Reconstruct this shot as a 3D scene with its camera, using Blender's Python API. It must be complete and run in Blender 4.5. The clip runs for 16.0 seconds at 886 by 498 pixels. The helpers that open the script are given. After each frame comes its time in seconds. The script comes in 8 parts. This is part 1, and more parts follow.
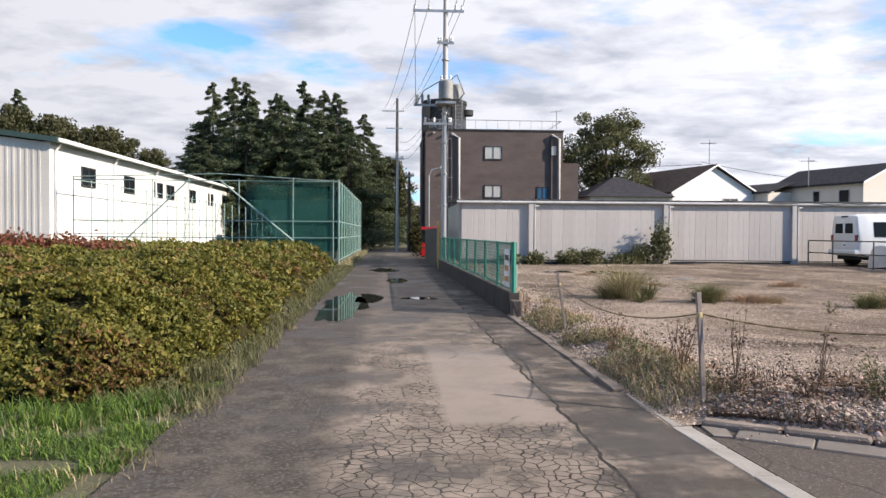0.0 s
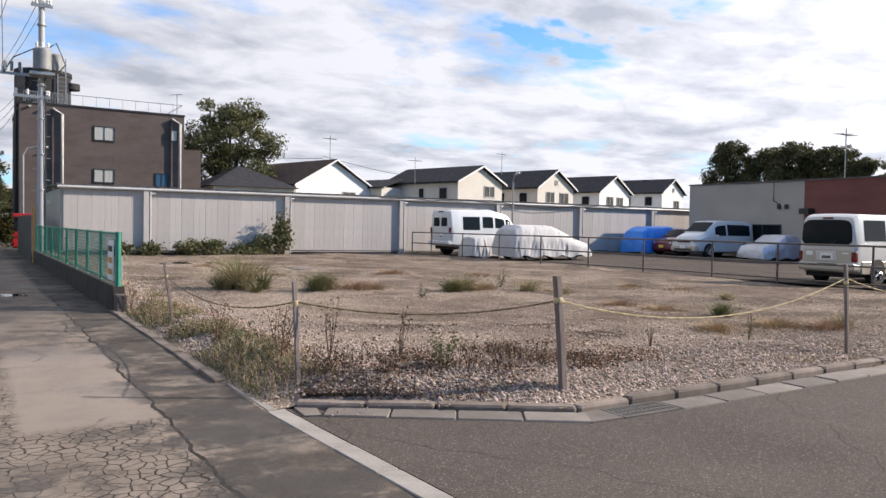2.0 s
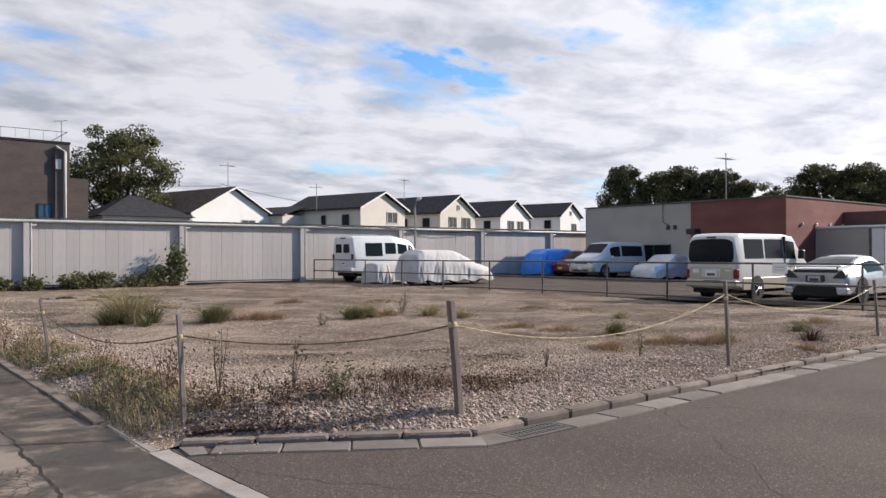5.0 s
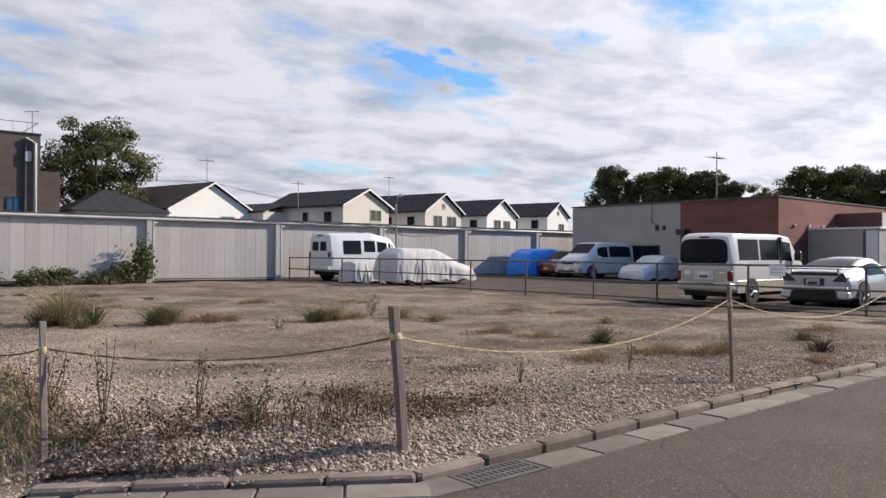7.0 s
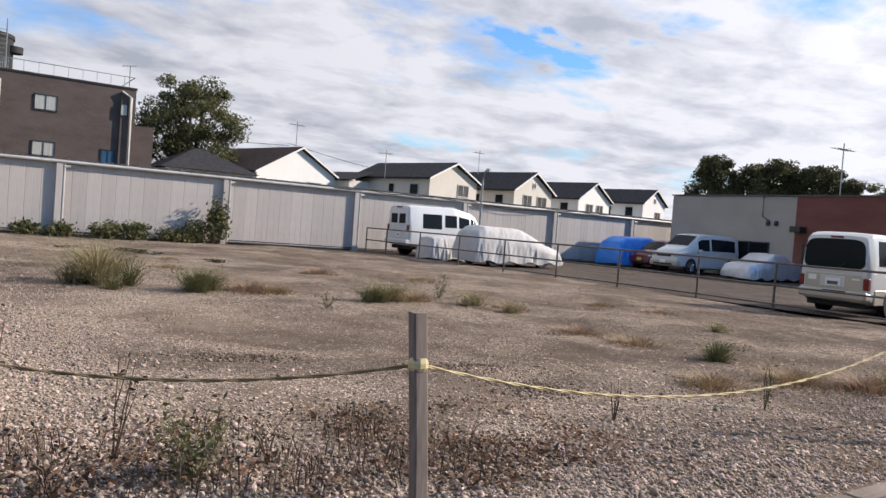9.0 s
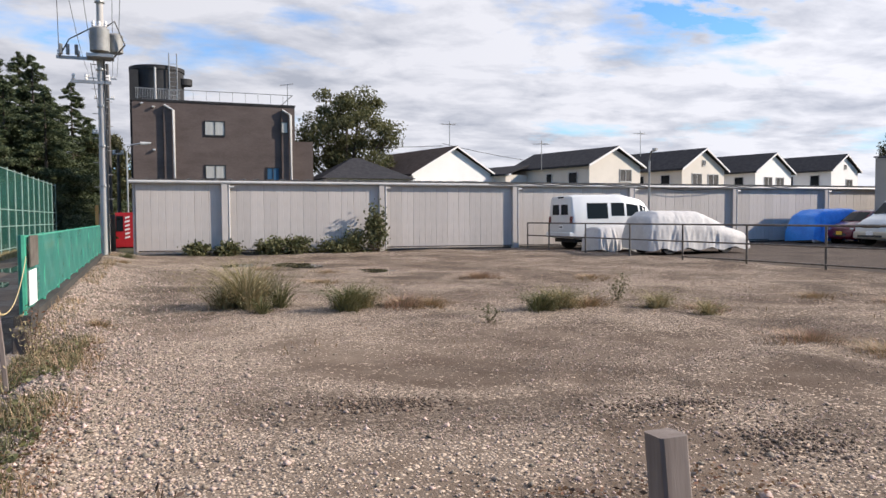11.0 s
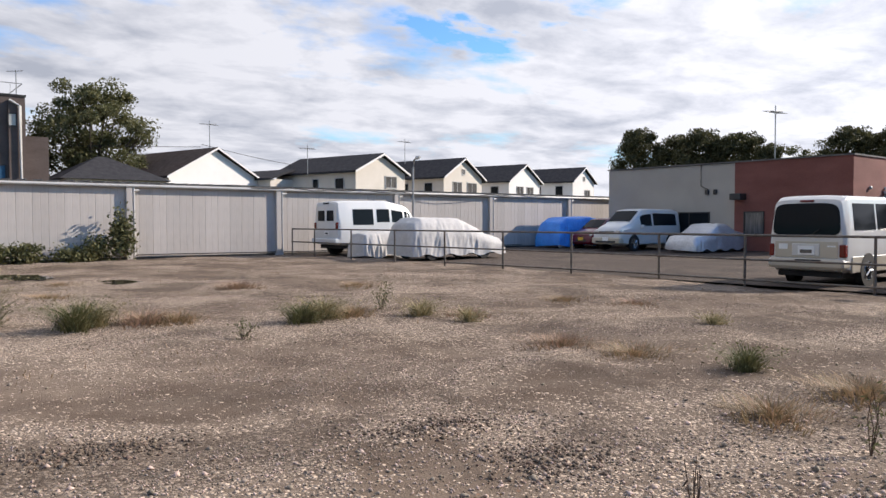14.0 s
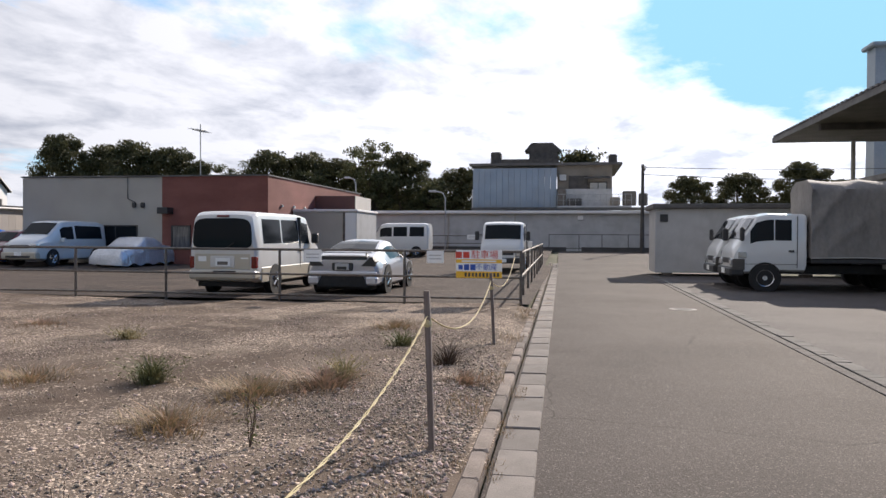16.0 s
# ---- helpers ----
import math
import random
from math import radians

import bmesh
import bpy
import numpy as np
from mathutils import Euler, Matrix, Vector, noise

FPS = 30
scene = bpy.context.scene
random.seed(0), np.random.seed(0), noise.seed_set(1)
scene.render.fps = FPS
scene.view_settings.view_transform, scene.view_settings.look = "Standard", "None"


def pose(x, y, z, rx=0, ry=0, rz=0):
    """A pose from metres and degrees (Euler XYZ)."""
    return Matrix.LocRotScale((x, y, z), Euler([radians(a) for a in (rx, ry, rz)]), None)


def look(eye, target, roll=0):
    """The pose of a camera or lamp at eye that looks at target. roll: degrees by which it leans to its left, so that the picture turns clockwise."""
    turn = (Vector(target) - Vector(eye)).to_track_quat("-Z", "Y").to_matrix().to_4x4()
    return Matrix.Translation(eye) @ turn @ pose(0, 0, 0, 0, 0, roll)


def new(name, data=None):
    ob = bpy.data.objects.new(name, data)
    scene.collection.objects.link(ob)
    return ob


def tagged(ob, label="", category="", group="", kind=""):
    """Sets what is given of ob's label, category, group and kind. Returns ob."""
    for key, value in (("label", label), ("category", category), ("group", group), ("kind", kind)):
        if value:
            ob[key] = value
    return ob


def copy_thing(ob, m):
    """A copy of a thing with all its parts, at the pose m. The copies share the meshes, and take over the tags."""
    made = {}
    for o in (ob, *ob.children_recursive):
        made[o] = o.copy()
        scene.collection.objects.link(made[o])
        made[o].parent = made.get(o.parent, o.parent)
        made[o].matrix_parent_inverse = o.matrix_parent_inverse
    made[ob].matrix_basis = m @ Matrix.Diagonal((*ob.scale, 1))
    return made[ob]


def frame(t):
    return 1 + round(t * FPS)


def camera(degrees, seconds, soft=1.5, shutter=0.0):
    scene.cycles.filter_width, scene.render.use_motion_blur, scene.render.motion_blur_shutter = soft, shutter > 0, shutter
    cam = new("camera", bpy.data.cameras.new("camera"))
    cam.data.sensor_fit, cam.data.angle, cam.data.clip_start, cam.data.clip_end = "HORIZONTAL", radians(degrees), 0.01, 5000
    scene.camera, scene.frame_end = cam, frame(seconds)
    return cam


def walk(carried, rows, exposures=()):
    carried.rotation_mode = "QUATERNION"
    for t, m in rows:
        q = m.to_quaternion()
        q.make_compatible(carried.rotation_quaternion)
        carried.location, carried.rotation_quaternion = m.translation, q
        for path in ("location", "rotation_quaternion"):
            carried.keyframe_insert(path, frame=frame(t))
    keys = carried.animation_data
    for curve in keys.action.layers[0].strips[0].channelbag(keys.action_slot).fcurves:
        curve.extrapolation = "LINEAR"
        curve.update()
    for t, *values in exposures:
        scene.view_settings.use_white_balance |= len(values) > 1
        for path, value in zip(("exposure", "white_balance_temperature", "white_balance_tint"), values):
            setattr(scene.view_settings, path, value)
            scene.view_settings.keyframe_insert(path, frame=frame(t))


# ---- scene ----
cam = camera(61.3, 16.0)
PATH = [
    (0, (0.413, 0.023, 1.508), (0.552, 2.018, 1.465), 0.3),
    (0.5, (0.446, 0.053, 1.5), (0.976, 1.981, 1.467), 0.5),
    (1, (0.495, -0.006, 1.505), (1.312, 1.819, 1.471), 0.8),
    (1.5, (0.554, -0.082, 1.513), (1.499, 1.68, 1.469), 0.8),
    (2, (0.604, -0.178, 1.525), (1.663, 1.518, 1.467), 1.0),
    (2.5, (0.628, -0.224, 1.531), (1.801, 1.395, 1.473), 0.6),
    (3, (0.643, -0.24, 1.532), (1.877, 1.334, 1.49), -0.2),
    (3.5, (0.649, -0.25, 1.528), (1.907, 1.305, 1.506), -0.2),
    (4, (0.656, -0.248, 1.526), (1.928, 1.296, 1.525), -0.4),
    (4.5, (0.654, -0.246, 1.526), (1.916, 1.305, 1.538), -0.3),
    (7, (1.854, 0.664, 1.481), (3.143, 2.193, 1.493), 0.3),
    (7.5, (2.191, 1.014, 1.451), (3.455, 2.564, 1.438), -0.5),
    (8, (2.558, 1.424, 1.439), (3.787, 3.002, 1.41), 1.8),
    (10.5, (4.034, 3.442, 1.52), (4.884, 5.251, 1.426), 0.9),
    (11, (4.08, 3.753, 1.523), (4.803, 5.616, 1.438), -0.4),
    (11.5, (4.282, 3.94, 1.548), (4.882, 5.846, 1.463), 1.6),
    (12, (4.358, 4.085, 1.55), (4.864, 6.017, 1.447), 1.0),
    (12.5, (4.384, 4.143, 1.561), (4.971, 6.052, 1.464), -0.0),
    (13, (4.378, 4.193, 1.567), (5.188, 6.02, 1.481), 0.8),
    (13.5, (4.431, 4.233, 1.55), (5.457, 5.948, 1.471), 0.0),
    (14, (4.454, 4.201, 1.542), (5.708, 5.758, 1.469), -0.1),
    (14.5, (4.486, 4.165, 1.572), (5.952, 5.524, 1.506), 0.0),
    (15, (4.524, 4.137, 1.531), (6.215, 5.202, 1.479), -0.2),
    (15.5, (4.576, 4.084, 1.53), (6.462, 4.746, 1.487), 0.1),
    (16, (4.615, 3.966, 1.525), (6.586, 4.303, 1.492), 0.3),
]
walk(cam, [(t, look(eye, target, roll)) for t, eye, target, roll in PATH],
     exposures=[(t, e, 6500, 13) for t, e in ((0, 0.3), (2, 0.17), (4.5, 0.0), (7, -0.1), (10.5, 0.08), (12.5, 0.1), (14.5, 0.05), (16, -0.02))])


# ---- light ----
SUN_AZ, SUN_EL = 21.5, 29.5      # degrees from +x towards -y, and above the horizon
world = bpy.data.worlds.new("world")
scene.world = world
world.use_nodes = True


def link_sky(tree):
    n, l = tree.nodes, tree.links
    n.clear()

    def add(kind, **kw):
        nd = n.new(kind)
        for k, v in kw.items():
            nd.inputs[k].default_value = v
        return nd

    def op(o, a, b):
        nd = n.new("ShaderNodeMath")
        nd.operation = o
        for i, v in enumerate((a, b)):
            if isinstance(v, (int, float)):
                nd.inputs[i].default_value = v
            else:
                l.new(v, nd.inputs[i])
        return nd.outputs[0]

    sky = n.new("ShaderNodeTexSky")
    sky.sky_type, sky.sun_disc = "NISHITA", False
    sky.sun_elevation, sky.sun_rotation = radians(SUN_EL), radians(90 + SUN_AZ)
    sky.dust_density, sky.ozone_density = 0.2, 3.0
    co = n.new("ShaderNodeTexCoord")
    sep = n.new("ShaderNodeSeparateXYZ")
    l.new(co.outputs["Generated"], sep.inputs[0])
    up = op("ADD", op("MAXIMUM", sep.outputs[2], 0.0), 0.16)
    comb = n.new("ShaderNodeCombineXYZ")
    l.new(op("DIVIDE", sep.outputs[0], up), comb.inputs[0])
    l.new(op("DIVIDE", sep.outputs[1], up), comb.inputs[1])
    comb.inputs[2].default_value = 3.7
    mp = n.new("ShaderNodeMapping")
    mp.inputs["Rotation"].default_value = (0, 0, radians(25))
    mp.inputs["Scale"].default_value = (1.0, 1.25, 1.0)
    l.new(comb.outputs[0], mp.inputs[0])
    cover = add("ShaderNodeTexNoise", Scale=0.85, Detail=11.0, Roughness=0.58, Distortion=0.15)
    shade = add("ShaderNodeTexNoise", Scale=2.6, Detail=9.0, Roughness=0.58, Distortion=0.2)
    l.new(mp.outputs[0], cover.inputs["Vector"])
    off = n.new("ShaderNodeVectorMath")
    off.operation = "ADD"
    off.inputs[1].default_value = (7.3, -2.2, 1.1)
    l.new(mp.outputs[0], off.inputs[0])
    l.new(off.outputs[0], shade.inputs["Vector"])

    def hole(az, el, w, h):
        """1 in the middle of an oval patch of sky, 0 at its rim; az from north to east, both in radians."""
        d = Vector((math.cos(el) * math.sin(az), math.cos(el) * math.cos(az), math.sin(el)))
        side = Vector((math.cos(az), -math.sin(az), 0))
        out = []
        for t, k in ((side, w), (side.cross(d), h)):
            nd = n.new("ShaderNodeVectorMath")
            nd.operation = "DOT_PRODUCT"
            nd.inputs[1].default_value = t / k
            l.new(co.outputs["Generated"], nd.inputs[0])
            out.append(op("POWER", op("SUBTRACT", nd.outputs["Value"], d.dot(t) / k), 2.0))
        return op("MAXIMUM", op("SUBTRACT", 1.0, op("ADD", *out)), 0.0)

    # the sky clears towards the south-east
    clear = op("MULTIPLY", op("SUBTRACT", op("MULTIPLY", sep.outputs[1], -1.0), 0.05), 1.9)
    clear = op("MULTIPLY", op("MINIMUM", clear, 0.3), op("MULTIPLY", op("MINIMUM", op("MAXIMUM", op("SUBTRACT", sep.outputs[2], 0.1), 0.0), 0.1), 10.0))
    # a ragged blue opening high in the north-east
    ragged = op("SUBTRACT", op("MULTIPLY", shade.outputs["Fac"], 1.5), 0.53)
    gap = op("MULTIPLY", hole(0.755, 0.255, 0.19, 0.056), ragged)
    gap = op("MAXIMUM", gap, op("MULTIPLY", hole(-0.07, 0.21, 0.07, 0.025), op("MULTIPLY", ragged, 0.31)))
    gap = op("MAXIMUM", gap, op("MULTIPLY", hole(-0.23, 0.245, 0.07, 0.025), op("MULTIPLY", ragged, 0.31)))
    clear = op("MAXIMUM", clear, gap)
    ramp = n.new("ShaderNodeValToRGB")
    ramp.color_ramp.elements[0].position, ramp.color_ramp.elements[1].position = 0.3, 0.42
    l.new(op("SUBTRACT", cover.outputs["Fac"], op("MAXIMUM", clear, 0.0)), ramp.inputs[0])
    tone = n.new("ShaderNodeValToRGB")
    e = tone.color_ramp.elements
    e[0].position, e[0].color = 0.3, (0.54, 0.585, 0.68, 1)
    e[1].position, e[1].color = 0.56, (0.955, 0.98, 1.045, 1)
    l.new(shade.outputs["Fac"], tone.inputs[0])
    # thin cloud near the sun glows brighter
    dot = n.new("ShaderNodeVectorMath")
    dot.operation = "DOT_PRODUCT"
    a, h = radians(SUN_AZ), radians(SUN_EL)
    dot.inputs[1].default_value = (math.cos(h) * math.cos(a), -math.cos(h) * math.sin(a), math.sin(h))
    l.new(co.outputs["Generated"], dot.inputs[0])
    glow = op("ADD", op("MULTIPLY", op("POWER", op("MAXIMUM", dot.outputs["Value"], 0.0), 5.0), 0.75), op("ADD", op("MULTIPLY", dot.outputs["Value"], 0.22), 0.8))
    bright = n.new("ShaderNodeVectorMath")
    bright.operation = "SCALE"
    l.new(tone.outputs[0], bright.inputs[0])
    l.new(glow, bright.inputs["Scale"])
    dim = n.new("ShaderNodeVectorMath")
    dim.operation = "MULTIPLY"
    dim.inputs[1].default_value = (0.12, 0.17, 0.21)
    l.new(sky.outputs[0], dim.inputs[0])
    mix = n.new("ShaderNodeMix")
    mix.data_type = "RGBA"
    l.new(ramp.outputs[0], mix.inputs[0])
    cap = n.new("ShaderNodeVectorMath")
    cap.operation = "MINIMUM"
    cap.inputs[1].default_value = (0.4, 0.8, 1.04)
    l.new(dim.outputs[0], cap.inputs[0])
    l.new(cap.outputs[0], mix.inputs[6])
    l.new(bright.outputs[0], mix.inputs[7])
    bg = n.new("ShaderNodeBackground")
    bg.inputs[1].default_value = 1.0
    l.new(mix.outputs[2], bg.inputs[0])
    l.new(bg.outputs[0], n.new("ShaderNodeOutputWorld").inputs[0])


link_sky(world.node_tree)
sun = new("sun", bpy.data.lights.new("sun", "SUN"))
sun.data.energy, sun.data.angle, sun.data.color = 6.2, radians(0.53), (1.0, 0.9, 0.78)
_a, _h = radians(SUN_AZ), radians(SUN_EL)
sun.matrix_world = look((60 * math.cos(_a), -60 * math.sin(_a), 60 * math.tan(_h)), (0, 0, 0))


# ---- materials ----
def material(name, c1, c2, rough=0.8, scale=4.0, fine=60.0, bump=0.3, metal=0.0, island=0.0, dirt=0.0, dirt_col=(0.08, 0.07, 0.06), spec=0.5, obrand=0.0, stretch=(1, 1, 1), height=0.004, trans=0.0):
    """Two-scale noise between two colours, fine bump, optional dirt patches and per-piece variation."""
    m = bpy.data.materials.new(name)
    m.use_nodes = True
    n, l = m.node_tree.nodes, m.node_tree.links
    b = n["Principled BSDF"]
    co = n.new("ShaderNodeTexCoord")
    mp = n.new("ShaderNodeMapping")
    mp.inputs["Scale"].default_value = stretch
    l.new(co.outputs["Object"], mp.inputs[0])
    big, small = n.new("ShaderNodeTexNoise"), n.new("ShaderNodeTexNoise")
    big.inputs["Scale"].default_value, big.inputs["Detail"].default_value = scale, 5
    small.inputs["Scale"].default_value, small.inputs["Detail"].default_value = fine, 4
    for t in (big, small):
        l.new(mp.outputs[0], t.inputs["Vector"])
    fac = n.new("ShaderNodeMix")
    fac.inputs[0].default_value = 0.4
    l.new(big.outputs["Fac"], fac.inputs[2])
    l.new(small.outputs["Fac"], fac.inputs[3])
    r = n.new("ShaderNodeValToRGB")
    r.color_ramp.elements[0].position, r.color_ramp.elements[1].position = 0.36, 0.64
    r.color_ramp.elements[0].color, r.color_ramp.elements[1].color = (*c1, 1), (*c2, 1)
    l.new(fac.outputs[0], r.inputs[0])
    col = r.outputs[0]
    if dirt:
        d = n.new("ShaderNodeTexNoise")
        d.inputs["Scale"].default_value, d.inputs["Detail"].default_value = scale * 0.45, 7
        l.new(mp.outputs[0], d.inputs["Vector"])
        dr = n.new("ShaderNodeMapRange")
        dr.inputs[1].default_value, dr.inputs[2].default_value, dr.inputs[4].default_value = 0.5, 0.72, dirt
        l.new(d.outputs["Fac"], dr.inputs[0])
        mx = n.new("ShaderNodeMix")
        mx.data_type = "RGBA"
        l.new(dr.outputs[0], mx.inputs[0])
        l.new(col, mx.inputs[6])
        mx.inputs[7].default_value = (*dirt_col, 1)
        col = mx.outputs[2]
    if island or obrand:
        src = n.new("ShaderNodeNewGeometry").outputs["Random Per Island"] if island else n.new("ShaderNodeObjectInfo").outputs["Random"]
        hv = n.new("ShaderNodeHueSaturation")
        mr = n.new("ShaderNodeMapRange")
        k = island or obrand
        mr.inputs[3].default_value, mr.inputs[4].default_value = 1 - k, 1 + k
        l.new(src, mr.inputs[0])
        l.new(mr.outputs[0], hv.inputs["Value"])
        if island:
            mh = n.new("ShaderNodeMapRange")
            mh.inputs[3].default_value, mh.inputs[4].default_value = 0.5 + 0.05 * k, 0.5 - 0.05 * k
            l.new(src, mh.inputs[0])
            l.new(mh.outputs[0], hv.inputs["Hue"])
        l.new(col, hv.inputs["Color"])
        col = hv.outputs[0]
    l.new(col, b.inputs["Base Color"])
    b.inputs["Roughness"].default_value, b.inputs["Metallic"].default_value = rough, metal
    b.inputs["Specular IOR Level"].default_value = spec
    if bump:
        bp = n.new("ShaderNodeBump")
        bp.inputs["Strength"].default_value, bp.inputs["Distance"].default_value = bump, height
        l.new(small.outputs["Fac"], bp.inputs["Height"])
        l.new(bp.outputs[0], b.inputs["Normal"])
    if trans:
        tr = n.new("ShaderNodeBsdfTranslucent")
        l.new(col, tr.inputs[0])
        ms = n.new("ShaderNodeMixShader")
        ms.inputs[0].default_value = trans
        out = n["Material Output"]
        l.new(b.outputs[0], ms.inputs[1])
        l.new(tr.outputs[0], ms.inputs[2])
        l.new(ms.outputs[0], out.inputs[0])
    return m


def asphalt_old():
    """Worn grey asphalt with alligator cracks in patches, long joints and damp dark areas."""
    m = bpy.data.materials.new("cracked_asphalt")
    m.use_nodes = True
    n, l = m.node_tree.nodes, m.node_tree.links
    b = n["Principled BSDF"]
    co = n.new("ShaderNodeTexCoord").outputs["Object"]

    def noise_at(scale, detail=5, rough=0.55):
        t = n.new("ShaderNodeTexNoise")
        t.inputs["Scale"].default_value, t.inputs["Detail"].default_value, t.inputs["Roughness"].default_value = scale, detail, rough
        l.new(co, t.inputs["Vector"])
        return t.outputs["Fac"]

    def rng(src, a, b2, c=0.0, d=1.0):
        t = n.new("ShaderNodeMapRange")
        t.inputs[1].default_value, t.inputs[2].default_value, t.inputs[3].default_value, t.inputs[4].default_value = a, b2, c, d
        l.new(src, t.inputs[0])
        return t.outputs[0]

    def mul(a, b2, o="MULTIPLY"):
        t = n.new("ShaderNodeMath")
        t.operation = o
        for i, v in enumerate((a, b2)):
            if isinstance(v, (int, float)):
                t.inputs[i].default_value = v
            else:
                l.new(v, t.inputs[i])
        return t.outputs[0]

    def mixc(f, a, c):
        t = n.new("ShaderNodeMix")
        t.data_type = "RGBA"
        l.new(f, t.inputs[0])
        for i, v in ((6, a), (7, c)):
            if isinstance(v, tuple):
                t.inputs[i].default_value = (*v, 1)
            else:
                l.new(v, t.inputs[i])
        return t.outputs[2]

    warp = n.new("ShaderNodeTexNoise")
    warp.inputs["Scale"].default_value = 5.0
    l.new(co, warp.inputs["Vector"])
    wv = n.new("ShaderNodeVectorMath")
    wv.operation = "MULTIPLY_ADD"
    l.new(warp.outputs["Color"], wv.inputs[0])
    wv.inputs[1].default_value = (0.12, 0.12, 0)
    l.new(co, wv.inputs[2])
    v = n.new("ShaderNodeTexVoronoi")
    v.feature = "DISTANCE_TO_EDGE"
    v.voronoi_dimensions = "2D"
    v.inputs["Scale"].default_value = 10.5
    l.new(wv.outputs[0], v.inputs["Vector"])
    sep = n.new("ShaderNodeSeparateXYZ")
    l.new(co, sep.inputs[0])
    # the crazing is strongest on the near half of the lane
    near = rng(sep.outputs[1], 12.5, 8.0)
    zone = mul(near, mul(rng(noise_at(0.7, 3), 0.44, 0.5), mul(rng(sep.outputs[0], 0.1, 0.3), rng(sep.outputs[1], 8.0, 6.2), "MULTIPLY"), "MAXIMUM"))
    zone = mul(mul(zone, rng(sep.outputs[0], -0.15, 0.1)), rng(sep.outputs[0], 1.86, 1.78))
    # one smooth, pale repair on the right of the lane
    repair = mul(mul(rng(sep.outputs[0], 0.82, 0.9), rng(sep.outputs[0], 1.86, 1.82)), mul(rng(sep.outputs[1], 5.75, 5.95), rng(sep.outputs[1], 10.2, 9.2)))
    zone = mul(zone, mul(1.0, repair, "SUBTRACT"))
    width = rng(noise_at(1.6), 0.3, 0.7, 0.015, 0.085)
    crack = mul(v.outputs["Distance"], width, "LESS_THAN")
    crack = mul(crack, zone)
    v2 = n.new("ShaderNodeTexVoronoi")
    v2.feature = "DISTANCE_TO_EDGE"
    v2.voronoi_dimensions = "2D"
    v2.inputs["Scale"].default_value = 0.55
    l.new(wv.outputs[0], v2.inputs["Vector"])
    crack2 = mul(v2.outputs["Distance"], 0.009, "LESS_THAN")
    cracks = mul(crack, mul(mul(crack2, 0.5), rng(noise_at(0.9), 0.5, 0.55)), "MAXIMUM")
    grain = noise_at(220, 2)
    body = n.new("ShaderNodeValToRGB")
    body.color_ramp.elements[0].position, body.color_ramp.elements[1].position = 0.3, 0.7
    body.color_ramp.elements[0].color, body.color_ramp.elements[1].color = (0.108, 0.086, 0.069, 1), (0.34, 0.277, 0.22, 1)
    t = n.new("ShaderNodeMix")
    t.inputs[0].default_value = 0.45
    l.new(noise_at(1.3), t.inputs[2])
    l.new(grain, t.inputs[3])
    l.new(t.outputs[0], body.inputs[0])
    damp = rng(noise_at(0.6, 8, 0.68), 0.5, 0.57)
    col = mixc(mul(damp, 0.75), body.outputs[0], (0.057, 0.049, 0.042))
    col = mixc(mul(rng(noise_at(1.8, 8, 0.72), 0.51, 0.56), 0.5), col, (0.058, 0.05, 0.045))
    col = mixc(mul(repair, 0.75), col, (0.27, 0.222, 0.185))
    wob = mul(mul(noise_at(1.1), 0.5, "SUBTRACT"), 0.35)
    xw = mul(sep.outputs[0], wob, "ADD")
    col = mixc(mul(rng(xw, 1.86, 1.9), rng(noise_at(1.5, 8, 0.68), 0.44, 0.56, 0.82, 0.2)), col, (0.052, 0.043, 0.036))
    stain = mul(rng(xw, 1.5, 1.84), rng(noise_at(1.2, 8, 0.7), 0.5, 0.55))
    col = mixc(mul(stain, 0.7), col, (0.052, 0.043, 0.036))
    col = mixc(mul(rng(sep.outputs[1], 9.5, 15.0), 0.6), col, (0.05, 0.045, 0.042))
    joint = mul(xw, 1.86, "SUBTRACT")
    ab = n.new("ShaderNodeMath")
    ab.operation = "ABSOLUTE"
    l.new(joint, ab.inputs[0])
    cracks = mul(cracks, mul(ab.outputs[0], 0.016, "LESS_THAN"), "MAXIMUM")
    edge = mul(rng(xw, 0.12, -0.12), rng(noise_at(2.2, 7, 0.65), 0.46, 0.6, 0.94, 0.62))
    speck = rng(noise_at(38, 3), 0.53, 0.6, 0.0, 0.5)
    col = mixc(edge, col, (0.046, 0.039, 0.033))
    col = mixc(mul(speck, edge), col, (0.2, 0.175, 0.15))
    col = mixc(cracks, col, (0.03, 0.026, 0.022))
    l.new(col, b.inputs["Base Color"])
    l.new(rng(damp, 0, 1, 0.92, 0.5), b.inputs["Roughness"])
    b.inputs["Specular IOR Level"].default_value = 0.25
    bp = n.new("ShaderNodeBump")
    bp.inputs["Strength"].default_value, bp.inputs["Distance"].default_value = 0.7, 0.02
    l.new(mul(mul(grain, 0.25), mul(cracks, -1.0), "ADD"), bp.inputs["Height"])
    l.new(bp.outputs[0], b.inputs["Normal"])
    return m


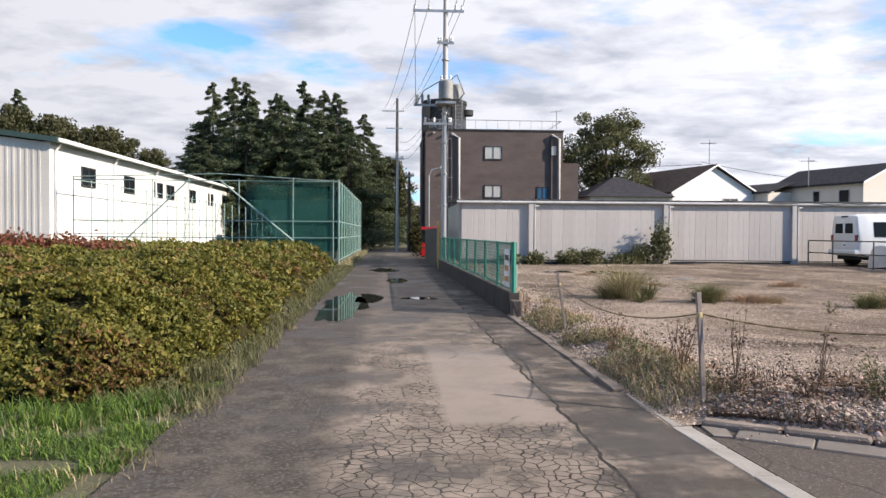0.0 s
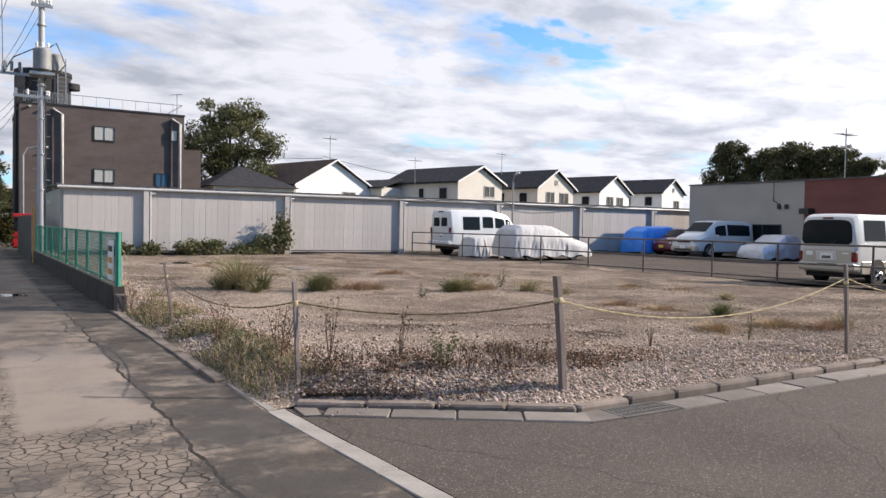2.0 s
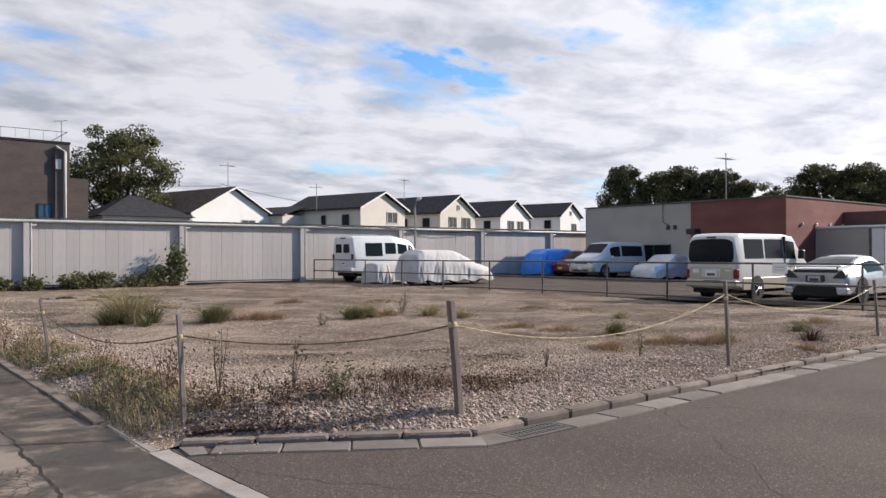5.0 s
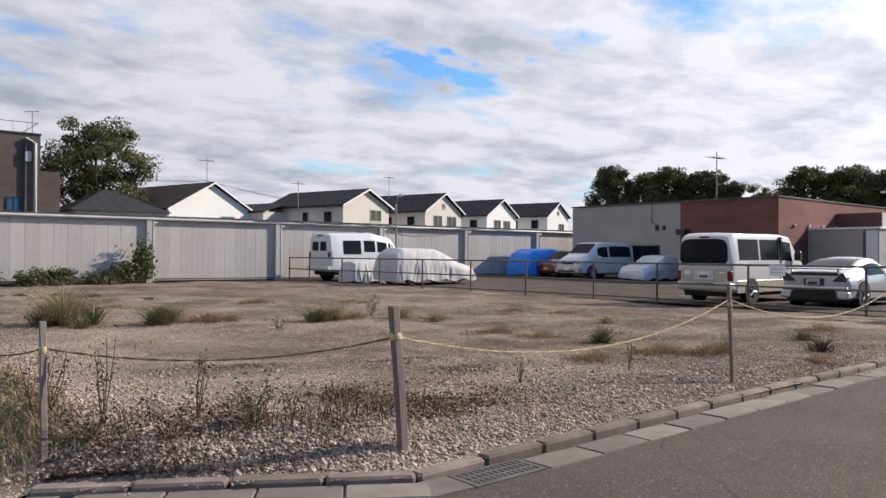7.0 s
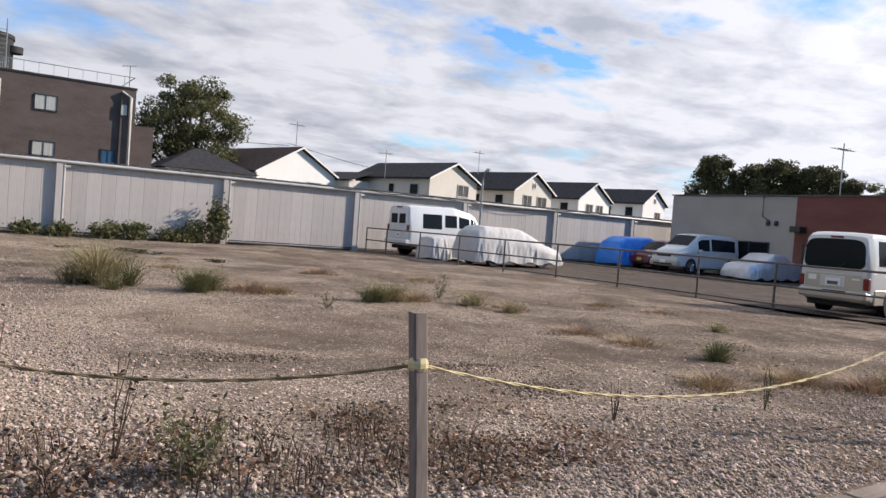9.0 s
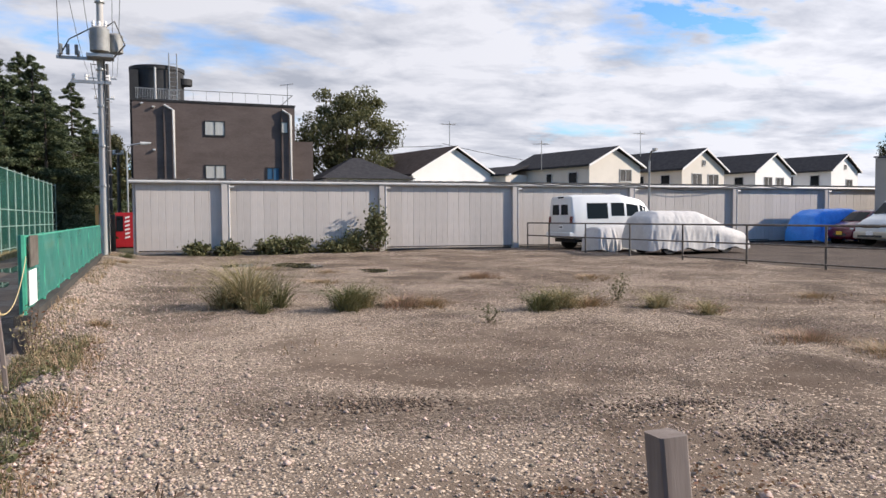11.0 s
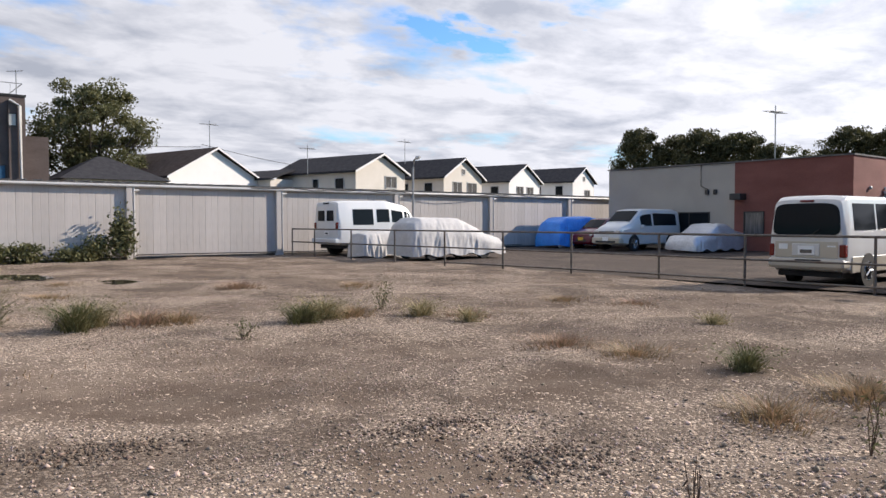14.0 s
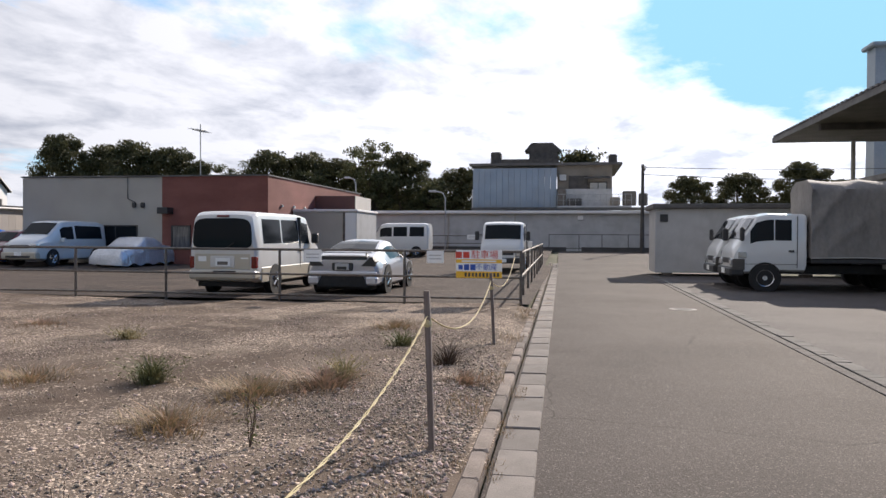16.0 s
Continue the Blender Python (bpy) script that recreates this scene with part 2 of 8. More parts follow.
def gravel_ground(name, pale, dark, cover, pack=1.0):
    """Packed earth with loose pale gravel: stone cells over dirt, gathered in drifts."""
    m = bpy.data.materials.new(name)
    m.use_nodes = True
    n, l = m.node_tree.nodes, m.node_tree.links
    b = n["Principled BSDF"]
    co = n.new("ShaderNodeTexCoord").outputs["Object"]

    def tex(kind, scale, **kw):
        t = n.new(kind)
        t.inputs["Scale"].default_value = scale
        for k, v in kw.items():
            t.inputs[k].default_value = v
        l.new(co, t.inputs["Vector"])
        return t

    def rng(src, a, b2, c=0.0, d=1.0):
        t = n.new("ShaderNodeMapRange")
        t.inputs[1].default_value, t.inputs[2].default_value, t.inputs[3].default_value, t.inputs[4].default_value = a, b2, c, d
        l.new(src, t.inputs[0])
        return t.outputs[0]

    def math2(o, a, b2):
        t = n.new("ShaderNodeMath")
        t.operation = o
        for i, v in enumerate((a, b2)):
            if isinstance(v, (int, float)):
                t.inputs[i].default_value = v
            else:
                l.new(v, t.inputs[i])
        return t.outputs[0]

    def mixc(f, a, c):
        t = n.new("ShaderNodeMix")
        t.data_type = "RGBA"
        l.new(f, t.inputs[0])
        for i, v in ((6, a), (7, c)):
            if isinstance(v, tuple):
                t.inputs[i].default_value = (*v, 1)
            else:
                l.new(v, t.inputs[i])
        return t.outputs[2]

    st = tex("ShaderNodeTexVoronoi", 42.0)
    drift = tex("ShaderNodeTexNoise", 0.34, Detail=8.0, Roughness=0.66, Distortion=0.5)
    earth = tex("ShaderNodeTexNoise", 1.1, Detail=6.0, Roughness=0.6)
    fine = tex("ShaderNodeTexNoise", 70.0, Detail=4.0)
    amount = rng(drift.outputs["Fac"], 0.43, 0.58, 0.07, cover)
    sx = n.new("ShaderNodeSeparateXYZ")
    l.new(co, sx.inputs[0])
    # the loose gravel lies thickest on the lane side
    lane_side = math2("MULTIPLY", rng(sx.outputs[0], 9.0, 3.2, 0.0, 1.0), rng(drift.outputs["Fac"], 0.38, 0.56, 0.1, 1.0))
    amount = math2("ADD", amount, math2("MULTIPLY", lane_side, 0.3))
    sepc = n.new("ShaderNodeSeparateColor")
    l.new(st.outputs["Color"], sepc.inputs[0])
    here = math2("LESS_THAN", sepc.outputs[0], amount)
    round_ = math2("LESS_THAN", st.outputs["Distance"], 0.52)
    stone = math2("MULTIPLY", here, round_)
    ground = mixc(rng(earth.outputs["Fac"], 0.32, 0.68), dark, tuple(0.3 * p + 0.7 * d for p, d in zip(pale, dark)))
    ground = mixc(rng(drift.outputs["Fac"], 0.45, 0.58, 0.0, 0.55), ground, tuple(0.75 * p for p in pale))
    ground = mixc(rng(fine.outputs["Fac"], 0.3, 0.7, 0.0, 0.35), ground, tuple(0.55 * d for d in dark))
    ground = mixc(math2("MULTIPLY", lane_side, 0.45), ground, tuple(0.85 * p for p in pale))
    tint = mixc(sepc.outputs[1], tuple(0.62 * p for p in pale), tuple(min(1, 1.25 * p) for p in pale))
    dampn = tex("ShaderNodeTexNoise", 0.4, Detail=5.0, Roughness=0.55, Distortion=0.6)
    damp = rng(dampn.outputs["Fac"], 0.46, 0.37, 0.0, 0.72)
    ground = mixc(damp, ground, tuple(0.6 * d for d in dark))
    stone = math2("MULTIPLY", stone, math2("SUBTRACT", 1.0, damp))
    # bare trodden soil takes over away from the lane
    bare = math2("MULTIPLY", rng(sx.outputs[0], 6.0, 12.0, 0.0, 0.55), rng(earth.outputs["Fac"], 0.36, 0.56, 1.0, 0.35))
    ground = mixc(bare, ground, tuple(0.8 * d for d in dark))
    # coarser stones in the drifts, the shade about each painted as a dark rim
    big = tex("ShaderNodeTexVoronoi", 19.0)
    sepb = n.new("ShaderNodeSeparateColor")
    l.new(big.outputs["Color"], sepb.inputs[0])
    coarse = math2("MULTIPLY", math2("LESS_THAN", sepb.outputs[0], math2("MULTIPLY", amount, 0.75)), math2("LESS_THAN", big.outputs["Distance"], 0.4))
    coarse = math2("MULTIPLY", coarse, math2("SUBTRACT", 1.0, damp))
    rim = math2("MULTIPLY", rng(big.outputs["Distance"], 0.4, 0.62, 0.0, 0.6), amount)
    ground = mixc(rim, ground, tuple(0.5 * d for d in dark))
    col = mixc(stone, ground, tint)
    col = mixc(coarse, col, mixc(sepb.outputs[1], tuple(0.5 * p for p in pale), tuple(min(1, 1.3 * p) for p in pale)))
    l.new(col, b.inputs["Base Color"])
    b.inputs["Roughness"].default_value = 0.92
    b.inputs["Specular IOR Level"].default_value = 0.25
    dome = math2("MULTIPLY", stone, math2("SUBTRACT", 0.6, st.outputs["Distance"]))
    bp = n.new("ShaderNodeBump")
    bp.inputs["Strength"].default_value, bp.inputs["Distance"].default_value = 0.9, 0.03
    lump = math2("MULTIPLY", coarse, math2("SUBTRACT", 0.7, big.outputs["Distance"]))
    l.new(math2("ADD", math2("ADD", dome, math2("MULTIPLY", lump, 2.0)), math2("MULTIPLY", fine.outputs["Fac"], 0.35)), bp.inputs["Height"])
    l.new(bp.outputs[0], b.inputs["Normal"])
    return m


def glass_dark(name="dark_glass", col=(0.012, 0.015, 0.018)):
    m = material(name, col, tuple(1.3 * c for c in col), rough=0.06, bump=0, spec=0.3, scale=1)
    m.node_tree.nodes["Principled BSDF"].inputs["IOR"].default_value = 1.22
    return m


def speckled(name, c1, c2, scale):
    """Rolled asphalt: fine stone speckle, faint wheel streaks and stains."""
    m = material(name, c1, c2, rough=0.86, scale=scale, fine=75, bump=0.6, spec=0.18, height=0.008, dirt=0.35, dirt_col=tuple(0.72 * a for a in c1))
    m.node_tree.nodes["Mix"].inputs[0].default_value = 0.62
    n, l = m.node_tree.nodes, m.node_tree.links
    b = n["Principled BSDF"]
    was = b.inputs["Base Color"].links[0].from_socket
    co = n.new("ShaderNodeTexCoord").outputs["Object"]
    v = n.new("ShaderNodeTexVoronoi")
    v.inputs["Scale"].default_value = 95.0
    l.new(co, v.inputs["Vector"])
    sc = n.new("ShaderNodeSeparateColor")
    l.new(v.outputs["Color"], sc.inputs[0])
    pick = n.new("ShaderNodeMapRange")
    pick.inputs[1].default_value, pick.inputs[2].default_value, pick.inputs[4].default_value = 0.86, 0.96, 0.46
    l.new(sc.outputs[0], pick.inputs[0])
    mx = n.new("ShaderNodeMix")
    mx.data_type = "RGBA"
    mx.inputs[7].default_value = (*[2.5 * a for a in c2], 1)
    l.new(pick.outputs[0], mx.inputs[0])
    l.new(was, mx.inputs[6])
    # a few hairline cracks
    w = n.new("ShaderNodeTexNoise")
    w.inputs["Scale"].default_value = 1.7
    l.new(co, w.inputs["Vector"])
    wv = n.new("ShaderNodeVectorMath")
    wv.operation = "MULTIPLY_ADD"
    wv.inputs[1].default_value = (0.5, 0.5, 0)
    l.new(w.outputs["Color"], wv.inputs[0])
    l.new(co, wv.inputs[2])
    e = n.new("ShaderNodeTexVoronoi")
    e.feature, e.voronoi_dimensions = "DISTANCE_TO_EDGE", "2D"
    e.inputs["Scale"].default_value = 0.28
    l.new(wv.outputs[0], e.inputs["Vector"])
    th = n.new("ShaderNodeMapRange")
    th.inputs[1].default_value, th.inputs[2].default_value, th.inputs[3].default_value, th.inputs[4].default_value = 0.001, 0.0035, 0.55, 0.0
    l.new(e.outputs["Distance"], th.inputs[0])
    mk = n.new("ShaderNodeMix")
    mk.data_type = "RGBA"
    mk.inputs[7].default_value = (*[0.45 * a for a in c1], 1)
    l.new(th.outputs[0], mk.inputs[0])
    l.new(mx.outputs[2], mk.inputs[6])
    l.new(mk.outputs[2], b.inputs["Base Color"])
    return m


M_OLD = asphalt_old()
M_NEW = speckled("new_asphalt", (0.056, 0.045, 0.038), (0.11, 0.091, 0.078), 0.5)
M_APRON = speckled("apron_concrete", (0.062, 0.054, 0.05), (0.12, 0.106, 0.099), 0.7)
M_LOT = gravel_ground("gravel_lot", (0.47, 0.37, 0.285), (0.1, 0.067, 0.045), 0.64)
M_PARK = gravel_ground("parking_gravel", (0.165, 0.126, 0.1), (0.064, 0.047, 0.037), 0.4)
M_EARTH = material("grass_earth", (0.05, 0.055, 0.022), (0.11, 0.1, 0.055), rough=0.95, scale=0.8, fine=30, bump=0.8, height=0.02)
M_STONE = material("loose_stone", (0.2, 0.153, 0.12), (0.47, 0.38, 0.31), rough=0.9, scale=20, fine=120, bump=0.3, island=0.55)
M_CONC = material("weathered_concrete", (0.135, 0.114, 0.097), (0.225, 0.195, 0.168), rough=0.9, scale=3, fine=90, bump=0.6, obrand=0.3, dirt=0.7, dirt_col=(0.1, 0.082, 0.066))
M_KERB = material("kerb_concrete", (0.125, 0.097, 0.078), (0.225, 0.182, 0.15), rough=0.9, scale=4, fine=90, bump=0.8, obrand=0.3, dirt=0.7, dirt_col=(0.085, 0.068, 0.054))
M_EDGE = material("pale_edging", (0.23, 0.205, 0.18), (0.36, 0.33, 0.295), rough=0.85, scale=4, fine=90, bump=0.4, obrand=0.1, dirt=0.4, dirt_col=(0.2, 0.18, 0.16))
M_DARKCONC = material("dark_concrete", (0.06, 0.055, 0.05), (0.12, 0.11, 0.1), rough=0.9, scale=2, fine=60, bump=0.5, dirt=0.4, dirt_col=(0.04, 0.04, 0.034))
M_PANEL = material("grey_wall_panel", (0.445, 0.405, 0.37), (0.52, 0.475, 0.435), rough=0.55, scale=1.1, fine=9, bump=0.1, obrand=0.07, dirt=0.3, dirt_col=(0.3, 0.285, 0.26), stretch=(1, 1, 0.25))
M_TRIM = material("pale_trim", (0.42, 0.41, 0.39), (0.52, 0.51, 0.49), rough=0.5, scale=2, fine=30, bump=0.1, dirt=0.3, dirt_col=(0.22, 0.2, 0.18))
M_ROOFEDGE = material("dark_roof_edge", (0.07, 0.065, 0.06), (0.14, 0.13, 0.12), rough=0.6, scale=2, fine=30, bump=0.2)
M_WHITEBLD = material("white_siding", (0.72, 0.7, 0.66), (0.8, 0.78, 0.74), rough=0.6, scale=0.6, fine=12, bump=0.05, dirt=0.2, dirt_col=(0.55, 0.52, 0.47))
M_TAN = material("tan_siding", (0.56, 0.51, 0.44), (0.66, 0.61, 0.54), rough=0.6, scale=0.6, fine=12, bump=0.05)
M_GREENROOF = material("dark_green_flashing", (0.03, 0.06, 0.05), (0.05, 0.08, 0.07), rough=0.5, scale=2, fine=30)
M_BROWN = material("brown_tile", (0.078, 0.055, 0.046), (0.118, 0.087, 0.074), rough=0.75, scale=0.7, fine=9, bump=0.3, stretch=(1, 1, 2.5), height=0.02)
M_BLACKTILE = material("black_tile", (0.025, 0.025, 0.026), (0.045, 0.044, 0.044), rough=0.7, spec=0.2, scale=1, fine=12, bump=0.2)
M_RED = material("red_brick", (0.17, 0.058, 0.045), (0.235, 0.09, 0.07), rough=0.85, scale=0.6, fine=14, bump=0.4, stretch=(1, 1, 2.5), height=0.02)
M_RED2 = material("dark_red_panel", (0.07, 0.028, 0.025), (0.095, 0.04, 0.034), rough=0.7, scale=0.6, fine=14, bump=0.2)
M_GREYWALL = material("grey_render_wall", (0.36, 0.328, 0.28), (0.44, 0.405, 0.35), rough=0.85, scale=0.5, fine=30, bump=0.3, dirt=0.3, dirt_col=(0.23, 0.215, 0.19))
M_CREAM = material("cream_siding", (0.58, 0.525, 0.45), (0.65, 0.59, 0.51), rough=0.7, scale=1, fine=14, bump=0.1)
M_WHITE = material("white_render", (0.74, 0.715, 0.68), (0.8, 0.775, 0.74), rough=0.7, scale=1, fine=20, bump=0.1)
M_SLATE = material("slate_roof", (0.03, 0.03, 0.034), (0.055, 0.053, 0.056), spec=0.1, rough=0.95, scale=3, fine=22, bump=0.4, height=0.02)
M_TILEBROWN = material("brown_roof", (0.05, 0.036, 0.03), (0.09, 0.068, 0.058), spec=0.1, rough=0.95, scale=3, fine=22, bump=0.4, height=0.02)
M_GLASS = glass_dark()
M_FROST = material("pale_curtain_glass", (0.4, 0.39, 0.35), (0.52, 0.5, 0.46), rough=0.12, scale=3, fine=8, bump=0, stretch=(6, 6, 0.3))
M_DIMGLASS = material("curtained_glass", (0.05, 0.048, 0.046), (0.17, 0.16, 0.15), rough=0.1, scale=3, fine=8, bump=0, stretch=(5, 5, 0.3))
M_BLUEGLASS = glass_dark("blue_glass", (0.04, 0.1, 0.17))
M_STEEL = material("galvanised_steel", (0.3, 0.3, 0.29), (0.42, 0.42, 0.41), rough=0.45, metal=0.7, scale=6, fine=60, bump=0.1)
M_RAIL = material("weathered_rail", (0.1, 0.085, 0.07), (0.2, 0.18, 0.155), rough=0.65, metal=0.4, scale=8, fine=80, bump=0.3, dirt=0.5, dirt_col=(0.1, 0.05, 0.03))
M_POLE = material("pale_pole_concrete", (0.42, 0.4, 0.37), (0.52, 0.5, 0.47), rough=0.8, scale=3, fine=60, bump=0.3, stretch=(1, 1, 0.3))
M_DARKPOLE = material("dark_pole", (0.05, 0.045, 0.04), (0.1, 0.09, 0.08), rough=0.8, scale=3, fine=60, bump=0.3)
M_POST = material("stake_wood", (0.13, 0.1, 0.085), (0.24, 0.2, 0.175), rough=0.85, scale=5, fine=50, bump=0.5, stretch=(1, 1, 0.12))
M_GREENPAINT = material("green_paint", (0.02, 0.2, 0.13), (0.04, 0.3, 0.2), rough=0.5, scale=4, fine=40, bump=0.1)
M_BLACK = material("black_rubber", (0.01, 0.01, 0.01), (0.022, 0.021, 0.02), rough=0.8, scale=8, fine=60, bump=0.2)
M_PLASTIC = material("dark_plastic", (0.02, 0.02, 0.02), (0.04, 0.04, 0.04), rough=0.5, scale=8, fine=60, bump=0.1)


def net_material(name, col, cover):
    """Fine woven net: opaque threads and open holes, blended."""
    m = bpy.data.materials.new(name)
    m.use_nodes = True
    n, l = m.node_tree.nodes, m.node_tree.links
    b = n["Principled BSDF"]
    b.inputs["Base Color"].default_value = (*col, 1)
    b.inputs["Roughness"].default_value = 0.7
    tr = n.new("ShaderNodeBsdfTransparent")
    nz = n.new("ShaderNodeTexNoise")
    nz.inputs["Scale"].default_value, nz.inputs["Detail"].default_value = 1.2, 5
    l.new(n.new("ShaderNodeTexCoord").outputs["Object"], nz.inputs["Vector"])
    mr = n.new("ShaderNodeMapRange")
    mr.inputs[1].default_value, mr.inputs[2].default_value = 0.3, 0.7
    mr.inputs[3].default_value, mr.inputs[4].default_value = cover - 0.12, cover + 0.12
    l.new(nz.outputs["Fac"], mr.inputs[0])
    ms = n.new("ShaderNodeMixShader")
    l.new(mr.outputs[0], ms.inputs[0])
    l.new(tr.outputs[0], ms.inputs[1])
    l.new(b.outputs[0], ms.inputs[2])
    l.new(ms.outputs[0], n["Material Output"].inputs[0])
    return m


M_NET = net_material("green_net", (0.005, 0.075, 0.055), 0.42)
M_NET2 = net_material("green_fence_net", (0.03, 0.2, 0.16), 0.66)


# ---- building blocks ----
class Geo:
    """Collects vertices and faces of one mesh."""

    def __init__(self):
        self.v, self.f = [], []

    def add(self, v, f):
        k = len(self.v)
        self.v += [tuple(p) for p in v]
        self.f += [tuple(i + k for i in q) for q in f]
        return self

    def loft(self, rings, caps=True):
        n = len(rings[0])
        v = [p for r in rings for p in r]
        f = []
        for a in range(len(rings) - 1):
            for i in range(n):
                j = (i + 1) % n
                f.append((a * n + i, a * n + j, (a + 1) * n + j, (a + 1) * n + i))
        if caps:
            f.append(tuple(range(n))[::-1])
            f.append(tuple((len(rings) - 1) * n + i for i in range(n)))
        return self.add(v, f)

    def box(self, x0, y0, z0, x1, y1, z1, c=0.0):
        x0, x1, y0, y1, z0, z1 = min(x0, x1), max(x0, x1), min(y0, y1), max(y0, y1), min(z0, z1), max(z0, z1)
        if not c:
            v = [(x, y, z) for z in (z0, z1) for x, y in ((x0, y0), (x1, y0), (x1, y1), (x0, y1))]
            return self.add(v, [(3, 2, 1, 0), (4, 5, 6, 7), (0, 1, 5, 4), (1, 2, 6, 5), (2, 3, 7, 6), (3, 0, 4, 7)])
        c = min(c, (x1 - x0) / 3, (y1 - y0) / 3, (z1 - z0) / 3)

        def ring(z, i):
            a, b, p, q = x0 + i, x1 - i, y0 + i, y1 - i
            return [(a + c, p, z), (b - c, p, z), (b, p + c, z), (b, q - c, z), (b - c, q, z), (a + c, q, z), (a, q - c, z), (a, p + c, z)]
        return self.loft([ring(z0, c * 0.7), ring(z0 + c, 0), ring(z1 - c, 0), ring(z1, c * 0.7)])

    def tube(self, pts, r, n=6, r1=None):
        pts = [Vector(p) for p in pts]
        rings = []
        for i, p in enumerate(pts):
            d = (pts[min(i + 1, len(pts) - 1)] - pts[max(i - 1, 0)]).normalized()
            s = d.cross(Vector((0, 0, 1)))
            if s.length < 0.05:
                s = Vector((1, 0, 0))
            s.normalize()
            u = s.cross(d)
            rr = r if r1 is None else r + (r1 - r) * i / (len(pts) - 1)
            rings.append([p + rr * (math.cos(2 * math.pi * k / n) * s + math.sin(2 * math.pi * k / n) * u) for k in range(n)])
        return self.loft(rings)

    def prism(self, poly, axis, a, b):
        """A polygon in the two other axes, pulled along axis from a to b."""
        def put(p, t):
            q = list(p)
            q.insert("xyz".index(axis), t)
            return tuple(q)
        return self.loft([[put(p, a) for p in poly], [put(p, b) for p in poly]])

    def lathe(self, prof, centre, axis="y", n=20):
        """Profile of (radius, offset) turned about an axis through centre."""
        rings = []
        for r, o in prof:
            ring = []
            for k in range(n):
                a = 2 * math.pi * k / n
                c, s = r * math.cos(a), r * math.sin(a)
                p = {"x": (o, c, s), "y": (c, o, s), "z": (c, s, o)}[axis]
                ring.append(tuple(u + w for u, w in zip(p, centre)))
            rings.append(ring)
        return self.loft(rings)


def mesh_of(name, geo, mat, smooth=0):
    me = bpy.data.meshes.new(name)
    me.from_pydata(geo.v, [], geo.f)
    if mat:
        me.materials.append(mat)
    bm = bmesh.new()
    bm.from_mesh(me)
    bmesh.ops.recalc_face_normals(bm, faces=bm.faces)
    bm.to_mesh(me)
    bm.free()
    if smooth:
        me.shade_smooth()
        me.set_sharp_from_angle(angle=radians(smooth))
    return me


def part(name, geo, mat, parent=None, label="", smooth=0):
    ob = new(name, mesh_of(name, geo, mat, smooth) if isinstance(geo, Geo) else geo)
    if parent is not None:
        ob.parent = parent
    return tagged(ob, label)


def thing(name, label, category, m=None, group="", kind=""):
    """An Empty at a thing's base, that carries its parts."""
    ob = new(name)
    ob.empty_display_size = 0.2
    ob.matrix_world = m or Matrix()
    return tagged(ob, label, category, group, kind)


def big_mesh(name, v, f, mat, smooth=False):
    """A mesh from arrays: vertices (n, 3) and faces (m, k)."""
    v, f = np.asarray(v, np.float32), np.asarray(f, np.int32)
    me = bpy.data.meshes.new(name)
    me.vertices.add(len(v))
    me.vertices.foreach_set("co", v.ravel())
    k = f.shape[1]
    me.loops.add(f.size)
    me.loops.foreach_set("vertex_index", f.ravel())
    me.polygons.add(len(f))
    me.polygons.foreach_set("loop_start", np.arange(0, f.size, k, dtype=np.int32))
    me.update(calc_edges=True)
    me.validate()
    me.materials.append(mat)
    if smooth:
        me.shade_smooth()
    return me


def rise(x):
    """The land climbs gently beyond the parked cars."""
    t = min(1.0, max(0.0, (x - 36.0) / 22.0))
    return 0.5 * t * t * (3 - 2 * t)


KX0, KY0, KX1, KY1 = 2.84, 5.7, 4.86, 4.45    # the cut corner of the lot's kerb


def kerb_y(x):
    """Front line of the lot's kerb."""
    return KY0 + (KY1 - KY0) * (x - KX0) / (KX1 - KX0) if x < KX1 else KY1 + 0.0125 * (x - KX1)


def lot_z(x, y):
    """Height of the gravel lot."""
    n1 = noise.noise((x * 0.22, y * 0.22, 1.3))
    n2 = noise.noise((x * 0.7, y * 0.7, 5.1))
    n3 = noise.noise((x * 3.1, y * 3.1, 9.0))
    z = 0.11 + 0.05 * n1 + 0.036 * n2 + 0.017 * n3
    back = y - kerb_y(max(x, KX0)) - 0.16
    heap = math.exp(-((back - 0.75) / 0.42) ** 2) * (0.6 + 0.6 * n2) * (1.0 if x < 7.5 else max(0.0, 1 - (x - 7.5) / 4))
    z += 0.1 * max(0.0, heap)
    left = x - 2.62
    heap2 = math.exp(-((left - 0.7) / 0.4) ** 2) * (0.5 + 0.7 * n2) * (1.0 if y < 15 else max(0.0, 1 - (y - 15) / 6))
    z += 0.08 * max(0.0, heap2)
    for cx, cy, k in ((7.66, 8.1, 0.05), (7.72, 7.25, 0.05), (5.7, 9.1, 0.04), (6.0, 5.8, 0.05), (4.2, 5.95, 0.05), (3.5, 6.2, 0.05)):
        z += k * math.exp(-((x - cx) / 0.28) ** 2 - ((y - cy) / 0.16) ** 2) * (0.7 + 0.6 * n3)
    edge = min(max(back / 0.35, 0), 1)
    z = 0.045 * (1 - edge) + z * edge
    z += 0.2 * math.exp(-((x - 2.7) / 0.7) ** 2) * min(max((y - 13.3) / 1.5, 0), 1)
    if y < 13.4:
        e2 = min(max(left / 0.5, 0), 1)
        z = 0.0 * (1 - e2) + z * e2
    far = min(max((y - 24) / 8, 0), 1)
    return z + 0.06 * far


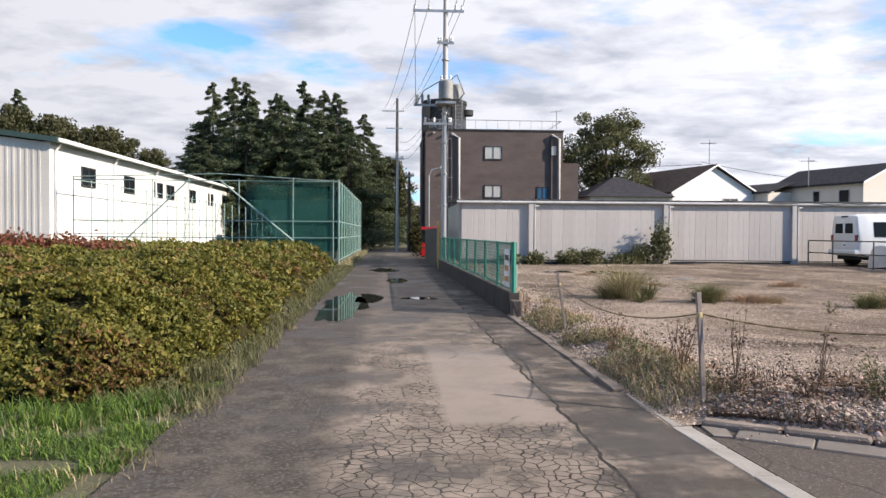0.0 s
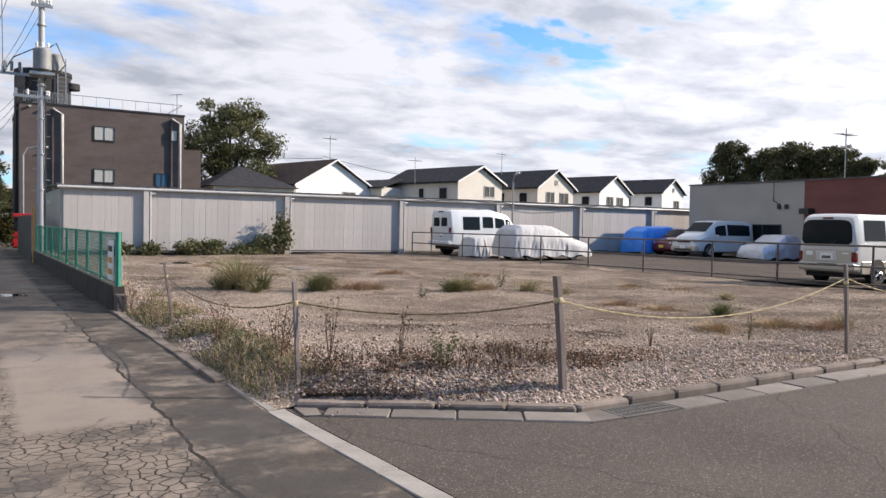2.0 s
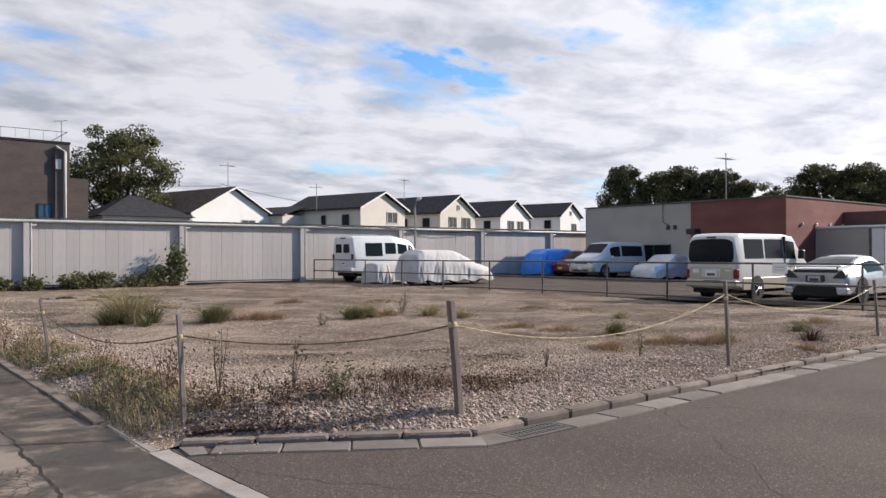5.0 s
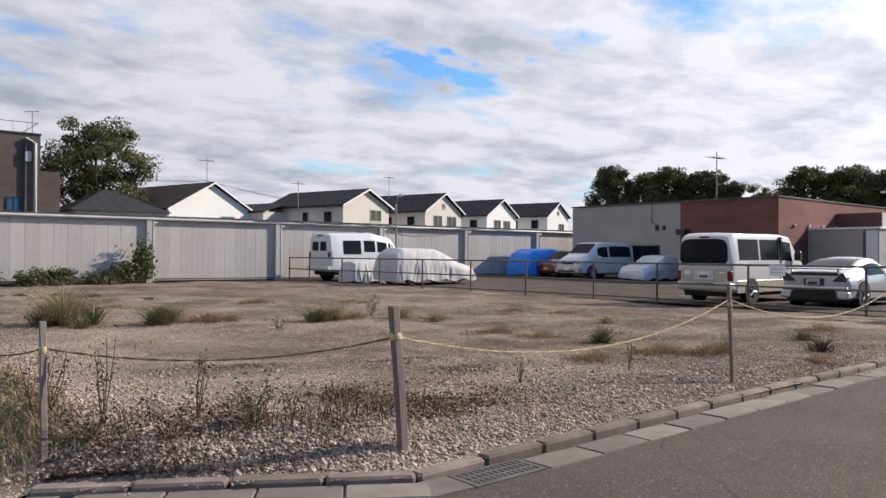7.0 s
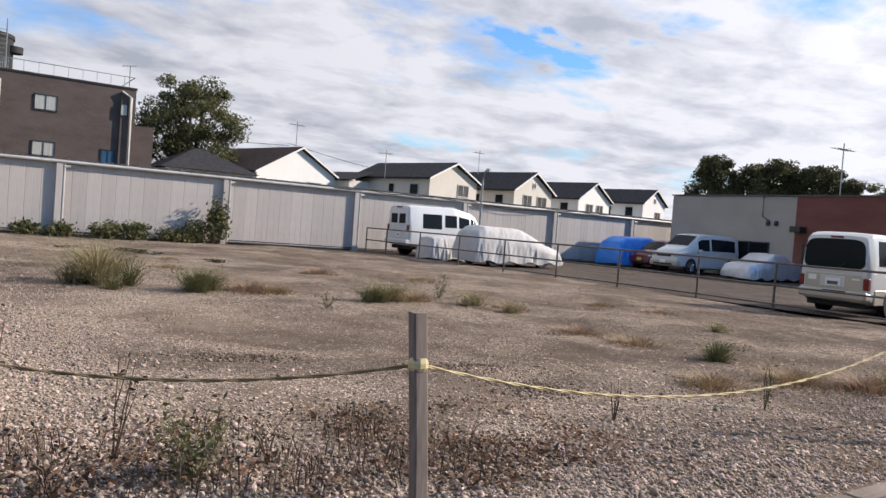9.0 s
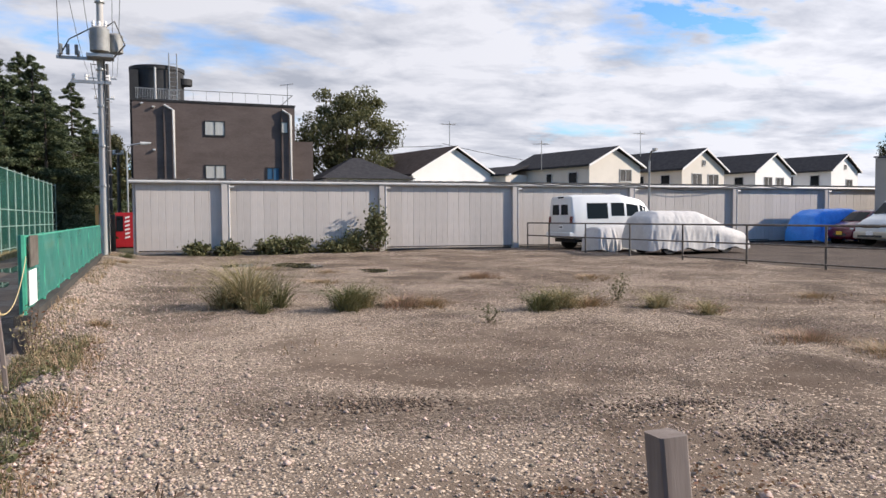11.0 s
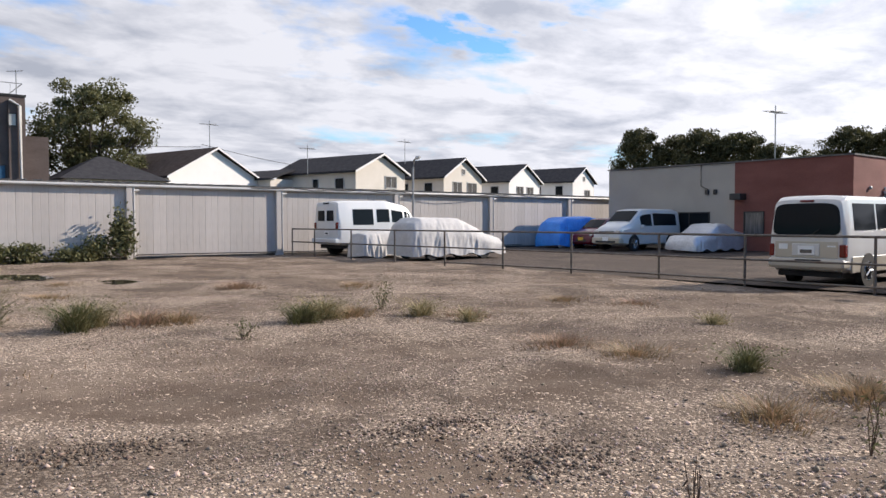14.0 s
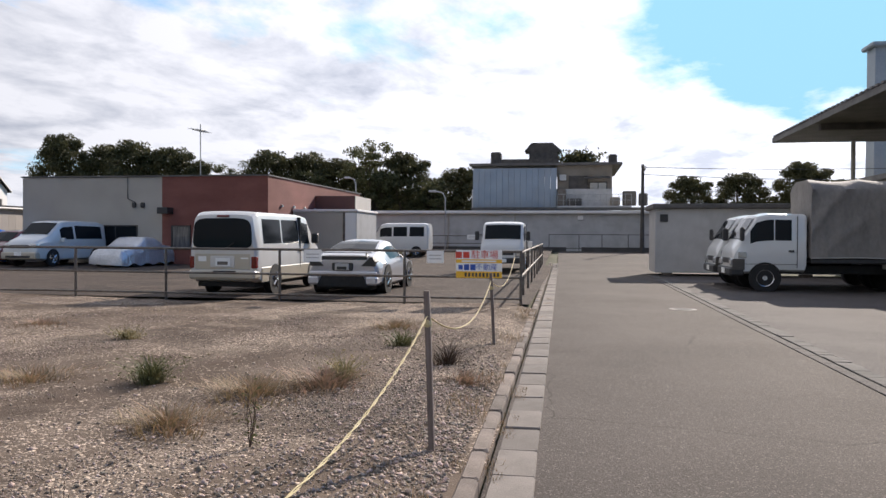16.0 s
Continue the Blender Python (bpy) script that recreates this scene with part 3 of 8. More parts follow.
# ---- ground ----
def ground_sheet():
    xs = sorted({-2500, -900, -300, -120, -60, -30, 0, 20, 36, *[36 + 2.2 * i for i in range(11)], 64, 80, 120, 300, 900, 2500})
    ys = [-2500, -900, -300, -100, -40, 0, 40, 80, 120, 300, 900, 2500]
    v = [(x, y, rise(x) - 0.06) for y in ys for x in xs]
    w = len(xs)
    f = [(j * w + i, j * w + i + 1, (j + 1) * w + i + 1, (j + 1) * w + i) for j in range(len(ys) - 1) for i in range(w - 1)]
    ob = new("ground", big_mesh("ground", v, f, M_EARTH))
    return tagged(ob, "rough earth and short grass reaching the horizon", "ground", kind="structure")


def sheet(name, label, poly_test, x0, x1, y0, y1, step, zf, mat, category):
    nx, ny = int(round((x1 - x0) / step)), int(round((y1 - y0) / step))
    v = [(x0 + step * i, y0 + step * j, 0) for j in range(ny + 1) for i in range(nx + 1)]
    v = [(x, y, zf(x, y)) for x, y, _ in v]
    w = nx + 1
    f = [(j * w + i, j * w + i + 1, (j + 1) * w + i + 1, (j + 1) * w + i) for j in range(ny) for i in range(nx) if poly_test(x0 + step * (i + 0.5), y0 + step * (j + 0.5))]
    ob = new(name, big_mesh(name, v, f, mat, True))
    return tagged(ob, label, category, kind="structure")


ground_sheet()


def strip(name, label, pts, mat, category, z=0.0, thick=0.05):
    """A flat slab with a polygon outline."""
    g = Geo().prism(pts, "z", z - thick, z)
    return tagged(new(name, mesh_of(name, g, mat)), label, category, kind="structure")


def edge_x(y):
    return 2.62 + 0.055 * (5.9 - y) if y < 5.9 else 2.62 - 0.004 * (y - 5.9)


def lane_z(x, y):
    rut = 0.012 * noise.noise((x * 0.8, y * 0.35, 2.0)) + 0.004 * noise.noise((x * 4, y * 4, 7.0))
    return rut - 0.02 * min(max((-0.35 - x) / 0.9, 0), 1)


sheet("road", "worn cracked asphalt lane with damp patches", lambda x, y: x < edge_x(y) + 0.02, -1.3, 3.5, -14.0, 70.0, 0.2, lane_z, M_OLD, "road")
_west = [(edge_x(y) + 0.15, y) for y in (-14.0, 0.0, 3.0, 5.7)]
strip("side_road", "smooth grey asphalt side road", [*_west, (2.79, 5.78), (KX0 + 0.03, KY0 - 0.02), (KX1 + 0.05, KY1 - 0.02), (36.0, kerb_y(36.0) - 0.05), (36.0, 0.94), (12.0, 0.94), (12.0, -14.0)], M_NEW, "road", z=-0.004)
g = Geo()
for i in range(12):
    xa, xb = 36 + 2 * i, 38 + 2 * i
    za, zb = rise(xa), rise(xb)
    ya, yb = kerb_y(xa) - 0.3, kerb_y(xb) - 0.3
    g.add([(xa, -3, za - 0.008), (xb, -3, zb - 0.008), (xb, yb, zb - 0.008), (xa, ya, za - 0.008)], [(0, 1, 2, 3)])
tagged(new("side_road_rise", mesh_of("side_road_rise", g, M_NEW)), "smooth grey asphalt road climbing to a yard", "road", kind="structure")
strip("apron", "pale concrete loading apron beside the road", [(12.0, -14), (36.0, -14), (36.0, 0.6), (12.0, 0.6)], M_APRON, "apron", z=0.016)
g = Geo()
for i in range(40):
    x = 12.0 + 0.6 * i
    g.box(x + 0.004, 0.79, -0.03, x + 0.596, 0.93, 0.002 + 0.004 * random.random(), 0.006)
tagged(new("apron_gutter", mesh_of("apron_gutter", g, M_APRON)), "pale flat gutter stones along the loading apron", "gutter", kind="structure")
g = Geo()
for i in range(120):
    x = 12.0 + 0.2 * i
    w = 0.03 * noise.noise((x * 2.1, 0.0, 4.0))
    g.box(x, 0.58 + 2 * w, -0.03, x + 0.2, 0.788, 0.02 + 0.012 * noise.noise((x * 3.0, 1.0, 2.0)), 0.008)
tagged(new("apron_kerb", mesh_of("apron_kerb", g, M_DARKCONC)), "low dark broken asphalt lip along the apron", "kerb", kind="structure")


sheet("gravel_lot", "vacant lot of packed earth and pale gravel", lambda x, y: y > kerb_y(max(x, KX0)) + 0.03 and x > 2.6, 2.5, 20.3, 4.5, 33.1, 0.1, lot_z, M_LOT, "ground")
sheet("parking_ground", "dark worn gravel parking ground", lambda x, y: y > kerb_y(x) + 0.1, 20.3, 60.3, 4.4, 33.6, 0.4, lambda x, y: 0.12 + rise(x) + 0.015 * noise.noise((x * 0.4, y * 0.4, 3.0)) + 0.05 * min(max((y - 24) / 8, 0), 1), M_PARK, "ground")


# ---- the long grey wall behind the lot ----
WY, WTOP, WBASE = 33.0, 2.83, 0.24
wall = thing("wall_north", "long low grey metal-clad wall with drain pipes", "wall", kind="structure")
part("base", Geo().box(3.5, WY + 0.02, -0.1, 46.0, WY + 0.3, WBASE), M_DARKCONC, wall, "stained concrete footing")
part("core", Geo().box(3.5, WY + 0.06, WBASE + 0.003, 46.0, WY + 0.3, WTOP), M_PANEL, wall)
part("side", Geo().box(3.42, WY + 0.05, -0.1, 3.497, WY + 9.0, WTOP), M_PANEL, wall)
part("roof", Geo().prism([(WY - 0.12, WTOP + 0.06), (WY + 9, WTOP + 0.35), (WY + 9, WTOP + 0.42), (WY - 0.12, WTOP + 0.15)], "x", 3.3, 46.0), M_ROOFEDGE, wall, "thin dark sheet roof")
part("gutter", Geo().tube([(3.3, WY - 0.14, WTOP + 0.05), (46.0, WY - 0.14, WTOP + 0.05)], 0.06, 8), M_TRIM, wall, "pale rain gutter", 40)
g = Geo()
for i in range(85):
    x = 3.4 + 0.5 * i
    g.tube([(x, WY - 0.1, WTOP + 0.17), (x, WY + 1.5, WTOP + 0.23)], 0.035, 6)
part("roof_ribs", g, M_ROOFEDGE, wall)
PIPES = [6.72, 12.85, 18.84, 24.85, 30.86, 36.9]
for px in PIPES:
    part("pilaster", Geo().box(px - 0.22, WY - 0.16, 0.1, px + 0.0, WY + 0.05, WTOP + 0.02, 0.01), M_PANEL, wall)
    part("drain_pipe", Geo().tube([(px + 0.05, WY - 0.14, WTOP - 0.02), (px + 0.05, WY - 0.13, WTOP - 0.16), (px + 0.05, WY - 0.13, 1.2), (px + 0.05, WY - 0.13, 0.12)], 0.045, 8), M_TRIM, wall, "pale drain pipe", 40)
    part("pipe_elbow", Geo().tube([(px + 0.25, WY - 0.12, WTOP - 0.1), (px + 0.05, WY - 0.13, WTOP - 0.13)], 0.05, 8), M_TRIM, wall, "", 40)
panel_mesh = mesh_of("panel", Geo().loft([[(0.002, 0.05, z), (0.002, -0.001, z), (0.012, -0.005, z), (0.244, -0.005, z), (0.249, -0.001, z), (0.257, -0.001, z), (0.262, -0.005, z), (0.492, -0.005, z), (0.502, -0.001, z), (0.502, 0.05, z)] for z in (WBASE + 0.003, WTOP - 0.02)]), M_PANEL)
for i in range(84):
    ob = part("panel", panel_mesh, None, wall)
    ob.location = (3.52 + 0.505 * i, WY, 0)
roof_pts = [(17.5 + 0.25 * k, WY - 0.2, WTOP + 0.1 + 0.09 * noise.noise((k * 0.21, 2.0, 0.0)) - (0.2 if 30 < k < 52 else 0.0) * math.sin((k - 30) * math.pi / 22)) for k in range(70)]
part("roof_cable", Geo().tube(roof_pts, 0.016, 5), M_BLACK, wall, "slack black cable along the gutter")
part("cable", Geo().tube([(3.6, WY - 0.05, 0.36), (9, WY - 0.06, 0.3), (14, WY - 0.06, 0.33), (20, WY - 0.08, 0.28), (26, WY - 0.08, 0.31), (33, WY - 0.08, 0.3)], 0.022, 6), M_BLACK, wall, "black cable along the footing")


def window_on(parent, x0, x1, z0, z1, y, glass=None, face=-1, axis="y", frame_mat=None, bars=1):
    """A framed window set in a face that looks along -axis (face -1) or +axis."""
    fm = frame_mat or M_PLASTIC

    def bx(u0, u1, w0, w1, d0, d1, c=0.0):
        a, b = y + face * d0, y + face * d1
        return Geo().box(u0, a, w0, u1, b, w1, c) if axis == "y" else Geo().box(a, u0, w0, b, u1, w1, c)
    wn = part("window", bx(x0, x1, z0, z1, -0.05, 0.012), fm, parent)
    n = bars + 1
    for k in range(n):
        a = x0 + 0.05 + (x1 - x0 - 0.1) * k / n
        b = x0 + 0.05 + (x1 - x0 - 0.1) * (k + 1) / n
        part("pane", bx(a + 0.02, b - 0.02, z0 + 0.06, z1 - 0.06, 0.013, 0.022), glass or M_GLASS, wn)
    for u0, u1, w0, w1 in ((x0, x1, z0 - 0.03, z0 + 0.05), (x0, x1, z1 - 0.05, z1), (x0, x0 + 0.05, z0, z1), (x1 - 0.05, x1, z0, z1)):
        part("frame", bx(u0, u1, w0, w1, 0.0, 0.06), fm, wn)
    for k in range(1, n):
        u = x0 + (x1 - x0) * k / n
        part("mullion", bx(u - 0.025, u + 0.025, z0 + 0.05, z1 - 0.05, 0.015, 0.05), fm, wn)
    return wn


# ---- brown tiled building with a dark round tower ----
BY = 56.5
bb = thing("apartment_building", "three-storey brown tiled flat-roofed building with a round tower", "building")
part("wall", Geo().box(3.0, BY, -0.1, 13.5, BY + 11, 9.25), M_BROWN, bb)
part("wing", Geo().box(13.5, BY + 1.2, -0.1, 15.0, BY + 11, 7.0), M_BROWN, bb, "lower brown wing")
part("parapet", Geo().box(2.95, BY - 0.05, 9.25, 13.55, BY + 11.05, 9.38), M_BLACKTILE, bb)
part("tower", Geo().lathe([(1.75, 0), (1.75, 11.75), (1.82, 11.75), (1.82, 12.0), (1.7, 12.02)], (4.6, BY + 3.2, -0.1), "z", 40), M_BLACKTILE, bb, "black cylindrical stair tower", 40)
part("tower_side", Geo().box(2.84, BY + 1.5, -0.1, 3.4, BY + 4.0, 11.5), M_BLACKTILE, bb)
part("tower_lip", Geo().lathe([(0.55, 0), (0.55, 0.42)], (6.35, BY + 2.8, 10.8), "z", 20), M_BLACKTILE, bb)
lad = part("ladder", Geo().tube([(5.35, BY + 1.4, 9.4), (5.35, BY + 1.4, 12.7)], 0.04).tube([(5.85, BY + 1.4, 9.4), (5.85, BY + 1.4, 12.7)], 0.04), M_STEEL, bb, "steel ladder")
for i in range(9):
    part("rung", Geo().tube([(5.35, BY + 1.4, 9.6 + 0.3 * i), (5.85, BY + 1.4, 9.6 + 0.3 * i)], 0.02), M_STEEL, lad)
part("vent_pipe", Geo().tube([(4.45, BY + 0.8, 9.3), (4.45, BY + 0.8, 11.6)], 0.07, 8), M_TRIM, bb)
rl = part("roof_rail", Geo().tube([(3.2, BY + 0.25, 10.1), (13.4, BY + 0.25, 10.1)], 0.025).tube([(13.4, BY + 0.25, 10.1), (13.4, BY + 9, 10.1)], 0.025), M_STEEL, bb, "thin steel roof railing")
for i in range(36):
    x = 3.25 + (0.1 * i if i < 27 else 2.7 + 0.85 * (i - 27))
    part("baluster", Geo().tube([(x, BY + 0.25, 9.3), (x, BY + 0.25, 10.1)], 0.014, 5), M_STEEL, rl)
for x in (5.4, 13.05):
    part("buttress", Geo().box(x - 0.5, BY - 0.18, 0, x, BY, 9.0), M_BROWN, bb)
    part("drain_pipe", Geo().tube([(x - 0.45, BY - 0.2, 9.0), (x + 0.12, BY - 0.3, 8.65), (x + 0.12, BY - 0.3, 0)], 0.085, 8), M_TRIM, bb, "pale drain pipe", 40)
window_on(bb, 7.45, 8.8, 7.1, 8.1, BY, M_FROST)
window_on(bb, 7.45, 8.8, 4.2, 5.15, BY, M_FROST)
window_on(bb, 11.5, 12.4, 4.1, 5.05, BY, M_BLUEGLASS)
window_on(bb, 12.5, 13.0, 7.4, 8.2, BY - 0.18, M_FROST, bars=0)
for x, z in ((4.2, 8.8), (4.2, 6.0), (3.5, 9.0)):
    part("wall_lamp", Geo().box(x, BY - 0.2, z, x + 0.18, BY, z + 0.12, 0.03), M_TRIM, bb)
g = Geo().tube([(13.2, BY + 1, 9.3), (13.2, BY + 1, 11.0)], 0.03)
aerial_bits = [((12.7, BY + 1, 10.9), (13.6, BY + 1, 11.05))]
for a, b in aerial_bits:
    g.tube([a, b], 0.02)
for k in range(5):
    g.tube([(12.75 + 0.2 * k, BY + 0.7, 10.92 + 0.03 * k), (12.75 + 0.2 * k, BY + 1.3, 10.92 + 0.03 * k)], 0.012, 4)
part("aerial", g, M_STEEL, bb)


# ---- grey and red brick building ----
RX = 37.9
rb = thing("workshop_building", "single-storey workshop, grey rendered and red brick", "building")
part("grey_wall", Geo().box(RX, 23.4, 0, RX + 16, 30.95, 4.32), M_GREYWALL, rb, "grey rendered wall")
part("brick_wall", Geo().box(RX - 0.03, 18.0, 0, RX + 15.5, 23.397, 4.34), M_RED, rb, "red brick wall")
part("coping", Geo().box(RX - 0.08, 17.95, 4.343, RX + 15.6, 31.0, 4.41), M_ROOFEDGE, rb)
# the porch's lit side is painted tan and its shaded side dark red
part("porch_roof", Geo().box(RX + 6.5, 15.7, 2.75, RX + 9.7, 17.997, 3.75, 0.03), M_RED2, rb, "porch fascia, its shaded side painted dark red")
part("porch_lit_side", Geo().box(RX + 6.52, 15.66, 2.77, RX + 9.68, 15.698, 3.73), M_TAN, rb)
for i in range(2):
    part("porch_post", Geo().tube([(RX + 6.9 + 2.4 * i, 16.0, 0), (RX + 6.9 + 2.4 * i, 16.0, 2.75)], 0.09, 8), M_RAIL, rb)
window_on(rb, 24.7, 27.0, 0.9, 2.0, RX, axis="x", bars=1)
window_on(rb, 21.9, 22.9, 0.9, 2.0, RX - 0.03, M_DIMGLASS, axis="x", bars=0)
part("awning", Geo().box(RX - 0.6, 22.8, 2.55, RX - 0.031, 23.35, 2.85, 0.02), M_PLASTIC, rb)
for y in (24.3, 24.75):
    part("wall_vent", Geo().box(RX - 0.12, y, 2.85, RX, y + 0.2, 3.1, 0.03), M_PLASTIC, rb)
part("conduit", Geo().tube([(RX - 0.04, 25.2, 4.4), (RX - 0.04, 25.2, 3.3), (RX - 0.04, 24.8, 3.1)], 0.025), M_PLASTIC, rb)
for i in range(4):
    part("wall_lamp", Geo().box(RX + 1.5 + 1.6 * i, 17.89, 2.92, RX + 1.66 + 1.6 * i, 17.998, 3.06, 0.03), M_TRIM, rb, "small pale wall lamp")


gu = thing("garage_unit", "low grey shutter-fronted garage beside the brick workshop", "garage", pose(0, 0, 0.1))
part("body", Geo().box(41.05, 14.62, 0, 44.9, 17.99, 2.66), M_TRIM, gu)
part("shutter", Geo().box(41.0, 15.34, 0, 41.047, 17.9, 2.6), M_GREYWALL, gu, "plain grey shutter")
part("door", Geo().box(41.0, 14.66, 0, 41.047, 15.2, 2.6), M_WHITE, gu, "narrow white door")
part("door_post", Geo().box(40.98, 15.22, 0, 41.047, 15.32, 2.62), M_RAIL, gu)
part("roof_edge", Geo().box(40.95, 14.55, 2.663, 45.0, 17.99, 2.78, 0.02), M_WHITE, gu, "pale roof edge")


# ---- houses behind the wall ----
def aerial(parent, x, y, z, h=2.4):
    g = Geo().tube([(x, y, z), (x, y, z + h)], 0.03, 5).tube([(x - 0.8, y, z + h * 0.86), (x + 0.7, y, z + h * 0.92)], 0.02, 4)
    for k in range(7):
        a = x - 0.75 + 0.23 * k
        g.tube([(a, y - 0.3, z + h * 0.865), (a, y + 0.3, z + h * 0.885)], 0.012, 4)
    return part("aerial", g, M_STEEL, parent, "thin rooftop television aerial")


def house(x, y, w, d, eave, ridge, wall_mat, roof_mat, label, wins, back=0.0):
    """A gabled house whose gable faces the lot (-y); x is the ridge line, y the gable face."""
    h = thing("house", label, "house", pose(x, y, 0.2, 0, 0, 15), group="houses behind the wall")
    part("wall", Geo().prism([(-w / 2, 0), (w / 2, 0), (w / 2, eave), (0, ridge - 0.12), (-w / 2, eave)], "y", 0, d), wall_mat, h)
    o = 0.35
    s = (ridge - eave) / (w / 2)
    for k in (-1, 1):
        part("roof", Geo().prism([(0, ridge), (k * (w / 2 + o), eave - o * s), (k * (w / 2 + o), eave - o * s + 0.16), (0, ridge + 0.16)], "y", -o + 0.04, d + o), roof_mat, h)
        part("bargeboard", Geo().prism([(0, ridge - 0.02), (k * (w / 2 + o), eave - o * s - 0.02), (k * (w / 2 + o), eave - o * s + 0.13), (0, ridge + 0.13)], "y", -o - 0.02, -o + 0.037), M_WHITE, h, "white bargeboard")
    for x0, x1, z0, z1 in wins:
        window_on(h, x0, x1, z0, z1, 0.0, M_DIMGLASS, bars=1, frame_mat=M_TRIM)
    window_on(h, 1.2, 2.2, eave - 1.6, eave - 0.5, -w / 2, axis="x", bars=0, frame_mat=M_TRIM)
    window_on(h, 4.0, 4.7, eave - 1.6, eave - 0.5, -w / 2, axis="x", bars=0, frame_mat=M_TRIM)
    if back:
        part("side_wing", Geo().box(-w / 2 - back, d - 2.0, 0, -w / 2 - 0.002, d + 4, eave - 0.5), wall_mat, h)
        part("wing_roof", Geo().prism([(-w / 2 - back - 0.3, eave - 0.6), (-w / 2, eave + 0.25), (-w / 2, eave + 0.4), (-w / 2 - back - 0.3, eave - 0.45)], "y", d - 2.3, d + 4.3), roof_mat, h)
    return h


h0 = house(27.0, 59.95, 8.2, 9, 4.72, 6.92, M_WHITE, M_TILEBROWN, "white gabled house with a brown tiled roof", [(0.8, 2.3, 3.4, 4.3)], back=1.6)
h1 = house(38.3, 54.1, 6.0, 9, 5.3, 6.68, M_CREAM, M_SLATE, "cream gabled house with a dark slate roof", [(0.45, 1.9, 4.05, 5.05)], back=2.4)
h2 = house(49.62, 57.25, 6.2, 9, 5.4, 7.12, M_CREAM, M_SLATE, "cream gabled house with paired windows", [(-1.7, -0.3, 3.9, 5.0), (0.6, 2.2, 3.9, 5.0), (-0.25, 0.25, 5.7, 6.2)])
h3 = house(60.65, 60.25, 6.4, 9, 5.5, 7.22, M_WHITE, M_SLATE, "white gabled house with a dark slate roof", [(-1.7, -0.3, 4.0, 5.0), (0.4, 1.8, 4.0, 5.0)])
h4 = house(71.5, 61.5, 5.6, 11, 5.9, 7.45, M_WHITE, M_SLATE, "white gabled house at the end of the row", [(0.2, 1.6, 4.0, 5.0), (-0.2, 0.3, 6.0, 6.5)], back=2.0)
aerial(h0, 0.2, 1.0, 6.8)
aerial(h1, -4.2, 4.0, 5.0)
aerial(h2, -1.2, 6.0, 6.9)
aerial(rb, RX + 3.0, 23.0, 4.6, 2.7)
hh = thing("hip_roofed_house", "low house with a grey hipped roof", "house", pose(19.1, 57.4, 0))
part("wall", Geo().box(-3.2, 0, 0, 3.2, 6.6, 4.45), M_WHITE, hh)
part("roof", Geo().loft([[(-3.7, -0.5, 4.4), (3.5, -0.5, 4.4), (3.5, 7.1, 4.4), (-3.7, 7.1, 4.4)], [(-0.5, 3.0, 6.15), (0.1, 3.0, 6.15), (0.1, 4.0, 6.15), (-0.5, 4.0, 6.15)]]), M_SLATE, hh)


# ---- long low factory wall that closes the yard, and the buildings over it ----
FX, FZ = 60.3, 0.5
fw = thing("wall_east", "long low pale grey factory wall with a flat sheet roof", "wall", kind="structure")
part("wall", Geo().box(FX, -16, FZ - 0.6, FX + 6, 33.5, FZ + 2.75), M_TRIM, fw)
part("roof_edge", Geo().box(FX - 0.35, -16.2, FZ + 2.753, FX + 6.3, 33.7, FZ + 2.98, 0.04), M_WHITE, fw, "pale roof edge")
part("kick_strip", Geo().box(FX - 0.02, -16, FZ - 0.3, FX - 0.002, 33.5, FZ + 0.3), M_DARKCONC, fw)
for y in (3.2, 18.8):
    dr = part("door", Geo().box(FX - 0.05, y, FZ, FX - 0.003, y + 1.1, FZ + 2.2), M_WHITE if y > 10 else M_TRIM, fw)
    part("handle", Geo().box(FX - 0.09, y + 0.1, FZ + 1.0, FX - 0.051, y + 0.22, FZ + 1.08), M_STEEL, dr)
for y in (-12, -7, -2, 8, 13, 24, 29):
    part("joint_cover", Geo().box(FX - 0.035, y, FZ + 0.3, FX - 0.003, y + 0.12, FZ + 2.74), M_GREYWALL, fw)
part("wall_lamp", Geo().box(FX - 0.2, 3.1, FZ + 2.3, FX - 0.003, 3.5, FZ + 2.6, 0.03), M_WHITE, fw)

M_BLUEGREY = material("blue_grey_sheet", (0.2, 0.25, 0.3), (0.27, 0.32, 0.37), rough=0.5, scale=0.8, fine=10, bump=0.1, dirt=0.4, dirt_col=(0.3, 0.3, 0.29))
M_OLDTAN = material("grimy_tan_wall", (0.2, 0.17, 0.135), (0.29, 0.25, 0.2), rough=0.85, scale=0.8, fine=20, bump=0.3, dirt=0.6, dirt_col=(0.1, 0.085, 0.07))
ub = thing("sheet_clad_building", "two-storey building clad in blue-grey sheet with cluttered balcony", "building", pose(68.5, 0, 0.4))
part("core", Geo().box(0.05, 0.6, 0, 12, 12.4, 5.2), M_TRIM, ub)
for i in range(14):
    part("clad_sheet", Geo().box(-0.3, 5.2 + 0.505 * i, 3.65, 0.04, 5.2 + 0.505 * i + 0.49, 6.95), M_BLUEGREY, ub)
part("upper_wall", Geo().box(0.3, 0.6, 3.75, 12, 5.15, 7.2), M_OLDTAN, ub)
part("roof", Geo().box(-0.2, -0.2, 7.2, 12.3, 12.6, 7.4), M_ROOFEDGE, ub)
part("balcony_floor", Geo().box(-1.0, -0.9, 3.6, 0.29, 5.1, 3.75), M_TRIM, ub)
rail = part("balcony_rail", Geo().tube([(-0.95, -0.9, 4.7), (-0.95, 5.1, 4.7)], 0.03).tube([(-0.95, -0.9, 4.2), (-0.95, 5.1, 4.2)], 0.02), M_STEEL, ub)
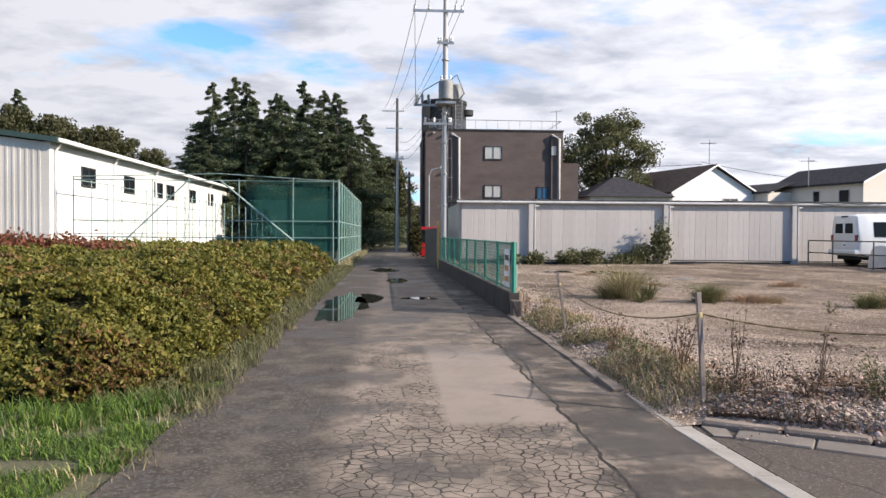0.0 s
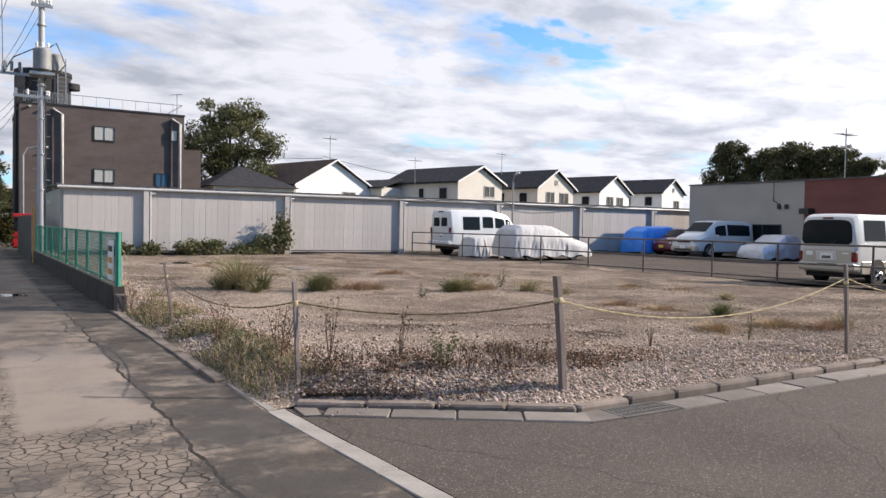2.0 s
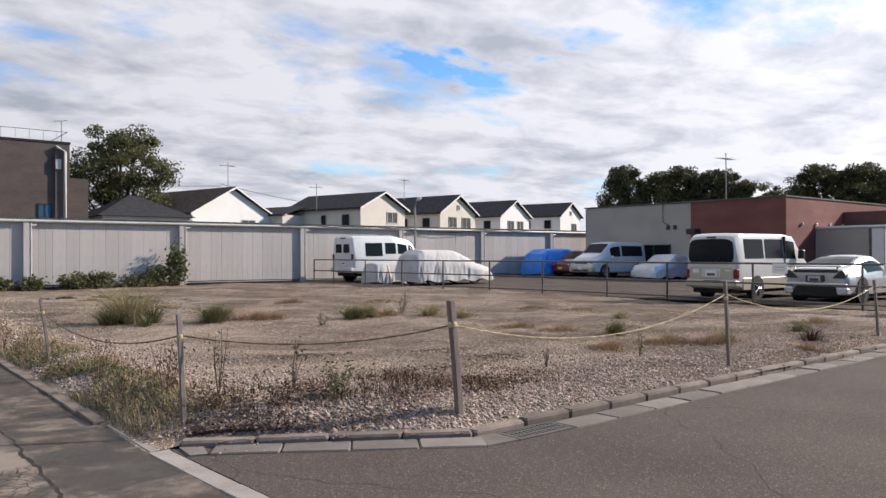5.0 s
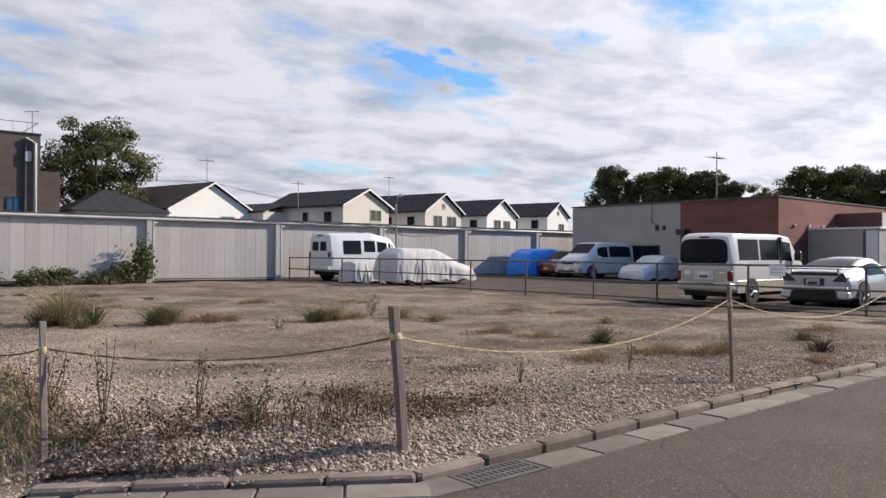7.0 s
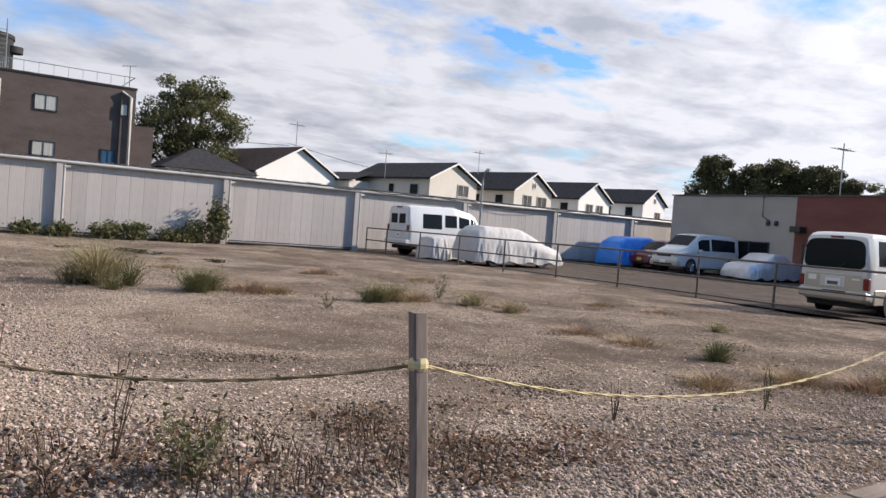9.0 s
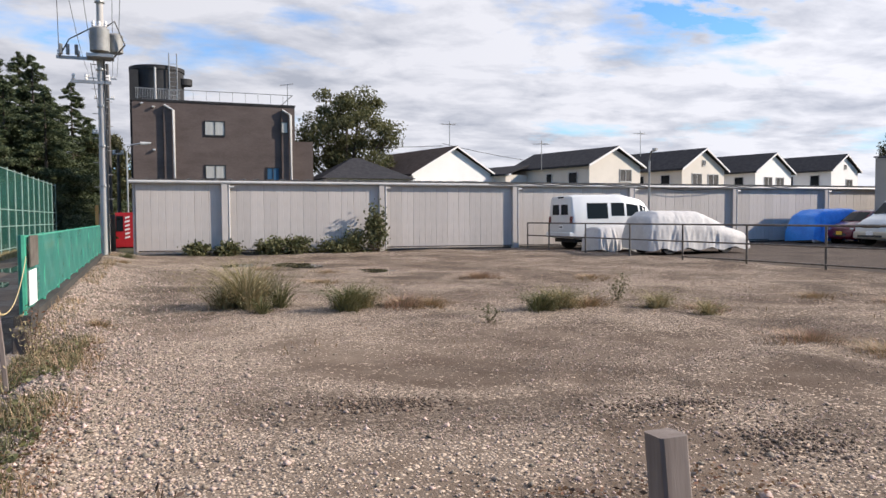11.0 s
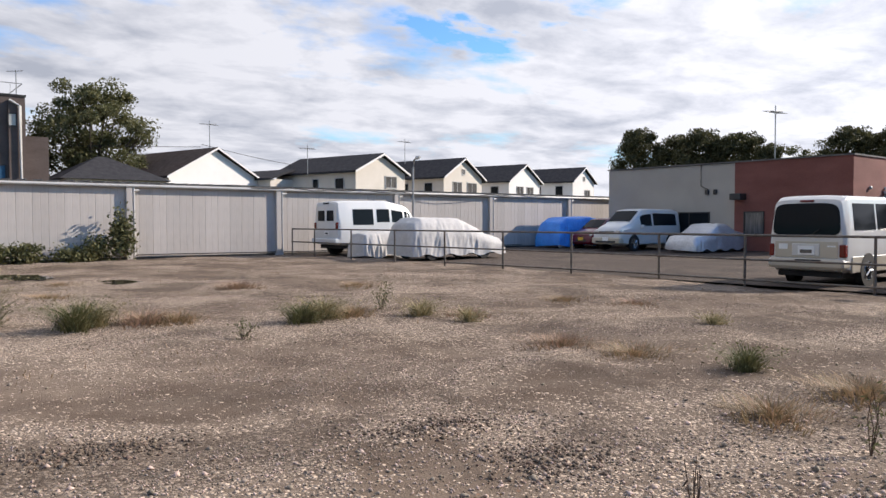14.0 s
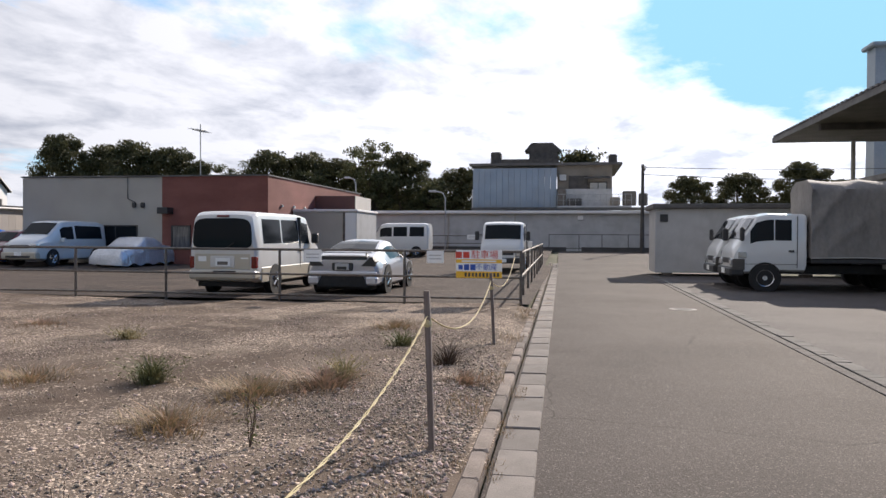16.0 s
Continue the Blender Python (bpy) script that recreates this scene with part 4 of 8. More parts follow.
for i in range(13):
    part("baluster", Geo().tube([(-0.95, -0.9 + 0.5 * i, 3.75), (-0.95, -0.9 + 0.5 * i, 4.7)], 0.02, 5), M_STEEL, rail)
window_on(ub, 1.0, 2.5, 4.75, 5.8, 0.3, M_FROST, axis="x")
part("shutter_box", Geo().box(0.18, 2.6, 4.3, 0.296, 4.2, 6.3), M_DARKPOLE, ub, "dark wooden shutter case")
part("wall_unit", Geo().box(-0.1, 4.4, 5.9, 0.296, 4.95, 6.4, 0.03), M_TRIM, ub)
part("awning", Geo().prism([(-0.7, 6.0), (0.296, 6.2), (0.296, 6.26), (-0.7, 6.06)], "y", 0.8, 2.9), M_DARKPOLE, ub)
part("ledge", Geo().box(-1.2, -2.6, 3.42, 0.6, 12.3, 3.6), M_ROOFEDGE, ub)
for k, (y, w, h) in enumerate(((-2.2, 0.7, 1.0), (-1.3, 1.1, 1.2), (0.0, 0.8, 0.7), (3.1, 1.2, 0.6), (4.4, 0.7, 1.4))):
    part("balcony_crate", Geo().box(-0.8, y, 3.76, -0.3, y + w, 3.76 + h, 0.08), (M_DARKPOLE, M_RAIL, M_OLDTAN)[k % 3], ub)
for y0, y1 in ((1.0, 2.8), (5.5, 7.5), (8.2, 9.6)):
    window_on(ub, y0, y1, 2.8, 3.5, 0.05, axis="x", bars=2)
for x, y, z, w, h in ((1, 10.0, 7.4, 0.9, 1.1), (2, 0.1, 7.4, 0.7, 0.9), (3, 8.0, 7.4, 1.6, 0.5)):
    part("roof_planter", Geo().box(x, y, z, x + 1.2, y + w, z + h, 0.12), M_DARKPOLE, ub, "dark bulky planter on the roof")

part("roof_hut", Geo().prism([(5.1, 7.4), (7.6, 7.4), (7.6, 8.6), (8.0, 8.6), (7.4, 9.3), (5.6, 9.3), (4.8, 8.6), (5.1, 8.6)], "x", 1.5, 4.0), M_DARKPOLE, ub, "dark timber hut on the roof")
part("roof_parapet", Geo().box(0.0, 5.0, 7.4, 0.5, 9.9, 7.75), M_DARKPOLE, ub)

sh = thing("storage_shed", "pale prefabricated shed with a flat grey roof", "shed", pose(35.2, 0, 0.05))
part("wall", Geo().box(0, -7.5, 0.1, 2.6, 0.65, 2.62), M_TRIM, sh)
part("roof", Geo().box(-0.18, -7.7, 2.623, 2.8, 0.8, 2.82, 0.03), M_ROOFEDGE, sh)
for y in (0.2, -2.4, -5.0):
    part("foot_block", Geo().box(0.1, y - 0.2, -0.05, 0.5, y + 0.2, 0.1), M_CONC, sh)
part("vent", Geo().box(-0.05, 0.2, 2.1, -0.002, 0.5, 2.4), M_PLASTIC, sh)
part("corner_trim", Geo().box(-0.03, 0.58, 0.1, 0.05, 0.68, 2.62), M_TRIM, sh)

FAR = pose(-3.39, -2.99, -1.18) @ Matrix.Scale(1.755, 4)
wh = thing("warehouse", "tall grey warehouse with a wide loading canopy", "building", FAR)
part("wall", Geo().box(6.0, -26, 0, 24.5, -8.6, 9.2), M_GREYWALL, wh)
part("lower_wall", Geo().box(24.5, -26, 0, 38, -7.4, 3.7), M_GREYWALL, wh)
part("low_roof", Geo().box(24.3, -26, 3.703, 38.3, -7.1, 3.9), M_ROOFEDGE, wh)
part("canopy", Geo().box(9.0, -8.6, 4.62, 30.2, -2.42, 4.78), M_ROOFEDGE, wh, "wide dark steel canopy")
rib_mesh = mesh_of("canopy_rib", Geo().box(9.1, -2.6, 4.78, 9.25, -2.39, 4.83), M_ROOFEDGE)
for i in range(70):
    part("canopy_rib", rib_mesh, None, wh).location = (0.3 * i, 0, 0)
for i in range(3):
    part("canopy_beam", Geo().box(12 + 7 * i, -8.6, 4.45, 12.2 + 7 * i, -2.6, 4.617), M_DARKPOLE, wh)
part("canopy_post", Geo().tube([(29.9, -4.75, 0), (29.9, -4.75, 4.62)], 0.07, 8), M_TRIM, wh, "slim steel canopy post")
part("tube_lamp", Geo().box(24, -4.9, 4.5, 24.2, -3.7, 4.617, 0.02), M_WHITE, wh)


tb = thing("tall_hall", "tall pale grey industrial hall behind the canopy", "building", FAR)
part("wall", Geo().box(42, -32, 0, 43.0, -9.8, 10.4), M_BLUEGREY, tb)
part("roof_edge", Geo().box(41.8, -32.2, 10.403, 43.2, -9.6, 10.6, 0.05), M_BLUEGREY, tb)
for i in range(6):
    part("wall_rib", Geo().box(41.9, -11.5 - 3 * i, 0, 41.997, -11.3 - 3 * i, 10.4), M_BLUEGREY, tb)


# ---- white factory hall on the west side ----
wb = thing("factory_hall", "long white metal-sided hall with small high windows", "building", pose(0, 0, 0))
WBX = -14.6
part("wall", Geo().box(-40, 34.2, 0, WBX, 78, 5.45), M_WHITEBLD, wb)
g = Geo()
for i in range(90):
    x = -40 + 0.28 * i
    g.box(x, 34.14, 0.2, x + 0.09, 34.197, 5.4)
part("end_ribs", g, M_TAN, wb)
part("end_wall", Geo().prism([(-40, 0.0), (WBX - 0.02, 0.0), (WBX - 0.02, 5.4), (-27, 6.9), (-40, 5.4)], "y", 34.16, 34.199), M_TAN, wb, "tan ribbed end wall")
part("roof", Geo().prism([(-40.4, 5.4), (-27, 6.95), (WBX + 0.45, 5.4), (WBX + 0.45, 5.62), (-27, 7.2), (-40.4, 5.62)], "y", 33.9, 78.3), M_GREENROOF, wb, "low dark green roof")
part("gutter", Geo().box(WBX + 0.3, 34.0, 5.42, WBX + 0.52, 78.2, 5.6, 0.04), M_WHITE, wb, "white box gutter")
for i in range(8):
    y = (38.0, 43.8, 49.2, 51.8, 57.5, 63.2, 68.3, 72.6)[i]
    window_on(wb, y - 0.5, y + 1.2, 3.7, 4.65, WBX, axis="x", face=1, bars=1)
for i in range(7):
    part("drain_pipe", Geo().tube([(WBX + 0.3, 34.6 + 7.1 * i, 5.4), (WBX + 0.1, 34.6 + 7.1 * i, 5.1), (WBX + 0.1, 34.6 + 7.1 * i, 0)], 0.05, 6), M_WHITE, wb)


# ---- green netted batting cage ----
cg = thing("net_cage", "tall green netted sports cage of steel pipes", "cage", pose(0, 0, 0))
M_CAGE = material("pale_teal_pipe", (0.2, 0.3, 0.26), (0.34, 0.42, 0.38), rough=0.5, metal=0.3, scale=5, fine=50, bump=0.1)
CX0, CX1, CY0, CY1, CH = -13.6, -1.95, 34.2, 60.0, 3.8


def cage_pipe(name, pts, r=0.028):
    part(name, Geo().tube(pts, r * 0.85, 6), M_CAGE, cg)


for i in range(14):
    y = CY0 + (CY1 - CY0) * i / 13
    cage_pipe("pole", [(CX1, y, -0.02), (CX1, y, CH + 0.1)], 0.045)
    cage_pipe("pole", [(CX0, y, -0.02), (CX0, y, CH + 0.1)])
    cage_pipe("pole", [((CX0 + CX1) / 2 - 0.8, y + 3, -0.02), ((CX0 + CX1) / 2 - 0.8, y + 3, CH * 0.8)], 0.03)
for x in (CX0, -10.2, -8.6, -6.4, -4.0, -2.2):
    cage_pipe("pole", [(x, CY0, -0.02), (x, CY0, CH + 0.1)])
for z in (0.25, 1.25, 2.0, CH):
    cage_pipe("rail", [(CX0, CY0, z), (CX1, CY0, z)])
    cage_pipe("rail", [(CX1, CY0, z), (CX1, CY1, z)])
    cage_pipe("rail", [(CX0, CY0, z), (CX0, CY1, z)])
cage_pipe("rail", [(CX0, CY0 - 0.1, CH + 0.12), (-7.2, CY0 - 0.1, CH + 0.3), (CX1, CY0 - 0.1, CH)])
cage_pipe("brace", [(-12.4, CY0 - 0.1, 0.1), (-8.6, CY0 - 0.1, CH)], 0.04)
cage_pipe("brace", [(-7.2, CY0 - 0.1, CH), (-3.0, CY0 - 0.1, 0.3)], 0.05)
cage_pipe("brace", [(CX1 - 0.1, CY0 + 1, 0.1), (CX1 - 0.1, CY0 + 2.6, CH)], 0.04)
for i in range(3):
    cage_pipe("brace", [(-12.6, CY0 + 5 + 8 * i, 0.1), (-12.6, CY0 + 8 + 8 * i, CH)], 0.03)
part("net", Geo().box(CX1 - 0.004, CY0, 0.15, CX1 + 0.004, CY1, CH), M_NET, cg, "dark green net")
part("net", Geo().box(-9.5, CY1 - 6, 0.15, CX1, CY1 - 5.99, CH), M_NET, cg, "dark green net")
part("net", Geo().box(-6.1, CY0 + 0.08, 0.3, CX1 - 0.1, CY0 + 0.09, CH), M_NET, cg, "dark green net")
for i in range(14):
    part("low_board", Geo().box(-8.2 + 0.24 * i, CY0 + 5, 0.1, -8.0 + 0.24 * i, CY0 + 5.04, 0.85), M_TRIM, cg)


# ---- green fence on its low wall, beside the lane ----
gf = thing("green_fence", "green netted pipe fence on a low concrete wall", "fence", pose(0, 0, 0))


def fx(y):
    return 2.66 - 0.012 * (y - 13.5)


FY0, FY1, FB, FT = 13.6, 30.6, 0.42, 1.32
# the wall's colour holds its damp and also the shade of its lane side
part("low_wall", Geo().loft([[(fx(y) - 0.09, y, -0.05), (fx(y) + 0.09, y, -0.05), (fx(y) + 0.09, y, FB), (fx(y) - 0.09, y, FB)] for y in (FY0 - 0.1, FY1)]), material("damp_shaded_wall", (0.022, 0.02, 0.018), (0.06, 0.054, 0.047), rough=0.9, scale=2, fine=40, bump=0.5), gf, "damp concrete wall, darkened for its shaded side")
part("end_block", Geo().box(fx(FY0) - 0.08, FY0 - 0.36, -0.05, fx(FY0) + 0.1, FY0 - 0.103, 0.3, 0.02), M_KERB, gf)
for i in range(10):
    y = FY0 + (FY1 - FY0) * i / 9
    part("post", Geo().tube([(fx(y), y, FB - 0.002), (fx(y), y, FT + 0.03)], 0.03 if i else 0.045, 8), M_GREENPAINT, gf)
for z in (FB + 0.06, FT):
    part("rail", Geo().tube([(fx(FY0), FY0, z), (fx(FY1), FY1, z)], 0.022, 6), M_GREENPAINT, gf)
g = Geo()
rows_ = []
for j in range(9):
    z = FB + 0.05 + (FT - FB - 0.05) * j / 8
    rows_.append([(fx(y) + 0.03 + 0.015 * math.sin(y * 5 + j), y, z) for y in np.linspace(FY0, FY1, 90)])
g.add([p for r in rows_ for p in r], [(a * 90 + i, a * 90 + i + 1, a * 90 + 91 + i, a * 90 + 90 + i) for a in range(8) for i in range(89)])
part("net", g, M_NET2, gf, "faded green debris net")
wires = Geo()
for j in range(12):
    z = FB + 0.08 + 0.07 * j
    wires.tube([(fx(FY0), FY0, z), (fx(FY1), FY1, z)], 0.005, 4)
part("wires", wires, M_GREENPAINT, gf)
M_PAPER = material("notice_white", (0.8, 0.8, 0.77), (0.86, 0.86, 0.83), rough=0.6, scale=3, fine=30, bump=0.05)
M_ORANGE = material("faded_orange", (0.5, 0.24, 0.06), (0.6, 0.32, 0.1), rough=0.6, scale=3, fine=30, bump=0)
nb = part("notice_board", Geo().box(fx(FY0) - 0.06, FY0 + 0.15, 0.5, fx(FY0) - 0.045, FY0 + 0.75, 1.2), M_PAPER, gf, "faded warning notice")
for k in range(3):
    part("text_bar", Geo().box(fx(FY0) - 0.064, FY0 + 0.22, 0.6 + 0.2 * k, fx(FY0) - 0.0605, FY0 + 0.68, 0.7 + 0.2 * k), M_ORANGE if k < 2 else M_PLASTIC, nb)
part("grey_plate", Geo().box(fx(FY0) + 0.06, FY0 + 0.1, 0.97, fx(FY0) + 0.075, FY0 + 0.75, 1.34), M_RAIL, gf, "grey sheet plate")
part("white_notice", Geo().box(fx(FY0) + 0.06, FY0 + 0.02, 0.52, fx(FY0) + 0.07, FY0 + 0.6, 0.93), M_PAPER, gf)

cw = tagged(new("lane_wall", mesh_of("lane_wall", Geo().box(2.32, 31.6, -0.1, 2.47, 41.8, 1.72, 0.02), M_DARKCONC)), "dark block wall beside the lane", "wall", kind="structure")


# ---- vending machine ----
M_REDPAINT = material("red_gloss", (0.36, 0.012, 0.018), (0.42, 0.02, 0.024), rough=0.3, scale=3, fine=40, bump=0)
vm = thing("vending_machine", "tall red drinks vending machine with white lettering band", "vending machine", pose(2.75, 46.5, 0))
part("body", Geo().box(-0.5, 0, 0.05, 0.5, 0.75, 1.88, 0.03), M_REDPAINT, vm)
part("foot", Geo().box(-0.45, 0.05, 0, 0.45, 0.7, 0.05), M_BLACK, vm)
for k in range(6):
    part("script_bar", Geo().prism([(-0.05 + 0.04 * (k % 2), 0.5 + 0.21 * k), (0.2, 0.56 + 0.21 * k), (0.22, 0.66 + 0.21 * k), (-0.02, 0.6 + 0.21 * k)], "y", -0.012, -0.001), M_WHITE, vm)
part("display", Geo().box(-0.44, -0.012, 0.9, -0.1, -0.001, 1.7), M_GLASS, vm)


# ---- utility poles and wires ----
M_GEAR = material("pole_gear", (0.2, 0.2, 0.19), (0.3, 0.3, 0.285), rough=0.6, metal=0.2, scale=4, fine=40, bump=0.1)


def utility_pole(x, y, h, r, mat, arms, label, gear=True):
    p = thing("utility_pole", label, "utility pole", pose(x, y, 0), group="poles along the lane")
    part("mast", Geo().tube([(0, 0, -0.1), (0, 0, h * 0.5), (0, 0, h)], r, 14, r * 0.6), mat, p, "", 40)
    for z, w0, w1 in arms:
        arm = part("crossarm", Geo().box(-w0, -0.14, z - 0.05, w1, -0.05 - r * 0.3, z + 0.05), M_STEEL, p)
        for a in (-w0 + 0.08, -w0 * 0.5, w1 * 0.55, w1 - 0.08):
            part("insulator", Geo().lathe([(0.03, 0), (0.06, 0.05), (0.035, 0.09), (0.06, 0.14), (0.03, 0.2)], (a, -0.12, z + 0.05), "z", 8), M_WHITE, arm)
    if gear:
        part("transformer", Geo().lathe([(0.2, 0), (0.3, 0.04), (0.3, 0.75), (0.2, 0.82)], (0.0, -0.42, 6.9), "z", 16), M_GEAR, p, "grey transformer drum", 40)
        part("transformer", Geo().lathe([(0.16, 0), (0.24, 0.04), (0.24, 0.6), (0.16, 0.66)], (0.45, -0.1, 6.95), "z", 14), M_GEAR, p, "smaller grey transformer drum", 40)
        for a in (-0.18, 0.0, 0.18):
            part("bushing", Geo().lathe([(0.035, 0), (0.06, 0.04), (0.035, 0.08), (0.06, 0.12), (0.03, 0.2)], (a, -0.42, 7.72), "z", 8), M_WHITE, p)
        for a in (-1.2, -1.0, -0.75):
            part("cutout", Geo().box(a, -0.3, 6.82, a + 0.1, -0.16, 7.15, 0.02), M_GEAR, p, "grey fuse cut-out")
        for z in (2.6, 3.9, 5.2, 6.4, 8.6):
            part("band", Geo().lathe([(r * 1.02, 0), (r * 1.04, 0.01), (r * 1.04, 0.05), (r * 1.02, 0.06)], (0, 0, z), "z", 14), M_STEEL, p)
        part("riser_cable", Geo().tube([(0.12, -0.12, 0.1), (0.12, -0.12, 5.0), (0.1, -0.12, 6.8)], 0.025, 6), M_PLASTIC, p, "dark riser cable")
        part("bracket", Geo().box(-0.4, -0.6, 6.75, 0.4, 0.1, 6.85), M_STEEL, p)
        part("bushing", Geo().tube([(0.15, -0.42, 7.7), (0.45, -0.42, 7.95), (0.75, -0.42, 7.2), (0.35, -0.42, 6.7)], 0.03), M_PLASTIC, p)
        part("cable_loop", Geo().tube([(-0.2, -0.42, 7.7), (-0.9, -0.3, 7.3), (-1.2, -0.2, 6.75)], 0.02), M_PLASTIC, p)
        part("guard", Geo().tube([(-0.24, 0.0, 0), (-0.24, 0, 2.0)], 0.05, 8), M_ORANGE, p, "yellow guard tube")
        for k in range(14):
            part("step_bolt", Geo().tube([(0, 0, 2.2 + 0.4 * k), ((-1) ** k * 0.3, 0, 2.2 + 0.4 * k)], 0.012, 4), M_STEEL, p)
    return p


p1 = utility_pole(2.62, 30.9, 11.3, 0.15, M_POLE, [(10.6, 1.35, 0.75), (9.3, 0.35, 0.35), (6.75, 1.3, 0.3), (6.0, 0.9, 0.3)], "tall pale concrete utility pole with transformer")
p2 = utility_pole(0.95, 70.0, 14.0, 0.19, M_DARKPOLE, [(12.8, 1.4, 0.7), (11.2, 1.0, 0.5)], "weathered utility pole with crossarms", gear=False)
p3 = utility_pole(0.9, 60.0, 8.0, 0.14, M_POLE, [(7.4, 0.5, 0.5)], "slim pale utility pole farther along the lane", gear=False)
p4 = utility_pole(1.9, 62.0, 6.5, 0.16, M_DARKPOLE, [(6.2, 0.4, 0.4)], "short dark utility pole", gear=False)
p5 = utility_pole(58.0, -0.9, 6.6, 0.16, M_DARKPOLE, [(6.2, 0.6, 0.6)], "dark utility pole in front of the yard wall", gear=False)


def wire(a, b, sag, r=0.012, n=14):
    a, b = Vector(a), Vector(b)
    pts = [a.lerp(b, i / n) - Vector((0, 0, sag * 4 * (i / n) * (1 - i / n))) for i in range(n + 1)]
    ob = new("overhead_wire", mesh_of("overhead_wire", Geo().tube(pts, r, 4), M_PLASTIC))
    return tagged(ob, "thin dark overhead wire", "wire", "overhead wires")


for k, dx in enumerate((-1.25, -0.7, 0.4, 0.7)):
    wire((2.62 + dx, 30.8, 10.8), (0.95 + dx, 69.9, 13.0), 0.8)
    wire((2.62 + dx, 30.8, 10.8), (1.2 + dx, -14, 10.9), 0.5)
for k in range(3):
    wire((2.62 - 0.15 * k, 30.8, 7.6 - 0.5 * k), (0.95, 69.9, 10.2 - 0.7 * k), 1.1)
wire((1.4, 30.8, 6.9), (1.35, 30.78, 10.7), 0.0)
wire((16.5, 64.5, 7.2), (26.5, 61.5, 7.4), 0.05, 0.02)
wire((26.5, 61.5, 7.6), (49.2, 64.0, 6.2), 0.7, 0.02)
wire((58, -0.9, 6.4), (62, -40, 7.6), 0.6, 0.02)
wire((58, -0.9, 5.9), (60, -40, 6.2), 0.6, 0.02)


def street_lamp(x, y, h, dx, dy, label):
    s = thing("street_lamp", label, "street lamp", pose(x, y, rise(x)))
    part("mast", Geo().tube([(0, 0, 0), (0, 0, h - 0.4), (dx * 0.3, dy * 0.3, h), (dx, dy, h + 0.1)], 0.05, 8), M_STEEL, s, "", 40)
    part("head", Geo().tube([(dx, dy, h + 0.1), (dx * 1.8, dy * 1.8, h + 0.12)], 0.1, 8, 0.06), M_TRIM, s, "", 40)
    return s


street_lamp(2.85, 48.4, 5.6, 0.7, 0.0, "curved street lamp over the lane")
street_lamp(25.3, 32.3, 4.4, 0.0, -0.3, "thin lamp post standing at the grey wall")
street_lamp(57.5, 19.5, 5.2, 0.0, 0.5, "thin street lamp by the yard wall")
street_lamp(59.5, 13.2, 4.3, 0.0, 0.7, "street lamp leaning over the yard wall")


# ---- kerb, gutter and edging stones ----
def run_stones(parent, name, a, b, length, width, z0, z1, mat, chamfer, gap=0.012, rnd=0.0):
    """A row of equal stones from a to b, set to the right-hand side of the line, one object each."""
    a, b = Vector((*a, 0)), Vector((*b, 0))
    d = (b - a).normalized()
    n = max(1, round((b - a).length / length))
    step = (b - a).length / n
    me = mesh_of(name, Geo().box(gap / 2, 0, z0, step - gap / 2, width, z1, chamfer), mat)
    ang = math.degrees(math.atan2(d.y, d.x))
    for i in range(n):
        ob = part(name, me, None, parent)
        p = a + d * step * i
        ob.matrix_local = pose(p.x, p.y, rise(p.x) + random.uniform(-rnd, rnd), random.uniform(-1, 1) * rnd * 60, random.uniform(-1, 1) * rnd * 40, ang + random.uniform(-1, 1) * rnd * 60)


kb = thing("kerb", "row of weathered concrete kerb stones and flat gutter slabs", "kerb", kind="structure")
KE = (44.0, kerb_y(44.0))
run_stones(kb, "kerb_stone", (KX0, KY0), (KX1 - 0.02, KY1), 0.6, 0.13, -0.08, 0.058, M_KERB, 0.02, rnd=0.006)
run_stones(kb, "kerb_stone", (KX1, KY1), KE, 0.6, 0.12, -0.08, 0.062, M_KERB, 0.02, gap=0.007, rnd=0.009)
run_stones(kb, "gutter_slab", (KX0 + 0.1, KY0 - 0.35), (KX1 - 0.12, KY1 - 0.29), 0.6, 0.28, -0.06, 0.012, M_CONC, 0.012, rnd=0.003)
run_stones(kb, "gutter_slab", (KX1 + 0.9, kerb_y(KX1 + 0.9) - 0.33), (44.0, kerb_y(44.0) - 0.33), 0.6, 0.28, -0.06, 0.012, M_CONC, 0.012, rnd=0.009)
part("gutter_corner", Geo().prism([(KX1 - 0.13, KY1 - 0.29), (KX1 + 0.2, KY1 - 0.31), (KX1 + 0.2, KY1 - 0.01), (KX1 - 0.02, KY1 - 0.012)], "z", -0.06, 0.011), M_CONC, kb)
part("gutter_wedge", Geo().prism([(KX0 - 0.02, KY0 - 0.3), (KX0 + 0.1, KY0 - 0.34), (KX0 + 0.16, KY0 - 0.11), (KX0 + 0.0, KY0 - 0.01)], "z", -0.06, 0.01), M_CONC, kb)
gr = part("grate", Geo().box(KX1 + 0.22, KY1 - 0.31, -0.05, KX1 + 0.88, KY1 - 0.01, 0.008), M_DARKCONC, kb, "slotted concrete drain cover")
for i in range(12):
    for j in range(3):
        part("slot", Geo().box(KX1 + 0.27 + 0.05 * i, KY1 - 0.27 + 0.085 * j, 0.0, KX1 + 0.29 + 0.05 * i, KY1 - 0.215 + 0.085 * j, 0.0105), M_BLACK, gr)
ed = thing("edging", "line of pale flat edging blocks between the two roads", "edging", kind="structure")
